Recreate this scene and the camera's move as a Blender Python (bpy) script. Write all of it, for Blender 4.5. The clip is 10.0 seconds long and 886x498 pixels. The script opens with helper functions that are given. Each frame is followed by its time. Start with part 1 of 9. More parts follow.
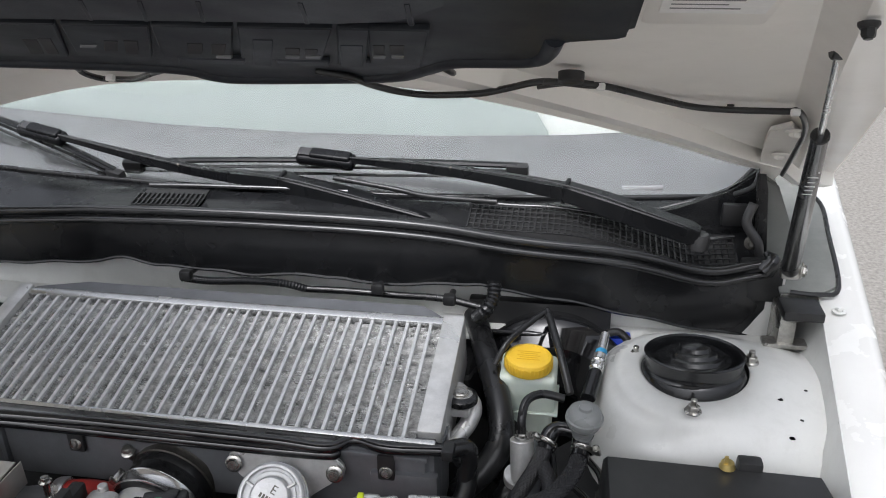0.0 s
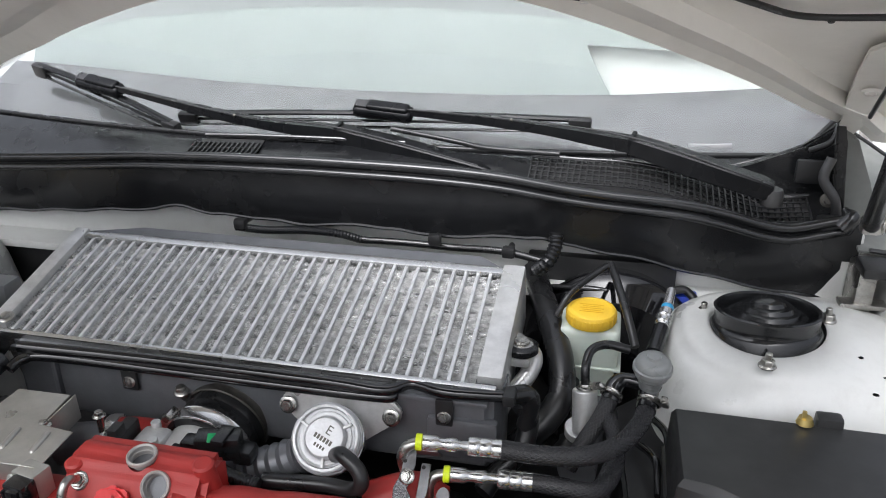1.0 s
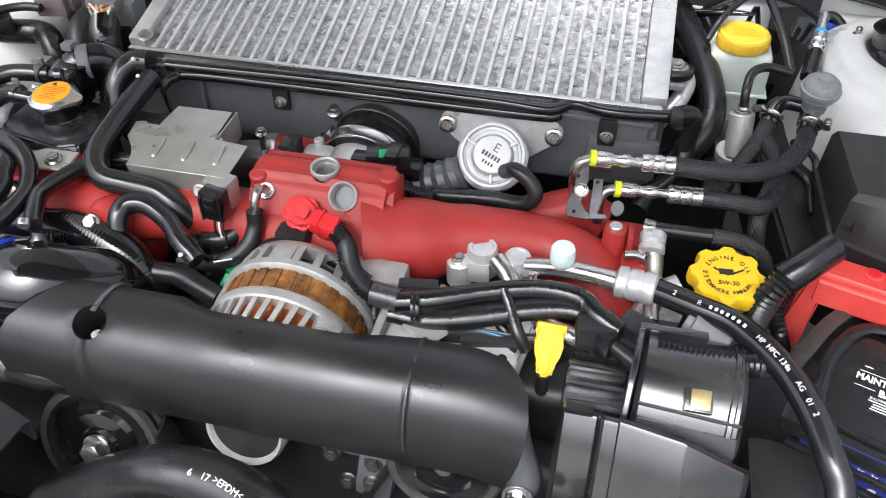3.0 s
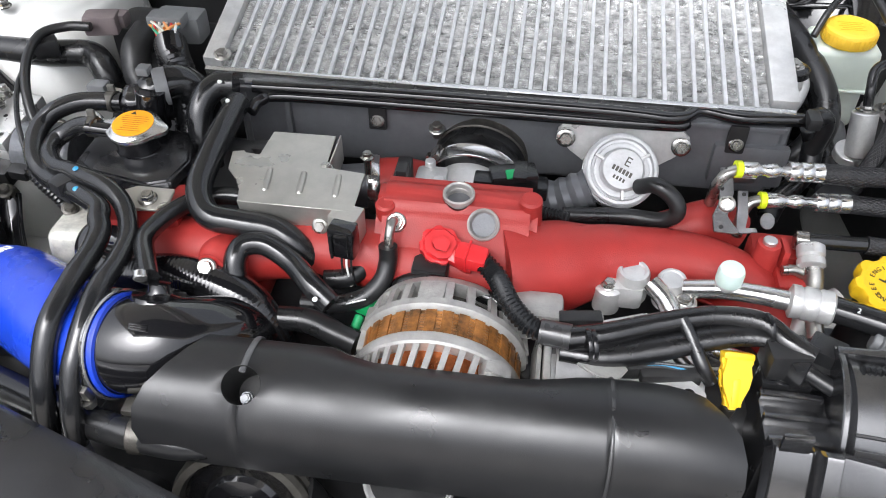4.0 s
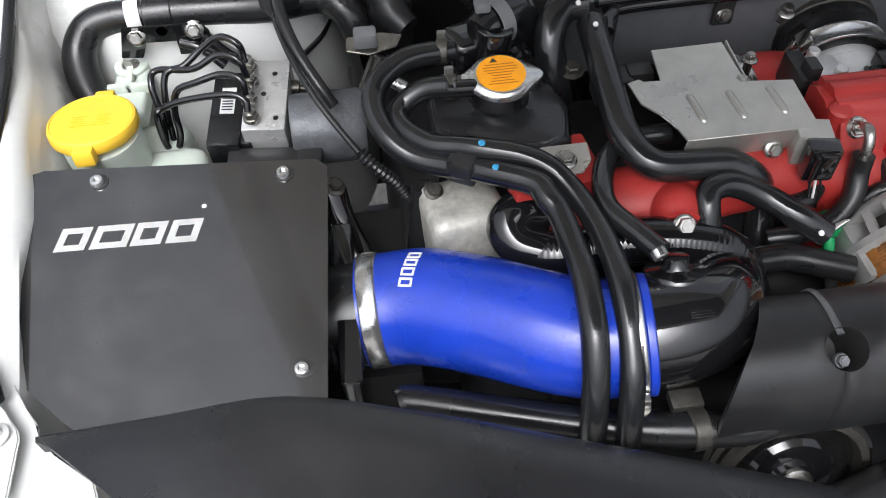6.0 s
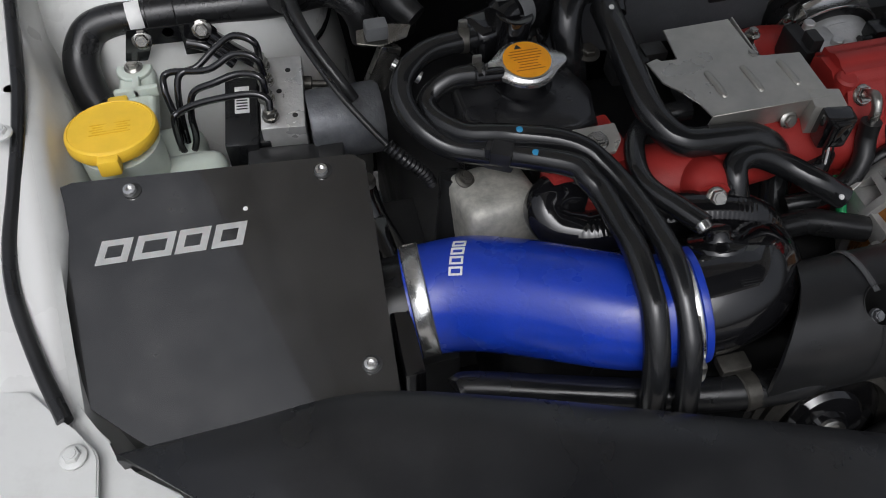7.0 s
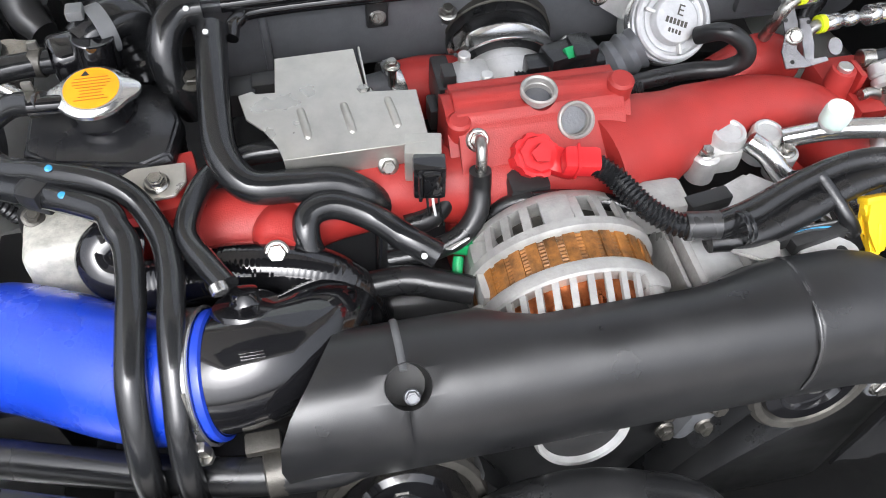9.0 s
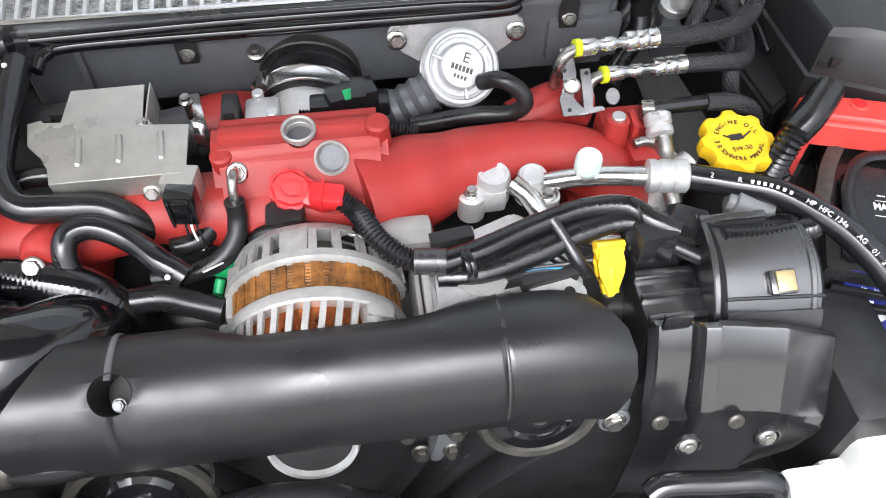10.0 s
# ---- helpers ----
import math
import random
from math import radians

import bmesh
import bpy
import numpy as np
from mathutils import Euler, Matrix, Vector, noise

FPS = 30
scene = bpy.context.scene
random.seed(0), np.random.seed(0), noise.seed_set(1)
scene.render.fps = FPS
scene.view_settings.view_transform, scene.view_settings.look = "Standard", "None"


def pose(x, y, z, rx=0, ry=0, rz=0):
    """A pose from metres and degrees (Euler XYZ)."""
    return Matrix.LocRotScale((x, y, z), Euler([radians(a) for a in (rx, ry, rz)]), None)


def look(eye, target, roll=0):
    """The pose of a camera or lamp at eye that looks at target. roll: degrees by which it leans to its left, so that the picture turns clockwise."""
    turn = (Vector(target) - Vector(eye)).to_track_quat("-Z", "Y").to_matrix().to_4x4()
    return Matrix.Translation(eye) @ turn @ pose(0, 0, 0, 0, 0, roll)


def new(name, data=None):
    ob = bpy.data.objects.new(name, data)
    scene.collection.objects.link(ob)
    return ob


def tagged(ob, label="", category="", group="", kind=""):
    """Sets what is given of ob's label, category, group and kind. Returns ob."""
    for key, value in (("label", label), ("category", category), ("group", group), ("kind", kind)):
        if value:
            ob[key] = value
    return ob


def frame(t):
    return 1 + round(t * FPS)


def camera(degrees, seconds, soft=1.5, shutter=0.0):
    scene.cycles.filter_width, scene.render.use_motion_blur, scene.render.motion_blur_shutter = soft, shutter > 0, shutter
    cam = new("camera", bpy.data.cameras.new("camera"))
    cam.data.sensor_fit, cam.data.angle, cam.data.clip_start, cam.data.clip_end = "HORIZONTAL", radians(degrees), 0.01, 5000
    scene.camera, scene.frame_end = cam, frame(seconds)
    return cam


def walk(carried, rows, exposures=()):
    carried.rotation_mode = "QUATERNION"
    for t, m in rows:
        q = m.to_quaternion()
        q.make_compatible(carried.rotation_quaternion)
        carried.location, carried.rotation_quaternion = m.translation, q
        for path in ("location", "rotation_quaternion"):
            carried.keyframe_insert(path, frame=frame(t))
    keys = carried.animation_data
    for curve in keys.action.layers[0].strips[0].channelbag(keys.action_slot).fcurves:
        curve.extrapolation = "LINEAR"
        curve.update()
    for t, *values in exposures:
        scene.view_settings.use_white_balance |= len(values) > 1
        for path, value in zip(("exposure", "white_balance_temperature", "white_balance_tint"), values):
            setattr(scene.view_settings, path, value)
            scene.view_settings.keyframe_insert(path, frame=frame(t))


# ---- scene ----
cam = camera(57.5, 10.0, 1.0)
PATH = [
    (0, (-0.003, 0.017, 1.384), (-0.319, 1.817, 0.57), -0.6),
    (0.5, (-0.033, 0.014, 1.345), (-0.407, 1.805, 0.537), -0.6),
    (1, (-0.028, 0.014, 1.32), (-0.437, 1.794, 0.504), -0.5),
    (1.5, (-0.022, -0.001, 1.289), (-0.441, 1.699, 0.321), -0.3),
    (2, (-0.02, -0.017, 1.27), (-0.459, 1.57, 0.134), -0.4),
    (2.5, (-0.072, -0.034, 1.274), (-0.48, 1.459, 0.006), -0.2),
    (2.7, (-0.114, -0.042, 1.286), (-0.492, 1.423, -0.022), -0.0),
    (3.8, (-0.315, -0.031, 1.295), (-0.574, 1.445, -0.03), -0.6),
    (4, (-0.353, -0.013, 1.284), (-0.561, 1.459, -0.055), 0.2),
    (4.5, (-0.477, 0.059, 1.256), (-0.608, 1.491, -0.135), 0.8),
    (5, (-0.586, 0.098, 1.248), (-0.672, 1.461, -0.213), 0.2),
    (5.5, (-0.72, 0.097, 1.252), (-0.727, 1.4, -0.265), -1.4),
    (6, (-0.814, 0.091, 1.268), (-0.685, 1.333, -0.294), -2.2),
    (6.2, (-0.842, 0.094, 1.275), (-0.655, 1.317, -0.296), -1.6),
    (7.5, (-0.901, 0.106, 1.28), (-0.593, 1.275, -0.313), 0.8),
    (8, (-0.848, 0.098, 1.285), (-0.552, 1.273, -0.306), 0.9),
    (8.5, (-0.699, 0.095, 1.278), (-0.425, 1.278, -0.311), 0.6),
    (9, (-0.575, 0.104, 1.255), (-0.301, 1.278, -0.341), 1.8),
    (9.5, (-0.475, 0.091, 1.265), (-0.252, 1.276, -0.331), 1.5),
    (10, (-0.365, 0.048, 1.297), (-0.199, 1.276, -0.273), 0.2),
]
walk(cam, [(t, look(eye, target, roll)) for t, eye, target, roll in PATH],
     exposures=[(0.0, 0.52), (1.0, 0.72), (2.0, 1.22), (2.5, 1.24), (3.8, 1.3), (4.5, 1.35), (5.5, 1.34), (6.2, 0.36), (7.3, -0.46), (8.0, -0.28), (8.6, 0.88), (9.2, 1.68), (10.0, 1.62)])

# ---- sky and sun: bright overcast day ----
world = bpy.data.worlds.new("overcast_sky")
scene.world = world
world.use_nodes = True
wn, wl = world.node_tree.nodes, world.node_tree.links
sky = wn.new("ShaderNodeTexSky")
sky.sky_type, sky.sun_disc = "NISHITA", False
sky.sun_elevation, sky.sun_rotation = radians(60), radians(200)
sky.air_density, sky.dust_density = 1.0, 10.0
hsv = wn.new("ShaderNodeHueSaturation")
hsv.inputs["Saturation"].default_value = 0.22
wl.new(sky.outputs["Color"], hsv.inputs["Color"])
tint = wn.new("ShaderNodeMix")
tint.data_type, tint.blend_type = "RGBA", "MULTIPLY"
tint.inputs["Factor"].default_value = 1
tint.inputs["B"].default_value = (0.97, 1.0, 1.07, 1)
wl.new(hsv.outputs["Color"], tint.inputs["A"])
wl.new(tint.outputs["Result"], wn["Background"].inputs["Color"])
wn["Background"].inputs["Strength"].default_value = 0.15
sun_data = bpy.data.lights.new("sun", "SUN")
sun_data.energy, sun_data.angle, sun_data.color = 0.35, radians(50), (0.98, 0.99, 1.0)
sun = new("sun", sun_data)
sun.matrix_world = look((-1.4, -2.4, 5.2), (-0.4, 0.5, 0.85))



# ---- tools ----
BASE = {}


def thing(name, base, label, category, group="", kind=""):
    ob = new(name)
    ob.location = base
    ob.empty_display_size = 0.02
    BASE[ob.name] = Vector(base)
    return tagged(ob, label, category, group, kind)


def mesh_of(bm, name, material, smooth=40):
    me = bpy.data.meshes.new(name)
    bmesh.ops.recalc_face_normals(bm, faces=bm.faces[:])
    lim = radians(smooth)
    for f in bm.faces:
        f.smooth = True
    for e in bm.edges:
        if len(e.link_faces) == 2 and e.calc_face_angle(0) > lim:
            e.smooth = False
    bm.to_mesh(me)
    bm.free()
    if material:
        me.materials.append(material)
    return me


def part(name, bm, material, parent, label="", smooth=40):
    """bm in world metres becomes one mesh under a thing or a part."""
    base = BASE[parent.name]
    bmesh.ops.translate(bm, vec=-base, verts=bm.verts[:])
    ob = new(name, mesh_of(bm, name, material, smooth))
    ob.parent = parent
    BASE[ob.name] = base
    return tagged(ob, label)


def solid(name, bm, material, label, category, kind="", group="", base=None, smooth=40):
    """A thing that is one mesh."""
    if base is None:
        zs = [v.co.z for v in bm.verts]
        c = sum((v.co for v in bm.verts), Vector()) / len(bm.verts)
        base = Vector((c.x, c.y, min(zs)))
    base = Vector(base)
    bmesh.ops.translate(bm, vec=-base, verts=bm.verts[:])
    ob = new(name, mesh_of(bm, name, material, smooth))
    ob.location = base
    BASE[ob.name] = base
    return tagged(ob, label, category, group, kind)


def join(*bms):
    out = bms[0]
    for b in bms[1:]:
        tmp = bpy.data.meshes.new("tmp")
        b.to_mesh(tmp)
        b.free()
        out.from_mesh(tmp)
        bpy.data.meshes.remove(tmp)
    return out


def frame_of(origin, z_axis, x_hint=(1, 0, 0)):
    z = Vector(z_axis).normalized()
    x = Vector(x_hint)
    x = (x - z * x.dot(z))
    if x.length < 1e-4:
        x = Vector((0, 1, 0)) - z * z.y
    x.normalize()
    y = z.cross(x)
    m = Matrix((x, y, z)).transposed().to_4x4()
    m.translation = Vector(origin)
    return m


def block(size, m=None, bevel=0.002, seg=2, taper=1.0):
    """A rounded block round m's origin; taper shrinks its top."""
    bm = bmesh.new()
    bmesh.ops.create_cube(bm, size=1)
    for v in bm.verts:
        k = taper if v.co.z > 0 else 1
        v.co = Vector((v.co.x * size[0] * k, v.co.y * size[1] * k, v.co.z * size[2]))
    if bevel:
        bmesh.ops.bevel(bm, geom=bm.edges[:], offset=min(bevel, min(size) * 0.45), segments=seg, affect="EDGES", profile=0.6)
    if m is not None:
        bmesh.ops.transform(bm, matrix=m, verts=bm.verts[:])
    return bm


def box(x0, x1, y0, y1, z0, z1, bevel=0.002, seg=2):
    return block((x1 - x0, y1 - y0, z1 - z0), Matrix.Translation(((x0 + x1) / 2, (y0 + y1) / 2, (z0 + z1) / 2)), bevel, seg)


def slab(outline, z0, z1, m=None, bevel=0.0015, seg=2):
    """A plate with a polygon outline in m's xy plane."""
    bm = bmesh.new()
    lo = [bm.verts.new((x, y, z0)) for x, y in outline]
    hi = [bm.verts.new((x, y, z1)) for x, y in outline]
    n = len(outline)
    bm.faces.new(lo[::-1])
    bm.faces.new(hi)
    for i in range(n):
        bm.faces.new((lo[i], lo[(i + 1) % n], hi[(i + 1) % n], hi[i]))
    if bevel:
        bmesh.ops.bevel(bm, geom=bm.edges[:], offset=bevel, segments=seg, affect="EDGES", clamp_overlap=True)
    if m is not None:
        bmesh.ops.transform(bm, matrix=m, verts=bm.verts[:])
    return bm


def lathe(profile, m=None, seg=32, arc=360.0, cap=True):
    """Turns (radius, height) pairs round m's z axis."""
    bm = bmesh.new()
    full = arc >= 360
    steps = seg if full else seg + 1
    rings = []
    for r, z in profile:
        ring = []
        for i in range(steps):
            a = radians(arc) * i / seg
            ring.append(bm.verts.new((r * math.cos(a), r * math.sin(a), z)))
        rings.append(ring)
    for a, b in zip(rings, rings[1:]):
        for i in range(seg):
            j = (i + 1) % steps
            bm.faces.new((a[i], a[j], b[j], b[i]))
    if cap and full:
        if profile[0][0] > 1e-6:
            bm.faces.new(rings[0][::-1])
        if profile[-1][0] > 1e-6:
            bm.faces.new(rings[-1])
    bmesh.ops.remove_doubles(bm, verts=bm.verts[:], dist=1e-6)
    if m is not None:
        bmesh.ops.transform(bm, matrix=m, verts=bm.verts[:])
    return bm


def rod(p, q, r, seg=20, bevel=0.0008):
    p, q = Vector(p), Vector(q)
    length = (q - p).length
    b = min(bevel, length * 0.3, r * 0.4)
    return lathe([(r - b, 0), (r, b), (r, length - b), (r - b, length)], frame_of(p, q - p), seg)


def spline(pts, per=8):
    """A smooth line through pts (centripetal enough for hoses)."""
    pts = [Vector(p) for p in pts]
    if len(pts) < 3:
        return [pts[0].lerp(pts[-1], i / per) for i in range(per + 1)]
    ext = [pts[0] * 2 - pts[1]] + pts + [pts[-1] * 2 - pts[-2]]
    out = []
    for i in range(1, len(ext) - 2):
        a, b, c, d = ext[i - 1:i + 3]
        for k in range(per):
            t = k / per
            out.append(0.5 * (2 * b + (c - a) * t + (2 * a - 5 * b + 4 * c - d) * t * t + (3 * b - a - 3 * c + d) * t ** 3))
    out.append(pts[-1])
    return out


def resample(line, step):
    out, left = [line[0].copy()], step
    for a, b in zip(line, line[1:]):
        d = (b - a).length
        while d > left:
            a = a.lerp(b, left / d)
            out.append(a.copy())
            d = (b - a).length
            left = step
        left -= d
    out.append(line[-1].copy())
    return out


def tube(pts, r, seg=16, per=8, ribs=0.0, depth=0.0, flat=1.0, cap=True, spin=0.0):
    """A hose through pts: r one radius or one for each point; ribs: pitch of corrugation; flat squashes it."""
    line = spline(pts, per)
    if isinstance(r, (int, float)):
        radii = [r] * len(line)
    else:
        radii = []
        for i in range(len(r) - 1):
            for k in range(per):
                t = k / per
                t = t * t * (3 - 2 * t)
                radii.append(r[i] + (r[i + 1] - r[i]) * t)
        radii.append(r[-1])
    if ribs:
        base = radii[0]
        line = resample(line, ribs / 4)
        radii = [base - depth * (0.5 - 0.5 * math.cos(i * math.pi / 2)) for i in range(len(line))]
    bm = bmesh.new()
    rings = []
    tan = (line[1] - line[0]).normalized()
    nor = Vector((0, 0, 1)) - tan * tan.z
    if nor.length < 0.2:
        nor = Vector((0, 1, 0)) - tan * tan.y
    nor.normalize()
    for i, p in enumerate(line):
        t = (line[min(i + 1, len(line) - 1)] - line[max(i - 1, 0)]).normalized()
        nor = (nor - t * nor.dot(t)).normalized()
        bi = t.cross(nor)
        rings.append([bm.verts.new(p + (nor * math.cos(a) * flat + bi * math.sin(a)) * radii[i]) for a in (2 * math.pi * k / seg + spin for k in range(seg))])
    for a, b in zip(rings, rings[1:]):
        for k in range(seg):
            bm.faces.new((a[k], a[(k + 1) % seg], b[(k + 1) % seg], b[k]))
    if cap:
        bm.faces.new(rings[0][::-1])
        bm.faces.new(rings[-1])
    return bm


def skin(rows, thick=0.0, closed=False):
    """A sheet through a grid of points; thick gives it a back."""
    bm = bmesh.new()
    grid = [[bm.verts.new(p) for p in row] for row in rows]
    for a, b in zip(grid, grid[1:]):
        n = len(a)
        for i in range(n if closed else n - 1):
            bm.faces.new((a[i], a[(i + 1) % n], b[(i + 1) % n], b[i]))
    if thick:
        bmesh.ops.recalc_face_normals(bm, faces=bm.faces[:])
        bmesh.ops.solidify(bm, geom=bm.faces[:], thickness=thick)
    return bm


def cut(ob, bm):
    """Cuts the form bm (in world metres) out of a part, for good."""
    bmesh.ops.recalc_face_normals(bm, faces=bm.faces[:])
    bmesh.ops.translate(bm, vec=-BASE[ob.name], verts=bm.verts[:])
    me = bpy.data.meshes.new("cutter")
    bm.to_mesh(me)
    bm.free()
    tool = new("cutter", me)
    tool.location = BASE[ob.name]
    mod = ob.modifiers.new("cut", "BOOLEAN")
    mod.object, mod.operation, mod.solver = tool, "DIFFERENCE", "EXACT"
    bpy.context.view_layer.update()
    done = bpy.data.meshes.new_from_object(ob.evaluated_get(bpy.context.evaluated_depsgraph_get()))
    ob.modifiers.clear()
    ob.data = done
    bpy.data.objects.remove(tool)


def hexbolt(p, axis, r=0.007, head=0.006, flange=1.45, dimple=True):
    """A flanged hexagon bolt head."""
    m = frame_of(p, axis)
    b = lathe([(r * flange, 0), (r * flange, 0.0012), (r * 1.1, 0.0026), (r * 0.9, 0.0026)], m, 24)
    h = lathe([(r, 0.002), (r, head - 0.001), (r * 0.86, head)], m, 6)
    out = join(b, h)
    if dimple:
        out = join(out, lathe([(r * 0.62, head - 0.0004), (r * 0.58, head + 0.0008), (0, head + 0.0008)], m, 16))
    return out


def allen(p, axis, r=0.006):
    m = frame_of(p, axis)
    return lathe([(r, 0), (r, 0.002), (r * 0.85, 0.0034), (r * 0.5, 0.0036), (r * 0.5, 0.0014), (0, 0.0014)], m, 20)


def clamp(parent, p, axis, r, width=0.011, screw=0.0, material=None, name="hose_clamp", turn=1, big=1.0):
    """A worm-drive clamp round a hose: band, slots, housing and screw at the angle `screw`."""
    m = frame_of(p, axis)
    t = 0.0011
    prof = [(r, -width / 2), (r + t, -width / 2 + 0.0004), (r + t * 1.6, -width / 2 + 0.001), (r + t, -width / 2 + 0.002), (r + t, width / 2 - 0.002),
            (r + t * 1.6, width / 2 - 0.001), (r + t, width / 2 - 0.0004), (r, width / 2)]
    band = part(name, lathe(prof, m, 64, cap=False), material or STEEL, parent, "bright steel worm-drive hose clamp")
    slots = None
    for i in range(14):
        a = screw + turn * (0.35 + i * 0.045)
        s = m @ Matrix.Rotation(a, 4, "Z") @ Matrix.Translation((r + t + 0.0002, 0, 0))
        b = block((0.0008, 0.0016 * r / 0.04, width * 0.55), s, 0)
        slots = b if slots is None else join(slots, b)
    part("slot_row", slots, DARK_STEEL, band)["kind"] = "stuff"
    s = m @ Matrix.Rotation(screw, 4, "Z") @ Matrix.Translation((r + 0.005, 0, 0))
    part("screw_housing", block((0.007, 0.012, width * 0.9), s, 0.002), STEEL, band)
    q = s @ Vector((0.001, 0.007, 0))
    ax = s.to_3x3() @ Vector((0, 1, 0))
    part("screw", hexbolt(q, ax, 0.0034 * big, 0.005 * big, 1.2), STEEL, band)
    return band


def lettering(text, size, m, material, parent, name="lettering", bold=0.0, shear=0.0, width=None, label=""):
    cu = bpy.data.curves.new("glyphs", "FONT")
    cu.body, cu.size, cu.align_x, cu.align_y = text, size, "CENTER", "CENTER"
    cu.offset, cu.shear, cu.extrude, cu.resolution_u = bold, shear, 0.0003, 3
    ob = new("glyphs", cu)
    bpy.context.view_layer.update()
    me = bpy.data.meshes.new_from_object(ob.evaluated_get(bpy.context.evaluated_depsgraph_get()))
    bpy.data.objects.remove(ob)
    bm = bmesh.new()
    bm.from_mesh(me)
    bpy.data.meshes.remove(me)
    if width:
        xs = [v.co.x for v in bm.verts]
        k = width / (max(xs) - min(xs))
        for v in bm.verts:
            v.co.x *= k
    bmesh.ops.transform(bm, matrix=m, verts=bm.verts[:])
    return part(name, bm, material, parent, label)


def bars(rows, m, material, parent, name="print"):
    """Plain bars (x, y, width, height) in m's plane, for writing that cannot be read."""
    out = None
    for x, y, w, h in rows:
        b = block((w, h, 0.0003), m @ Matrix.Translation((x, y, 0.00015)), 0)
        out = b if out is None else join(out, b)
    return part(name, out, material, parent)


# ---- materials ----
def mat(name, col, rough=0.5, metal=0.0, var=0.12, scale=35.0, bump=0.08, fine=600.0, coat=0.0, spec=0.5, dust=0.0, trans=0.0, sss=0.0, ior=1.5, rvar=0.12, sheen=0.0):
    m = bpy.data.materials.new(name)
    m.use_nodes = True
    n, l = m.node_tree.nodes, m.node_tree.links
    b = n["Principled BSDF"]
    co = n.new("ShaderNodeTexCoord")
    big = n.new("ShaderNodeTexNoise")
    big.inputs["Scale"].default_value, big.inputs["Detail"].default_value, big.inputs["Roughness"].default_value = scale, 6, 0.65
    l.new(co.outputs["Object"], big.inputs["Vector"])
    ramp = n.new("ShaderNodeMapRange")
    ramp.inputs["From Min"].default_value, ramp.inputs["From Max"].default_value = 0.3, 0.7
    ramp.inputs["To Min"].default_value, ramp.inputs["To Max"].default_value = 1 - var, 1 + var
    l.new(big.outputs["Fac"], ramp.inputs["Value"])
    mul = n.new("ShaderNodeMix")
    mul.data_type, mul.blend_type = "RGBA", "MULTIPLY"
    mul.inputs["Factor"].default_value = 1
    mul.inputs["A"].default_value = (*col, 1)
    l.new(ramp.outputs["Result"], mul.inputs["B"])
    last = mul.outputs["Result"]
    if dust:
        speck = n.new("ShaderNodeTexNoise")
        speck.inputs["Scale"].default_value, speck.inputs["Detail"].default_value, speck.inputs["Roughness"].default_value = 14, 9, 0.78
        l.new(co.outputs["Object"], speck.inputs["Vector"])
        dr = n.new("ShaderNodeMapRange")
        dr.inputs["From Min"].default_value, dr.inputs["From Max"].default_value, dr.inputs["To Max"].default_value = 0.48, 0.75, dust
        l.new(speck.outputs["Fac"], dr.inputs["Value"])
        dm = n.new("ShaderNodeMix")
        dm.data_type = "RGBA"
        dm.inputs["B"].default_value = (0.30, 0.29, 0.27, 1)
        l.new(dr.outputs["Result"], dm.inputs["Factor"])
        l.new(last, dm.inputs["A"])
        last = dm.outputs["Result"]
    l.new(last, b.inputs["Base Color"])
    rr = n.new("ShaderNodeMapRange")
    rr.inputs["From Min"].default_value, rr.inputs["From Max"].default_value = 0.3, 0.7
    rr.inputs["To Min"].default_value, rr.inputs["To Max"].default_value = max(0.02, rough - rvar), min(1, rough + rvar)
    wide = n.new("ShaderNodeTexNoise")
    wide.inputs["Scale"].default_value, wide.inputs["Detail"].default_value = 18, 5
    l.new(co.outputs["Object"], wide.inputs["Vector"])
    l.new(wide.outputs["Fac"], rr.inputs["Value"])
    l.new(rr.outputs["Result"], b.inputs["Roughness"])
    if bump:
        tiny = n.new("ShaderNodeTexNoise")
        tiny.inputs["Scale"].default_value, tiny.inputs["Detail"].default_value = fine, 3
        l.new(co.outputs["Object"], tiny.inputs["Vector"])
        bp = n.new("ShaderNodeBump")
        bp.inputs["Strength"].default_value, bp.inputs["Distance"].default_value = bump, 0.001
        l.new(tiny.outputs["Fac"], bp.inputs["Height"])
        l.new(bp.outputs["Normal"], b.inputs["Normal"])
    b.inputs["Metallic"].default_value = metal
    b.inputs["Specular IOR Level"].default_value = spec
    b.inputs["IOR"].default_value = ior
    b.inputs["Coat Weight"].default_value, b.inputs["Coat Roughness"].default_value = coat, 0.06
    b.inputs["Transmission Weight"].default_value = trans
    b.inputs["Subsurface Weight"].default_value, b.inputs["Subsurface Radius"].default_value, b.inputs["Subsurface Scale"].default_value = sss, (1, 0.9, 0.8), 0.01
    return m


WHITE_PAINT = mat("pearl_white_paint", (0.66, 0.66, 0.64), 0.22, 0, 0.03, 3, 0.02, 900, coat=0.7, dust=0.06)
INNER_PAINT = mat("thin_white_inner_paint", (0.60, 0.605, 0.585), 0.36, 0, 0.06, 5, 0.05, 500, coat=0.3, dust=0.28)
WIPER_BLACK = mat("matt_black_wiper_paint", (0.007, 0.0075, 0.0085), 0.30, 0, 0.25, 30, 0.05, 1200, dust=0.02, spec=0.22)
# dull gutter grey, darkened further to hold the hood's shade on the hinge panel
GUTTER_PAINT = mat("dull_gutter_grey_with_shade", (0.17, 0.175, 0.165), 0.5, 0, 0.15, 14, 0.06, 700, dust=0.15)
HOOD_PAINT = mat("hood_inner_white_paint", (0.85, 0.83, 0.78), 0.42, 0, 0.05, 5, 0.05, 500, coat=0.15, dust=0.12)
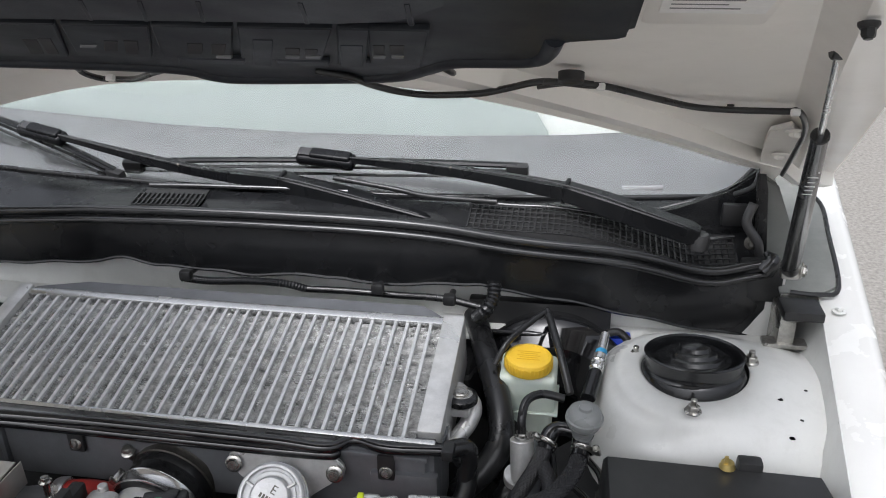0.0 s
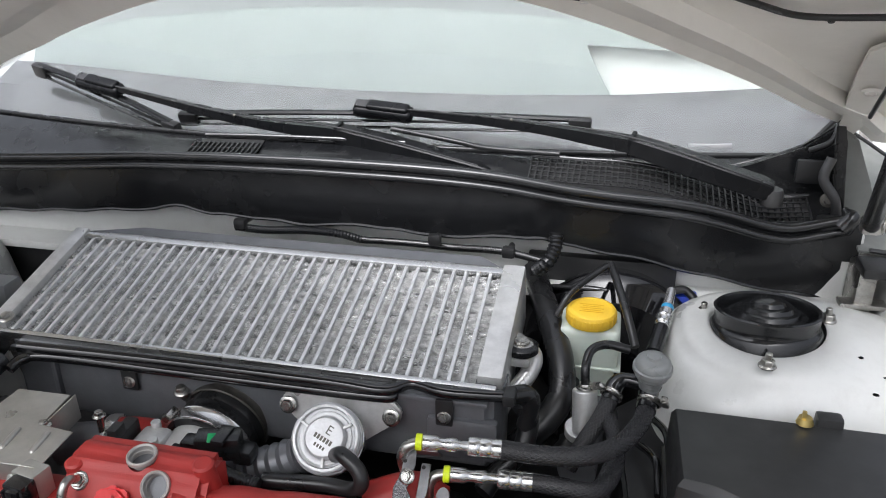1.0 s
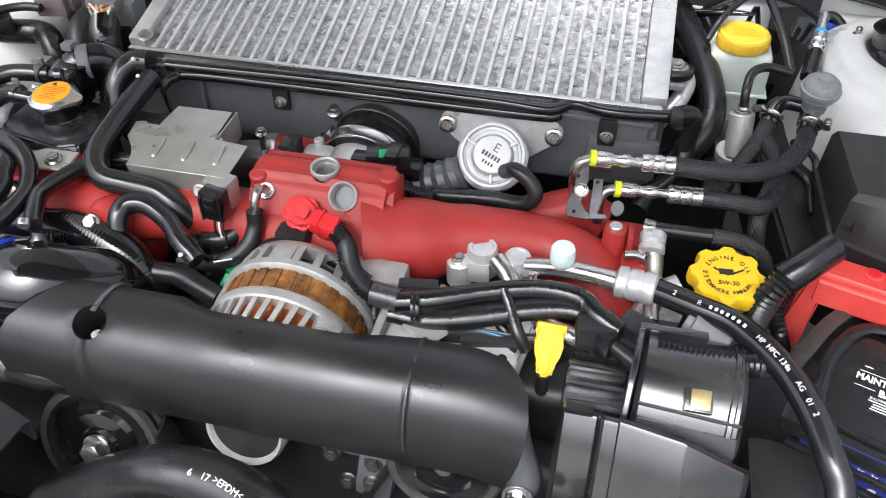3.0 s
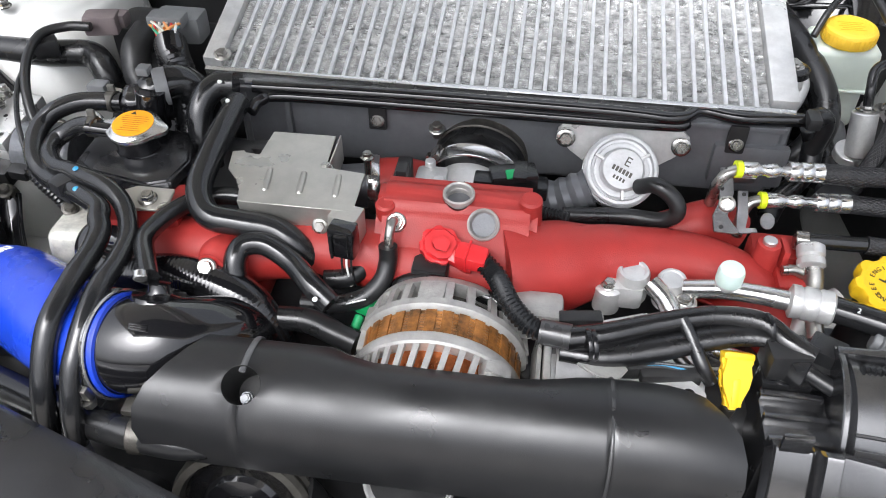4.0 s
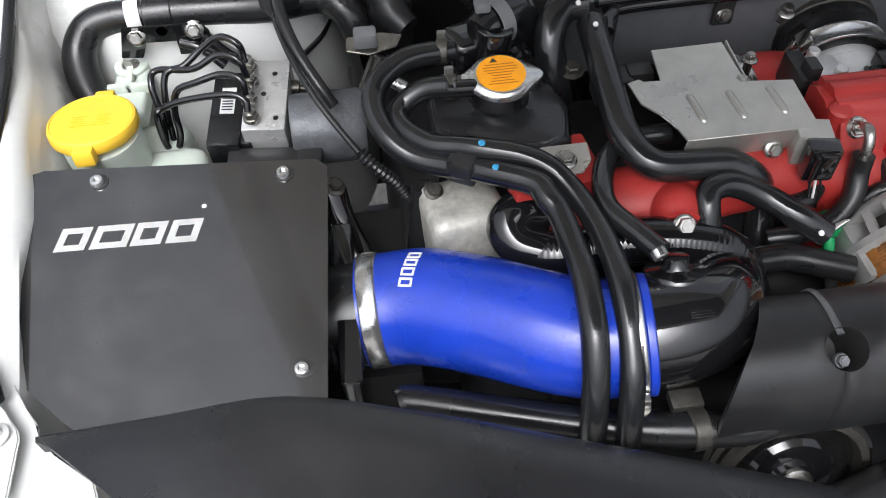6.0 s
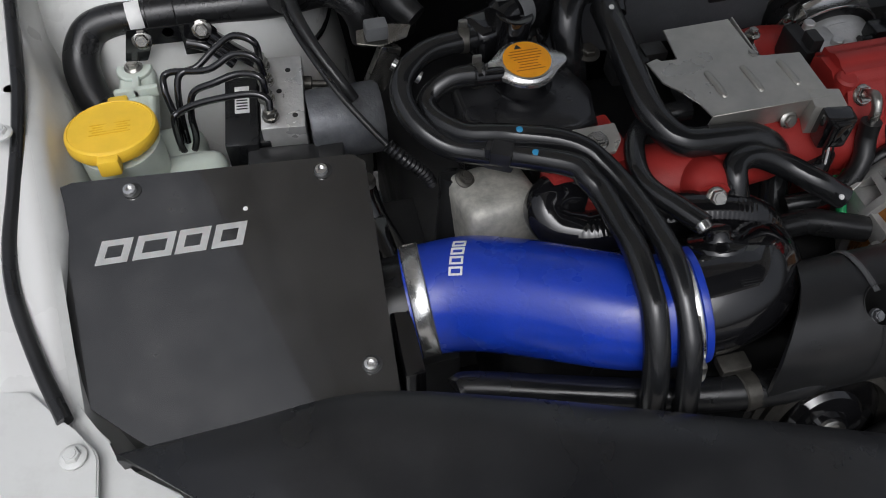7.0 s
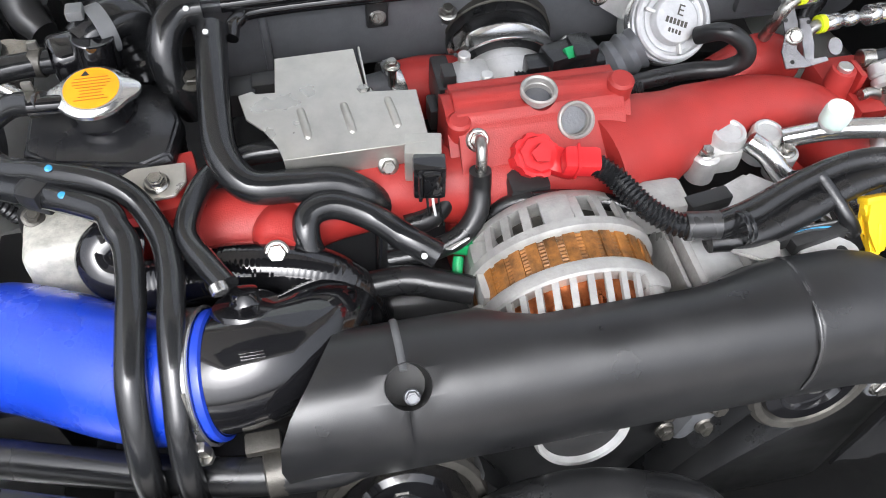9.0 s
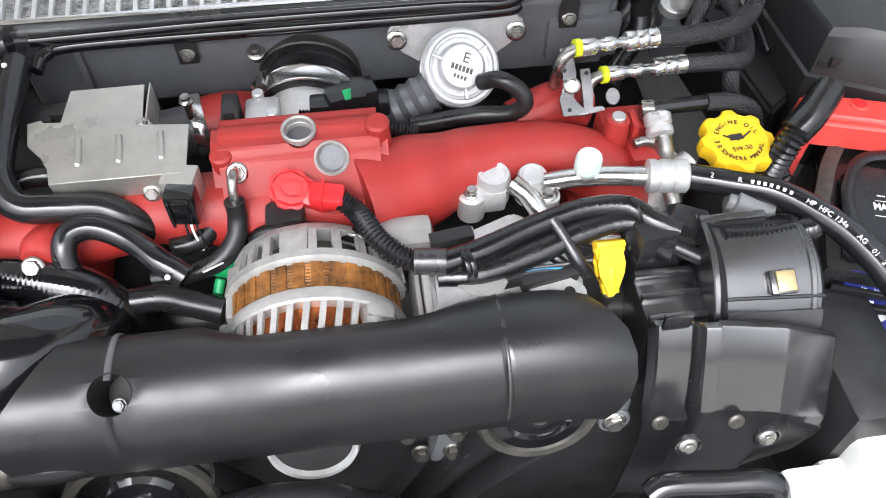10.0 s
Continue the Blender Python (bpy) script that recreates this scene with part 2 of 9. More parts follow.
SATIN_BLACK = mat("satin_black_plastic", (0.010, 0.0105, 0.0115), 0.24, 0, 0.2, 40, 0.08, 1500, dust=0.025, spec=0.5)
COVER_BLACK = mat("moulded_cover_black_plastic", (0.012, 0.0122, 0.013), 0.38, 0, 0.15, 20, 0.08, 1800, dust=0.03, spec=0.55)
MATT_BLACK = mat("matt_black_plastic", (0.016, 0.0163, 0.017), 0.42, 0, 0.2, 40, 0.12, 1200, dust=0.05, spec=0.45)
GLOSS_BLACK = mat("gloss_black_coating", (0.007, 0.007, 0.008), 0.08, 0, 0.2, 25, 0.03, 300, coat=0.5, rvar=0.05, dust=0.015)
RUBBER = mat("black_rubber", (0.012, 0.0123, 0.013), 0.30, 0, 0.25, 30, 0.08, 800, dust=0.03, spec=0.5)
SHINY_RUBBER = mat("wiped_black_rubber", (0.011, 0.0115, 0.0125), 0.17, 0, 0.3, 22, 0.05, 500, dust=0.03, rvar=0.10, spec=0.65)
GREY_PLASTIC = mat("grey_plastic", (0.16, 0.165, 0.17), 0.5, 0, 0.12, 40, 0.1, 900, dust=0.1)
ALU = mat("cast_aluminium", (0.60, 0.60, 0.59), 0.40, 0.55, 0.16, 45, 0.3, 420, rvar=0.15)
ALU_DULL = mat("dull_grey_casting", (0.145, 0.15, 0.16), 0.40, 0.35, 0.14, 30, 0.25, 500, dust=0.08)
ALU_BRIGHT = mat("brushed_aluminium", (0.66, 0.66, 0.65), 0.22, 0.92, 0.10, 60, 0.10, 700)
ALU_FIN = mat("bare_aluminium_fin", (0.60, 0.60, 0.59), 0.27, 0.75, 0.55, 140, 0.2, 900)
ALU_BAR = mat("aluminium_bar", (0.60, 0.605, 0.61), 0.40, 0.35, 0.12, 90, 0.15, 900)
CAP_ALU = mat("turned_aluminium", (0.52, 0.525, 0.53), 0.42, 0.4, 0.15, 70, 0.25, 500)
BRACKET_STEEL = mat("smoky_plated_steel", (0.26, 0.26, 0.27), 0.3, 0.85, 0.2, 90, 0.15, 600)
STEEL = mat("zinc_plated_steel", (0.40, 0.39, 0.365), 0.28, 0.95, 0.22, 120, 0.1, 800)
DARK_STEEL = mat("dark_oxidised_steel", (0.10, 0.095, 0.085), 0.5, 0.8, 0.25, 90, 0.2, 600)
SHIELD = mat("galvanised_heat_shield", (0.46, 0.45, 0.415), 0.36, 0.7, 0.20, 22, 0.1, 700, rvar=0.14, dust=0.10)
RED_WRINKLE = mat("red_wrinkle_paint", (0.36, 0.026, 0.022), 0.48, 0, 0.10, 30, 0.22, 900, dust=0.02, spec=0.5)
RED_PLASTIC = mat("red_plastic", (0.62, 0.02, 0.025), 0.36, 0, 0.1, 40, 0.06, 500)
FADED_RED = mat("faded_red_plastic", (0.66, 0.055, 0.045), 0.45, 0, 0.14, 25, 0.1, 500, dust=0.1)
YELLOW = mat("yellow_plastic", (0.85, 0.54, 0.045), 0.42, 0, 0.06, 40, 0.08, 700, sss=0.1)
OIL_YELLOW = mat("bright_yellow_plastic", (0.85, 0.52, 0.015), 0.42, 0, 0.06, 40, 0.08, 700)
ORANGE = mat("orange_sticker", (0.90, 0.36, 0.008), 0.45, 0, 0.08, 60, 0.04, 500)
BLUE = mat("blue_silicone", (0.008, 0.040, 0.40), 0.30, 0, 0.14, 25, 0.16, 350, rvar=0.1, spec=0.7)
MILKY = mat("milky_plastic", (0.58, 0.64, 0.57), 0.42, 0, 0.07, 20, 0.06, 500, sss=0.35)
AMBER = mat("amber_varnished_laminations", (0.21, 0.085, 0.02), 0.35, 0.2, 0.85, 70, 0.4, 260)
DUCT_PLASTIC = mat("weathered_black_duct_plastic", (0.014, 0.017, 0.022), 0.42, 0, 0.25, 9, 0.10, 1200, dust=0.03, spec=0.32)
DUCT_PALE = mat("greyed_black_duct_plastic", (0.026, 0.030, 0.037), 0.45, 0, 0.3, 12, 0.10, 1200, dust=0.05, spec=0.4)
COPPER = mat("copper_winding", (0.45, 0.14, 0.05), 0.3, 0.9, 0.3, 120, 0.3, 500)
GREEN = mat("green_plastic", (0.01, 0.30, 0.10), 0.4, 0, 0.1, 40, 0.1, 500)
LIME = mat("lime_ring", (0.72, 0.85, 0.02), 0.4, 0, 0.05, 40, 0.05, 500)
MINT = mat("pale_mint_plastic", (0.62, 0.76, 0.70), 0.4, 0, 0.05, 40, 0.05, 500, sss=0.2)
CYAN = mat("cyan_paint_dot", (0.03, 0.26, 0.48), 0.4, 0, 0.05, 40, 0.05, 500)
PRINT = mat("white_print", (0.78, 0.78, 0.76), 0.55, 0, 0.05, 200, 0.02, 500)
# black for print and small dark parts, also for painted shade in openings
INK_AND_SHADE = mat("black_print_and_shade", (0.02, 0.02, 0.02), 0.55, 0, 0.05, 200, 0.02, 500)
NAVY = mat("navy_sticker", (0.02, 0.03, 0.22), 0.35, 0, 0.08, 60, 0.03, 500)
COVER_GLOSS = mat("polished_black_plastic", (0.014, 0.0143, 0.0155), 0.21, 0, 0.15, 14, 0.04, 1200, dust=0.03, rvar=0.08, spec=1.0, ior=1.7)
PALE_MOULDING = mat("pale_grey_moulding", (0.085, 0.087, 0.09), 0.4, 0, 0.2, 60, 0.1, 900)
# grey-black plastic, also the painted sheen on wiper edges and drum front
GREY_BLACK = mat("grey_black_plastic_and_sheen", (0.032, 0.032, 0.033), 0.33, 0, 0.15, 14, 0.12, 1600, dust=0.06, spec=0.7)
TAPE = mat("black_cloth_tape", (0.007, 0.007, 0.0075), 0.25, 0, 0.3, 60, 0.25, 300, dust=0.0, spec=0.7)
ASPHALT = mat("asphalt", (0.24, 0.225, 0.205), 0.9, 0, 0.35, 60, 0.8, 220)
DASH = mat("dashboard_vinyl", (0.125, 0.12, 0.128), 0.6, 0, 0.08, 20, 0.1, 800)
SHADE = mat("pale_sunshade", (0.35, 0.38, 0.37), 0.6, 0, 0.06, 4, 0.05, 300)


# ---- ground and car body ----
MID = -0.407          # the car's centre line


def side(s, off):
    return MID + s * off


ground_bm = bmesh.new()
bmesh.ops.create_grid(ground_bm, x_segments=40, y_segments=40, size=300)
solid("ground", ground_bm, ASPHALT, "grey-brown weathered asphalt ground beside the car", "ground", "structure", base=(0, 0, 0))


def lip_off(y):
    return 0.645 + 0.11 * (y - 0.35)


def lip_z(y):
    return 0.828 + 0.19 * (y - 0.35) - 0.04 * max(0.0, y - 0.9)


def fender(s, name):
    if s > 0:
        prof = [(-0.012, -0.004), (0.0, 0.0), (0.012, 0.0005), (0.026, 0.0), (0.030, 0.003), (0.036, 0.003), (0.043, -0.004), (0.048, -0.018), (0.053, -0.06), (0.058, -0.12), (0.064, -0.3), (0.06, -0.5)]
    else:
        prof = [(0.003, -0.004), (0.007, 0.0), (0.013, 0.0005), (0.030, 0.0), (0.036, 0.003), (0.052, 0.004), (0.074, -0.010), (0.098, -0.040), (0.120, -0.10), (0.136, -0.2), (0.145, -0.35), (0.14, -0.5)]
    rows = []
    for i in range(34):
        y = -0.15 + i * 0.05
        k = 1.0 if y > 0.1 else 0.8 + 0.2 * (y + 0.15) / 0.25
        rows.append([(side(s, lip_off(y) * k + a), y, lip_z(y) + b) for a, b in prof])
    ob = thing(name, (side(s, 0.8), 0.6, 0.3), "pearl white front fender beside the engine bay", "fender")
    part("panel", skin(rows, 0.0015), WHITE_PAINT, ob, smooth=50)
    return ob


fender_r = fender(1, "fender")
fender_l = fender(-1, "fender")


def apron(s, name, label):
    if s > 0:
        prof = [(-0.011, -0.003), (-0.016, -0.03), (-0.028, -0.06), (-0.034, -0.12), (-0.05, -0.2), (-0.09, -0.30), (-0.13, -0.42)]
    else:
        prof = [(0.0045, -0.002), (-0.001, -0.005), (-0.004, -0.014), (-0.005, -0.03), (-0.011, -0.038), (-0.014, -0.06), (-0.024, -0.12), (-0.05, -0.2), (-0.09, -0.30), (-0.13, -0.42)]
    rows = []
    for i in range(48):
        y = 0.10 + i * 0.025
        w = 0.004 * math.sin(y * 19) + 0.003 * math.sin(y * 47)
        rows.append([(side(s, lip_off(y) + a + w * (j > 1)), y, lip_z(y) + b) for j, (a, b) in enumerate(prof)])
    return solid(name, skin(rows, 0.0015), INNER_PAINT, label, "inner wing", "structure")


apron(1, "wall_inner_wing_right", "dull white painted inner wing panel with dust")
apron(-1, "wall_inner_wing_left", "dull white painted inner wing panel with dust")


def tower(s, name):
    cx, cy = side(s, 0.545), 0.822
    ob = thing(name, (cx, cy, 0.6), "white painted strut tower with a black rubber strut mount", "strut tower")
    rings = []
    for z, r, q in [(0.888, 0.056, 2), (0.8935, 0.0575, 2), (0.895, 0.061, 2), (0.893, 0.078, 2.2), (0.890, 0.086, 2.4), (0.8865, 0.087, 2.4), (0.884, 0.093, 2.5), (0.876, 0.100, 2.6), (0.850, 0.106, 2.7), (0.80, 0.113, 2.8), (0.72, 0.125, 3), (0.6, 0.14, 3)]:
        ring = []
        for k in range(56):
            a = 2 * math.pi * k / 56
            c, d = math.cos(a), math.sin(a)
            rr = r / (abs(c) ** q + abs(d) ** q) ** (1 / q)
            x, y = rr * c, rr * d
            if c > 0:
                x *= 1 + min(0.75, max(0.0, 0.8945 - z) * 30)
            drop = -0.02 * max(0, -y) / 0.1 if z < 0.897 else 0
            ring.append((cx + s * x, cy + y * (1.15 if d < 0 and z < 0.87 else 1.0), z + drop * 0.5 + 0.08 * (x * 0.6 if z > 0.86 else 0)))
        rings.append(ring)
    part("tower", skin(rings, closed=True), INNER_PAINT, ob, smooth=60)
    m = Matrix.Translation((cx, cy, 0.894)) @ Matrix.Rotation(-s * 0.03, 4, "Y") @ Matrix.Rotation(-0.13, 4, "X")
    part("mount_ring", lathe([(0.058, -0.02), (0.057, -0.002), (0.0545, 0.001), (0.0525, 0.002), (0.0520, 0.006), (0.0530, 0.008), (0.0530, 0.015), (0.0545, 0.0175), (0.0525, 0.0190), (0.0495, 0.0175), (0.047, 0.006), (0.0, 0.003)], m, 56), SHINY_RUBBER, ob, "black rubber strut mount ring")
    part("mount_dome", lathe([(0.044, 0.004), (0.040, 0.012), (0.034, 0.013), (0.032, 0.017), (0.027, 0.018), (0.025, 0.022), (0.018, 0.023), (0.016, 0.027), (0.009, 0.030), (0, 0.0305)], m, 40), SHINY_RUBBER, ob)
    for dx, dy, dz in [(-0.061, 0.030, -0.010), (0.063, 0.014, 0.005), (-0.009, -0.082, -0.002)]:
        p = (cx + s * dx, cy + dy, 0.893 + dz)
        part("nut", join(hexbolt(p, (0, 0, 1), 0.0068, 0.008, 1.3, False), rod(p, (p[0], p[1], p[2] + 0.015), 0.0034)), STEEL, ob)
    for dx, dy, r in [(0.084, -0.045, 0.0028), (0.098, -0.08, 0.002), (0.112, -0.03, 0.002), (0.082, -0.112, 0.003)]:
        part("drain_hole", lathe([(r, 0.0006), (0, 0.0006)], Matrix.Translation((cx + s * dx, cy + dy, 0.889 + (0.005 if dx > 0.1 else 0.001))), 12), INK_AND_SHADE, ob)
    return ob


tower(1, "strut_tower")
tower(-1, "strut_tower")

fw = join(box(side(1, -0.66), side(1, 0.66), 0.945, 0.965, 0.45, 0.955, 0.004), box(side(1, -0.66), side(1, 0.66), 0.90, 0.95, 0.86, 0.872, 0.004))
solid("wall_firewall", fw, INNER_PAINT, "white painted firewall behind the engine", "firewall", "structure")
solid("floor_undertray", box(side(1, -0.75), side(1, 0.75), -0.2, 0.96, 0.28, 0.31, 0.004), MATT_BLACK, "dark undertray below the engine", "undertray", "structure")


# ---- scuttle panel, windscreen, dash ----
LIP_X = [-1.05, -0.92, -0.765, -0.633, -0.511, -0.397, -0.288, -0.217, -0.159, -0.115, -0.075, -0.012, 0.042, 0.089, 0.124, 0.158, 0.185, 0.205, 0.24]
LIP_Z = [0.958, 0.977, 0.992, 1.005, 1.011, 1.0135, 1.0130, 1.0105, 1.006, 0.999, 0.993, 0.987, 0.983, 0.975, 0.964, 0.956, 0.957, 0.966, 0.972]


def lip(x):
    """The hood seal's run along the scuttle: y and z at x."""
    d = (x - MID) / 0.61
    z = sum(float(np.interp(x + e, LIP_X, LIP_Z)) for e in (-0.018, -0.009, 0, 0.009, 0.018)) / 5
    return 0.90 + 0.04 * d * d, z


def tray_foot(x):
    """The tray's lower edge, scalloped over the firewall."""
    z = float(np.interp(x, [-1.05, -0.787, -0.625, -0.60, -0.575, -0.555, -0.46, -0.42, -0.38, -0.29, -0.26, -0.11, -0.09, -0.008, 0.097, 0.165, 0.24],
                        [0.885, 0.912, 0.930, 0.937, 0.940, 0.931, 0.931, 0.925, 0.931, 0.931, 0.924, 0.931, 0.924, 0.912, 0.889, 0.875, 0.866]))
    return z + 0.0012 * math.sin(x * 71 + 1)


def glass_foot(x):
    d = (x - MID) / 0.61
    return 1.03 + 0.075 * d * d, 0.996 - 0.004 * d * d


cowl = thing("cowl_panel", (MID, 0.93, 0.9), "black plastic scuttle panel with rubber seal and vent grilles", "cowl panel")
rows = []
for i in range(85):
    x = side(1, -0.64) + i * 1.28 / 84
    yl, zl = lip(x)
    yg, zg = glass_foot(x)
    low = zl - tray_foot(x)
    hump = 0.012 * math.exp(-((x + 0.02) / 0.09) ** 2)
    rows.append([(x, yl + 0.014, zl - low), (x, yl + 0.004, zl - low + 0.004), (x, yl - 0.001, zl - 0.035), (x, yl, zl - 0.004), (x, yl + 0.012, zl - 0.002), (x, yl + 0.03, zl - 0.012),
                 (x, yl + 0.06, zl - 0.008 + hump), (x, yl + 0.085, zl + 0.0 + hump), (x, yg - 0.015, zg + 0.004), (x, yg + 0.01, zg + 0.001)])
part("tray", skin(rows, 0.002), SATIN_BLACK, cowl, smooth=50)
rim = []
for k in range(65):
    x = side(1, -0.63) + k * 1.26 / 64
    rim.append((x, lip(x)[0] + 0.005, tray_foot(x) + 0.003))
part("lower_rim", tube(rim, 0.0026, 8, 2), SHINY_RUBBER, cowl)
for up, back, r_ in ((0.002, 0.003, 0.0062), (-0.010, -0.003, 0.0050)):
    part("seal", tube([(x, lip(x)[0] + back, lip(x)[1] + up) for x in (side(1, -0.64 + k * 0.032) for k in range(41))], r_, 12, 3), SHINY_RUBBER, cowl, "soft black rubber hood seal")
part("seal_tip", tube([(side(1, 0.632), lip(side(1, 0.632))[0], 0.962), (side(1, 0.640), 0.945, 0.974), (side(1, 0.634), 0.955, 0.981)], [0.012, 0.010, 0.004], 12), SHINY_RUBBER, cowl)
part("glass_trim", tube([(side(1, -0.64 + k * 0.16), glass_foot(side(1, -0.64 + k * 0.16))[0], glass_foot(side(1, -0.64 + k * 0.16))[1] + 0.005) for k in range(9)], 0.004, 10), RUBBER, cowl)


def grille(x0, x1, nx, ny, y0=0.033, deep=0.05):
    g = None
    for i in range(nx + 1):
        x = x0 + (x1 - x0) * i / nx
        yl, zl = lip(x)
        h = 0.012 * math.exp(-((x + 0.02) / 0.09) ** 2)
        b = block((0.0018, deep + 0.002, 0.004), Matrix.Translation((x, yl + y0 + deep / 2, zl - 0.001 + h)) @ Matrix.Rotation(0.22, 4, "X"), 0)
        g = b if g is None else join(g, b)
    for j in range(ny + 1):
        pts = []
        for i in range(6):
            x = x0 + (x1 - x0) * i / 5
            yl, zl = lip(x)
            h = 0.012 * math.exp(-((x + 0.02) / 0.09) ** 2)
            pts.append((x, yl + y0 + deep * j / ny, zl - 0.001 + 0.24 * deep * (j / ny - 0.5) + h))
        g = join(g, tube(pts, 0.0012, 6, 4))
    return g


# Added black sheet under the lattice: painted shade of the grille openings.
def grille_shade(x0, x1):
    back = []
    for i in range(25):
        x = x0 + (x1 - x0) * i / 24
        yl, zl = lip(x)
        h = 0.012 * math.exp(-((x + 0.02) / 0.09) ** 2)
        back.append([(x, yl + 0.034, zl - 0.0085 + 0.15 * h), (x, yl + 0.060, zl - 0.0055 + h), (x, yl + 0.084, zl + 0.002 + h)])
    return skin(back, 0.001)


part("grille_shade", grille_shade(-0.135, 0.20), INK_AND_SHADE, cowl)
part("grille_shade", grille_shade(-0.588, -0.495), INK_AND_SHADE, cowl)
part("grille", grille(-0.135, 0.20, 44, 5), MATT_BLACK, cowl, "black lattice air inlet grille")
part("grille", grille(-0.588, -0.495, 13, 2, 0.040, 0.026), MATT_BLACK, cowl, "black lattice air inlet grille")
for x0, x1 in ((-0.137, 0.202), (-0.584, -0.30)):
    fr = []
    for i in range(7):
        x = x0 + (x1 - x0) * i / 6
        yl, zl = lip(x)
        h = 0.012 * math.exp(-((x + 0.02) / 0.09) ** 2)
        fr.append((x, yl + 0.086, zl + 0.007 + h))
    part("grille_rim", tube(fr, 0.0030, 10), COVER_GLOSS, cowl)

GLASS = bpy.data.materials.new("windscreen_glass")
GLASS.use_nodes = True
gb = GLASS.node_tree.nodes["Principled BSDF"]
gb.inputs["Base Color"].default_value, gb.inputs["Roughness"].default_value = (0.93, 0.97, 0.95, 1), 0.0
gb.inputs["Transmission Weight"].default_value, gb.inputs["IOR"].default_value = 1.0, 1.5
rows = []
for i in range(41):
    x = side(1, -0.68) + i * 1.36 / 40
    yg, zg = glass_foot(x)
    rows.append([(x * (1 - 0.1 * k) + MID * 0.1 * k, yg + 0.85 * k, zg + 0.47 * k + 0.03 * math.sin(k * 3.1)) for k in (0, 0.15, 0.3, 0.45, 0.6, 0.8, 1)])
screen = solid("window_windscreen", skin(rows, 0.004), GLASS, "clean laminated glass windscreen", "windscreen", "structure", smooth=80)
screen.visible_shadow = False

CREST = [(-1.321, 1.235, 1.057), (-0.987, 1.235, 1.048), (-0.678, 1.235, 1.029), (-0.442, 1.235, 1.024), (-0.215, 1.235, 1.027), (-0.025, 1.235, 1.036), (0.142, 1.235, 1.051), (0.300, 1.235, 1.071)]
rows = []
for i in range(41):
    x = side(1, -0.66) + i * 1.32 / 40
    yg, zg = glass_foot(x)
    d = (x - MID) / 0.61
    back = 1.235
    top_z = float(np.interp(x, [v[0] for v in CREST], [v[2] for v in CREST]))
    rows.append([(x, yg + 0.02, zg - 0.03), (x, yg + 0.05, zg - 0.012), (x, (yg + back) / 2, (zg + top_z) / 2 + 0.004), (x, back, top_z), (x, back + 0.015, top_z - 0.007), (x, back + 0.02, 0.9), (x, back + 0.02, 0.6)])
dash = thing("dashboard", (MID, 1.2, 0.6), "dark grey textured dashboard top under the windscreen", "dashboard")
part("top_pad", skin(rows, 0.004), DASH, dash, smooth=50)
p = (0.087, 1.100, 1.005)
part("identification_strip", block((0.056, 0.004, 0.005), Matrix.Translation(p) @ Matrix.Rotation(-0.08, 4, "Y"), 0.001), mat("pale_strip", (0.34, 0.34, 0.35), 0.5), dash, "pale blank identification strip")
part("vent_line", tube([(-0.096, 1.080, 0.987), (0.074, 1.060, 0.987), (0.132, 1.060, 0.998), (0.194, 1.060, 1.023), (0.225, 1.060, 1.058)], 0.0035, 10), RUBBER, dash)
fair = [(0.077, 1.045, 0.990), (0.130, 1.045, 1.001), (0.191, 1.045, 1.024), (0.225, 1.045, 1.059), (0.246, 1.045, 0.964), (0.209, 1.045, 0.941), (0.098, 1.045, 0.955)]
part("end_fairing", slab([(v[0], v[2]) for v in fair], -1.05, -1.038, Matrix(((1, 0, 0, 0), (0, 0, -1, 0), (0, 1, 0, 0), (0, 0, 0, 1))), 0.003), SATIN_BLACK, cowl, "black fairing at the windscreen corner")
part("fairing_seal", tube([(0.196, 1.030, 1.026), (0.216, 1.020, 1.042), (0.224, 1.030, 1.065), (0.227, 1.040, 1.071)], 0.004, 10), RUBBER, cowl)
part("fairing_clip", block((0.04, 0.01, 0.03), Matrix.Translation((0.201, 1.020, 1.003)), 0.004), MATT_BLACK, cowl)

SCREEN = Matrix(((1, 0, 0, 0), (0, 0, -1, 0), (0, 1, 0, 0), (0, 0, 0, 1)))
shade_out = [(-1.12, 0.9), (-0.9, 1.45), (0.30, 1.45), (0.36, 1.083), (0.067, 1.095), (-0.091, 1.100), (-0.072, 1.062), (-0.052, 1.028), (-0.030, 0.9)]
solid("sunshade", slab(shade_out, -1.275, -1.272, SCREEN, 0), SHADE,
      "pale grey-green cloth sunshade with a cut-out corner behind the dashboard", "sunshade")
solid("white_board", slab([(-0.3, 0.88), (0.32, 0.88), (0.30, 1.4), (-0.3, 1.4)], -1.300, -1.290, SCREEN, 0), PRINT,
      "bright white board behind the sunshade", "board")


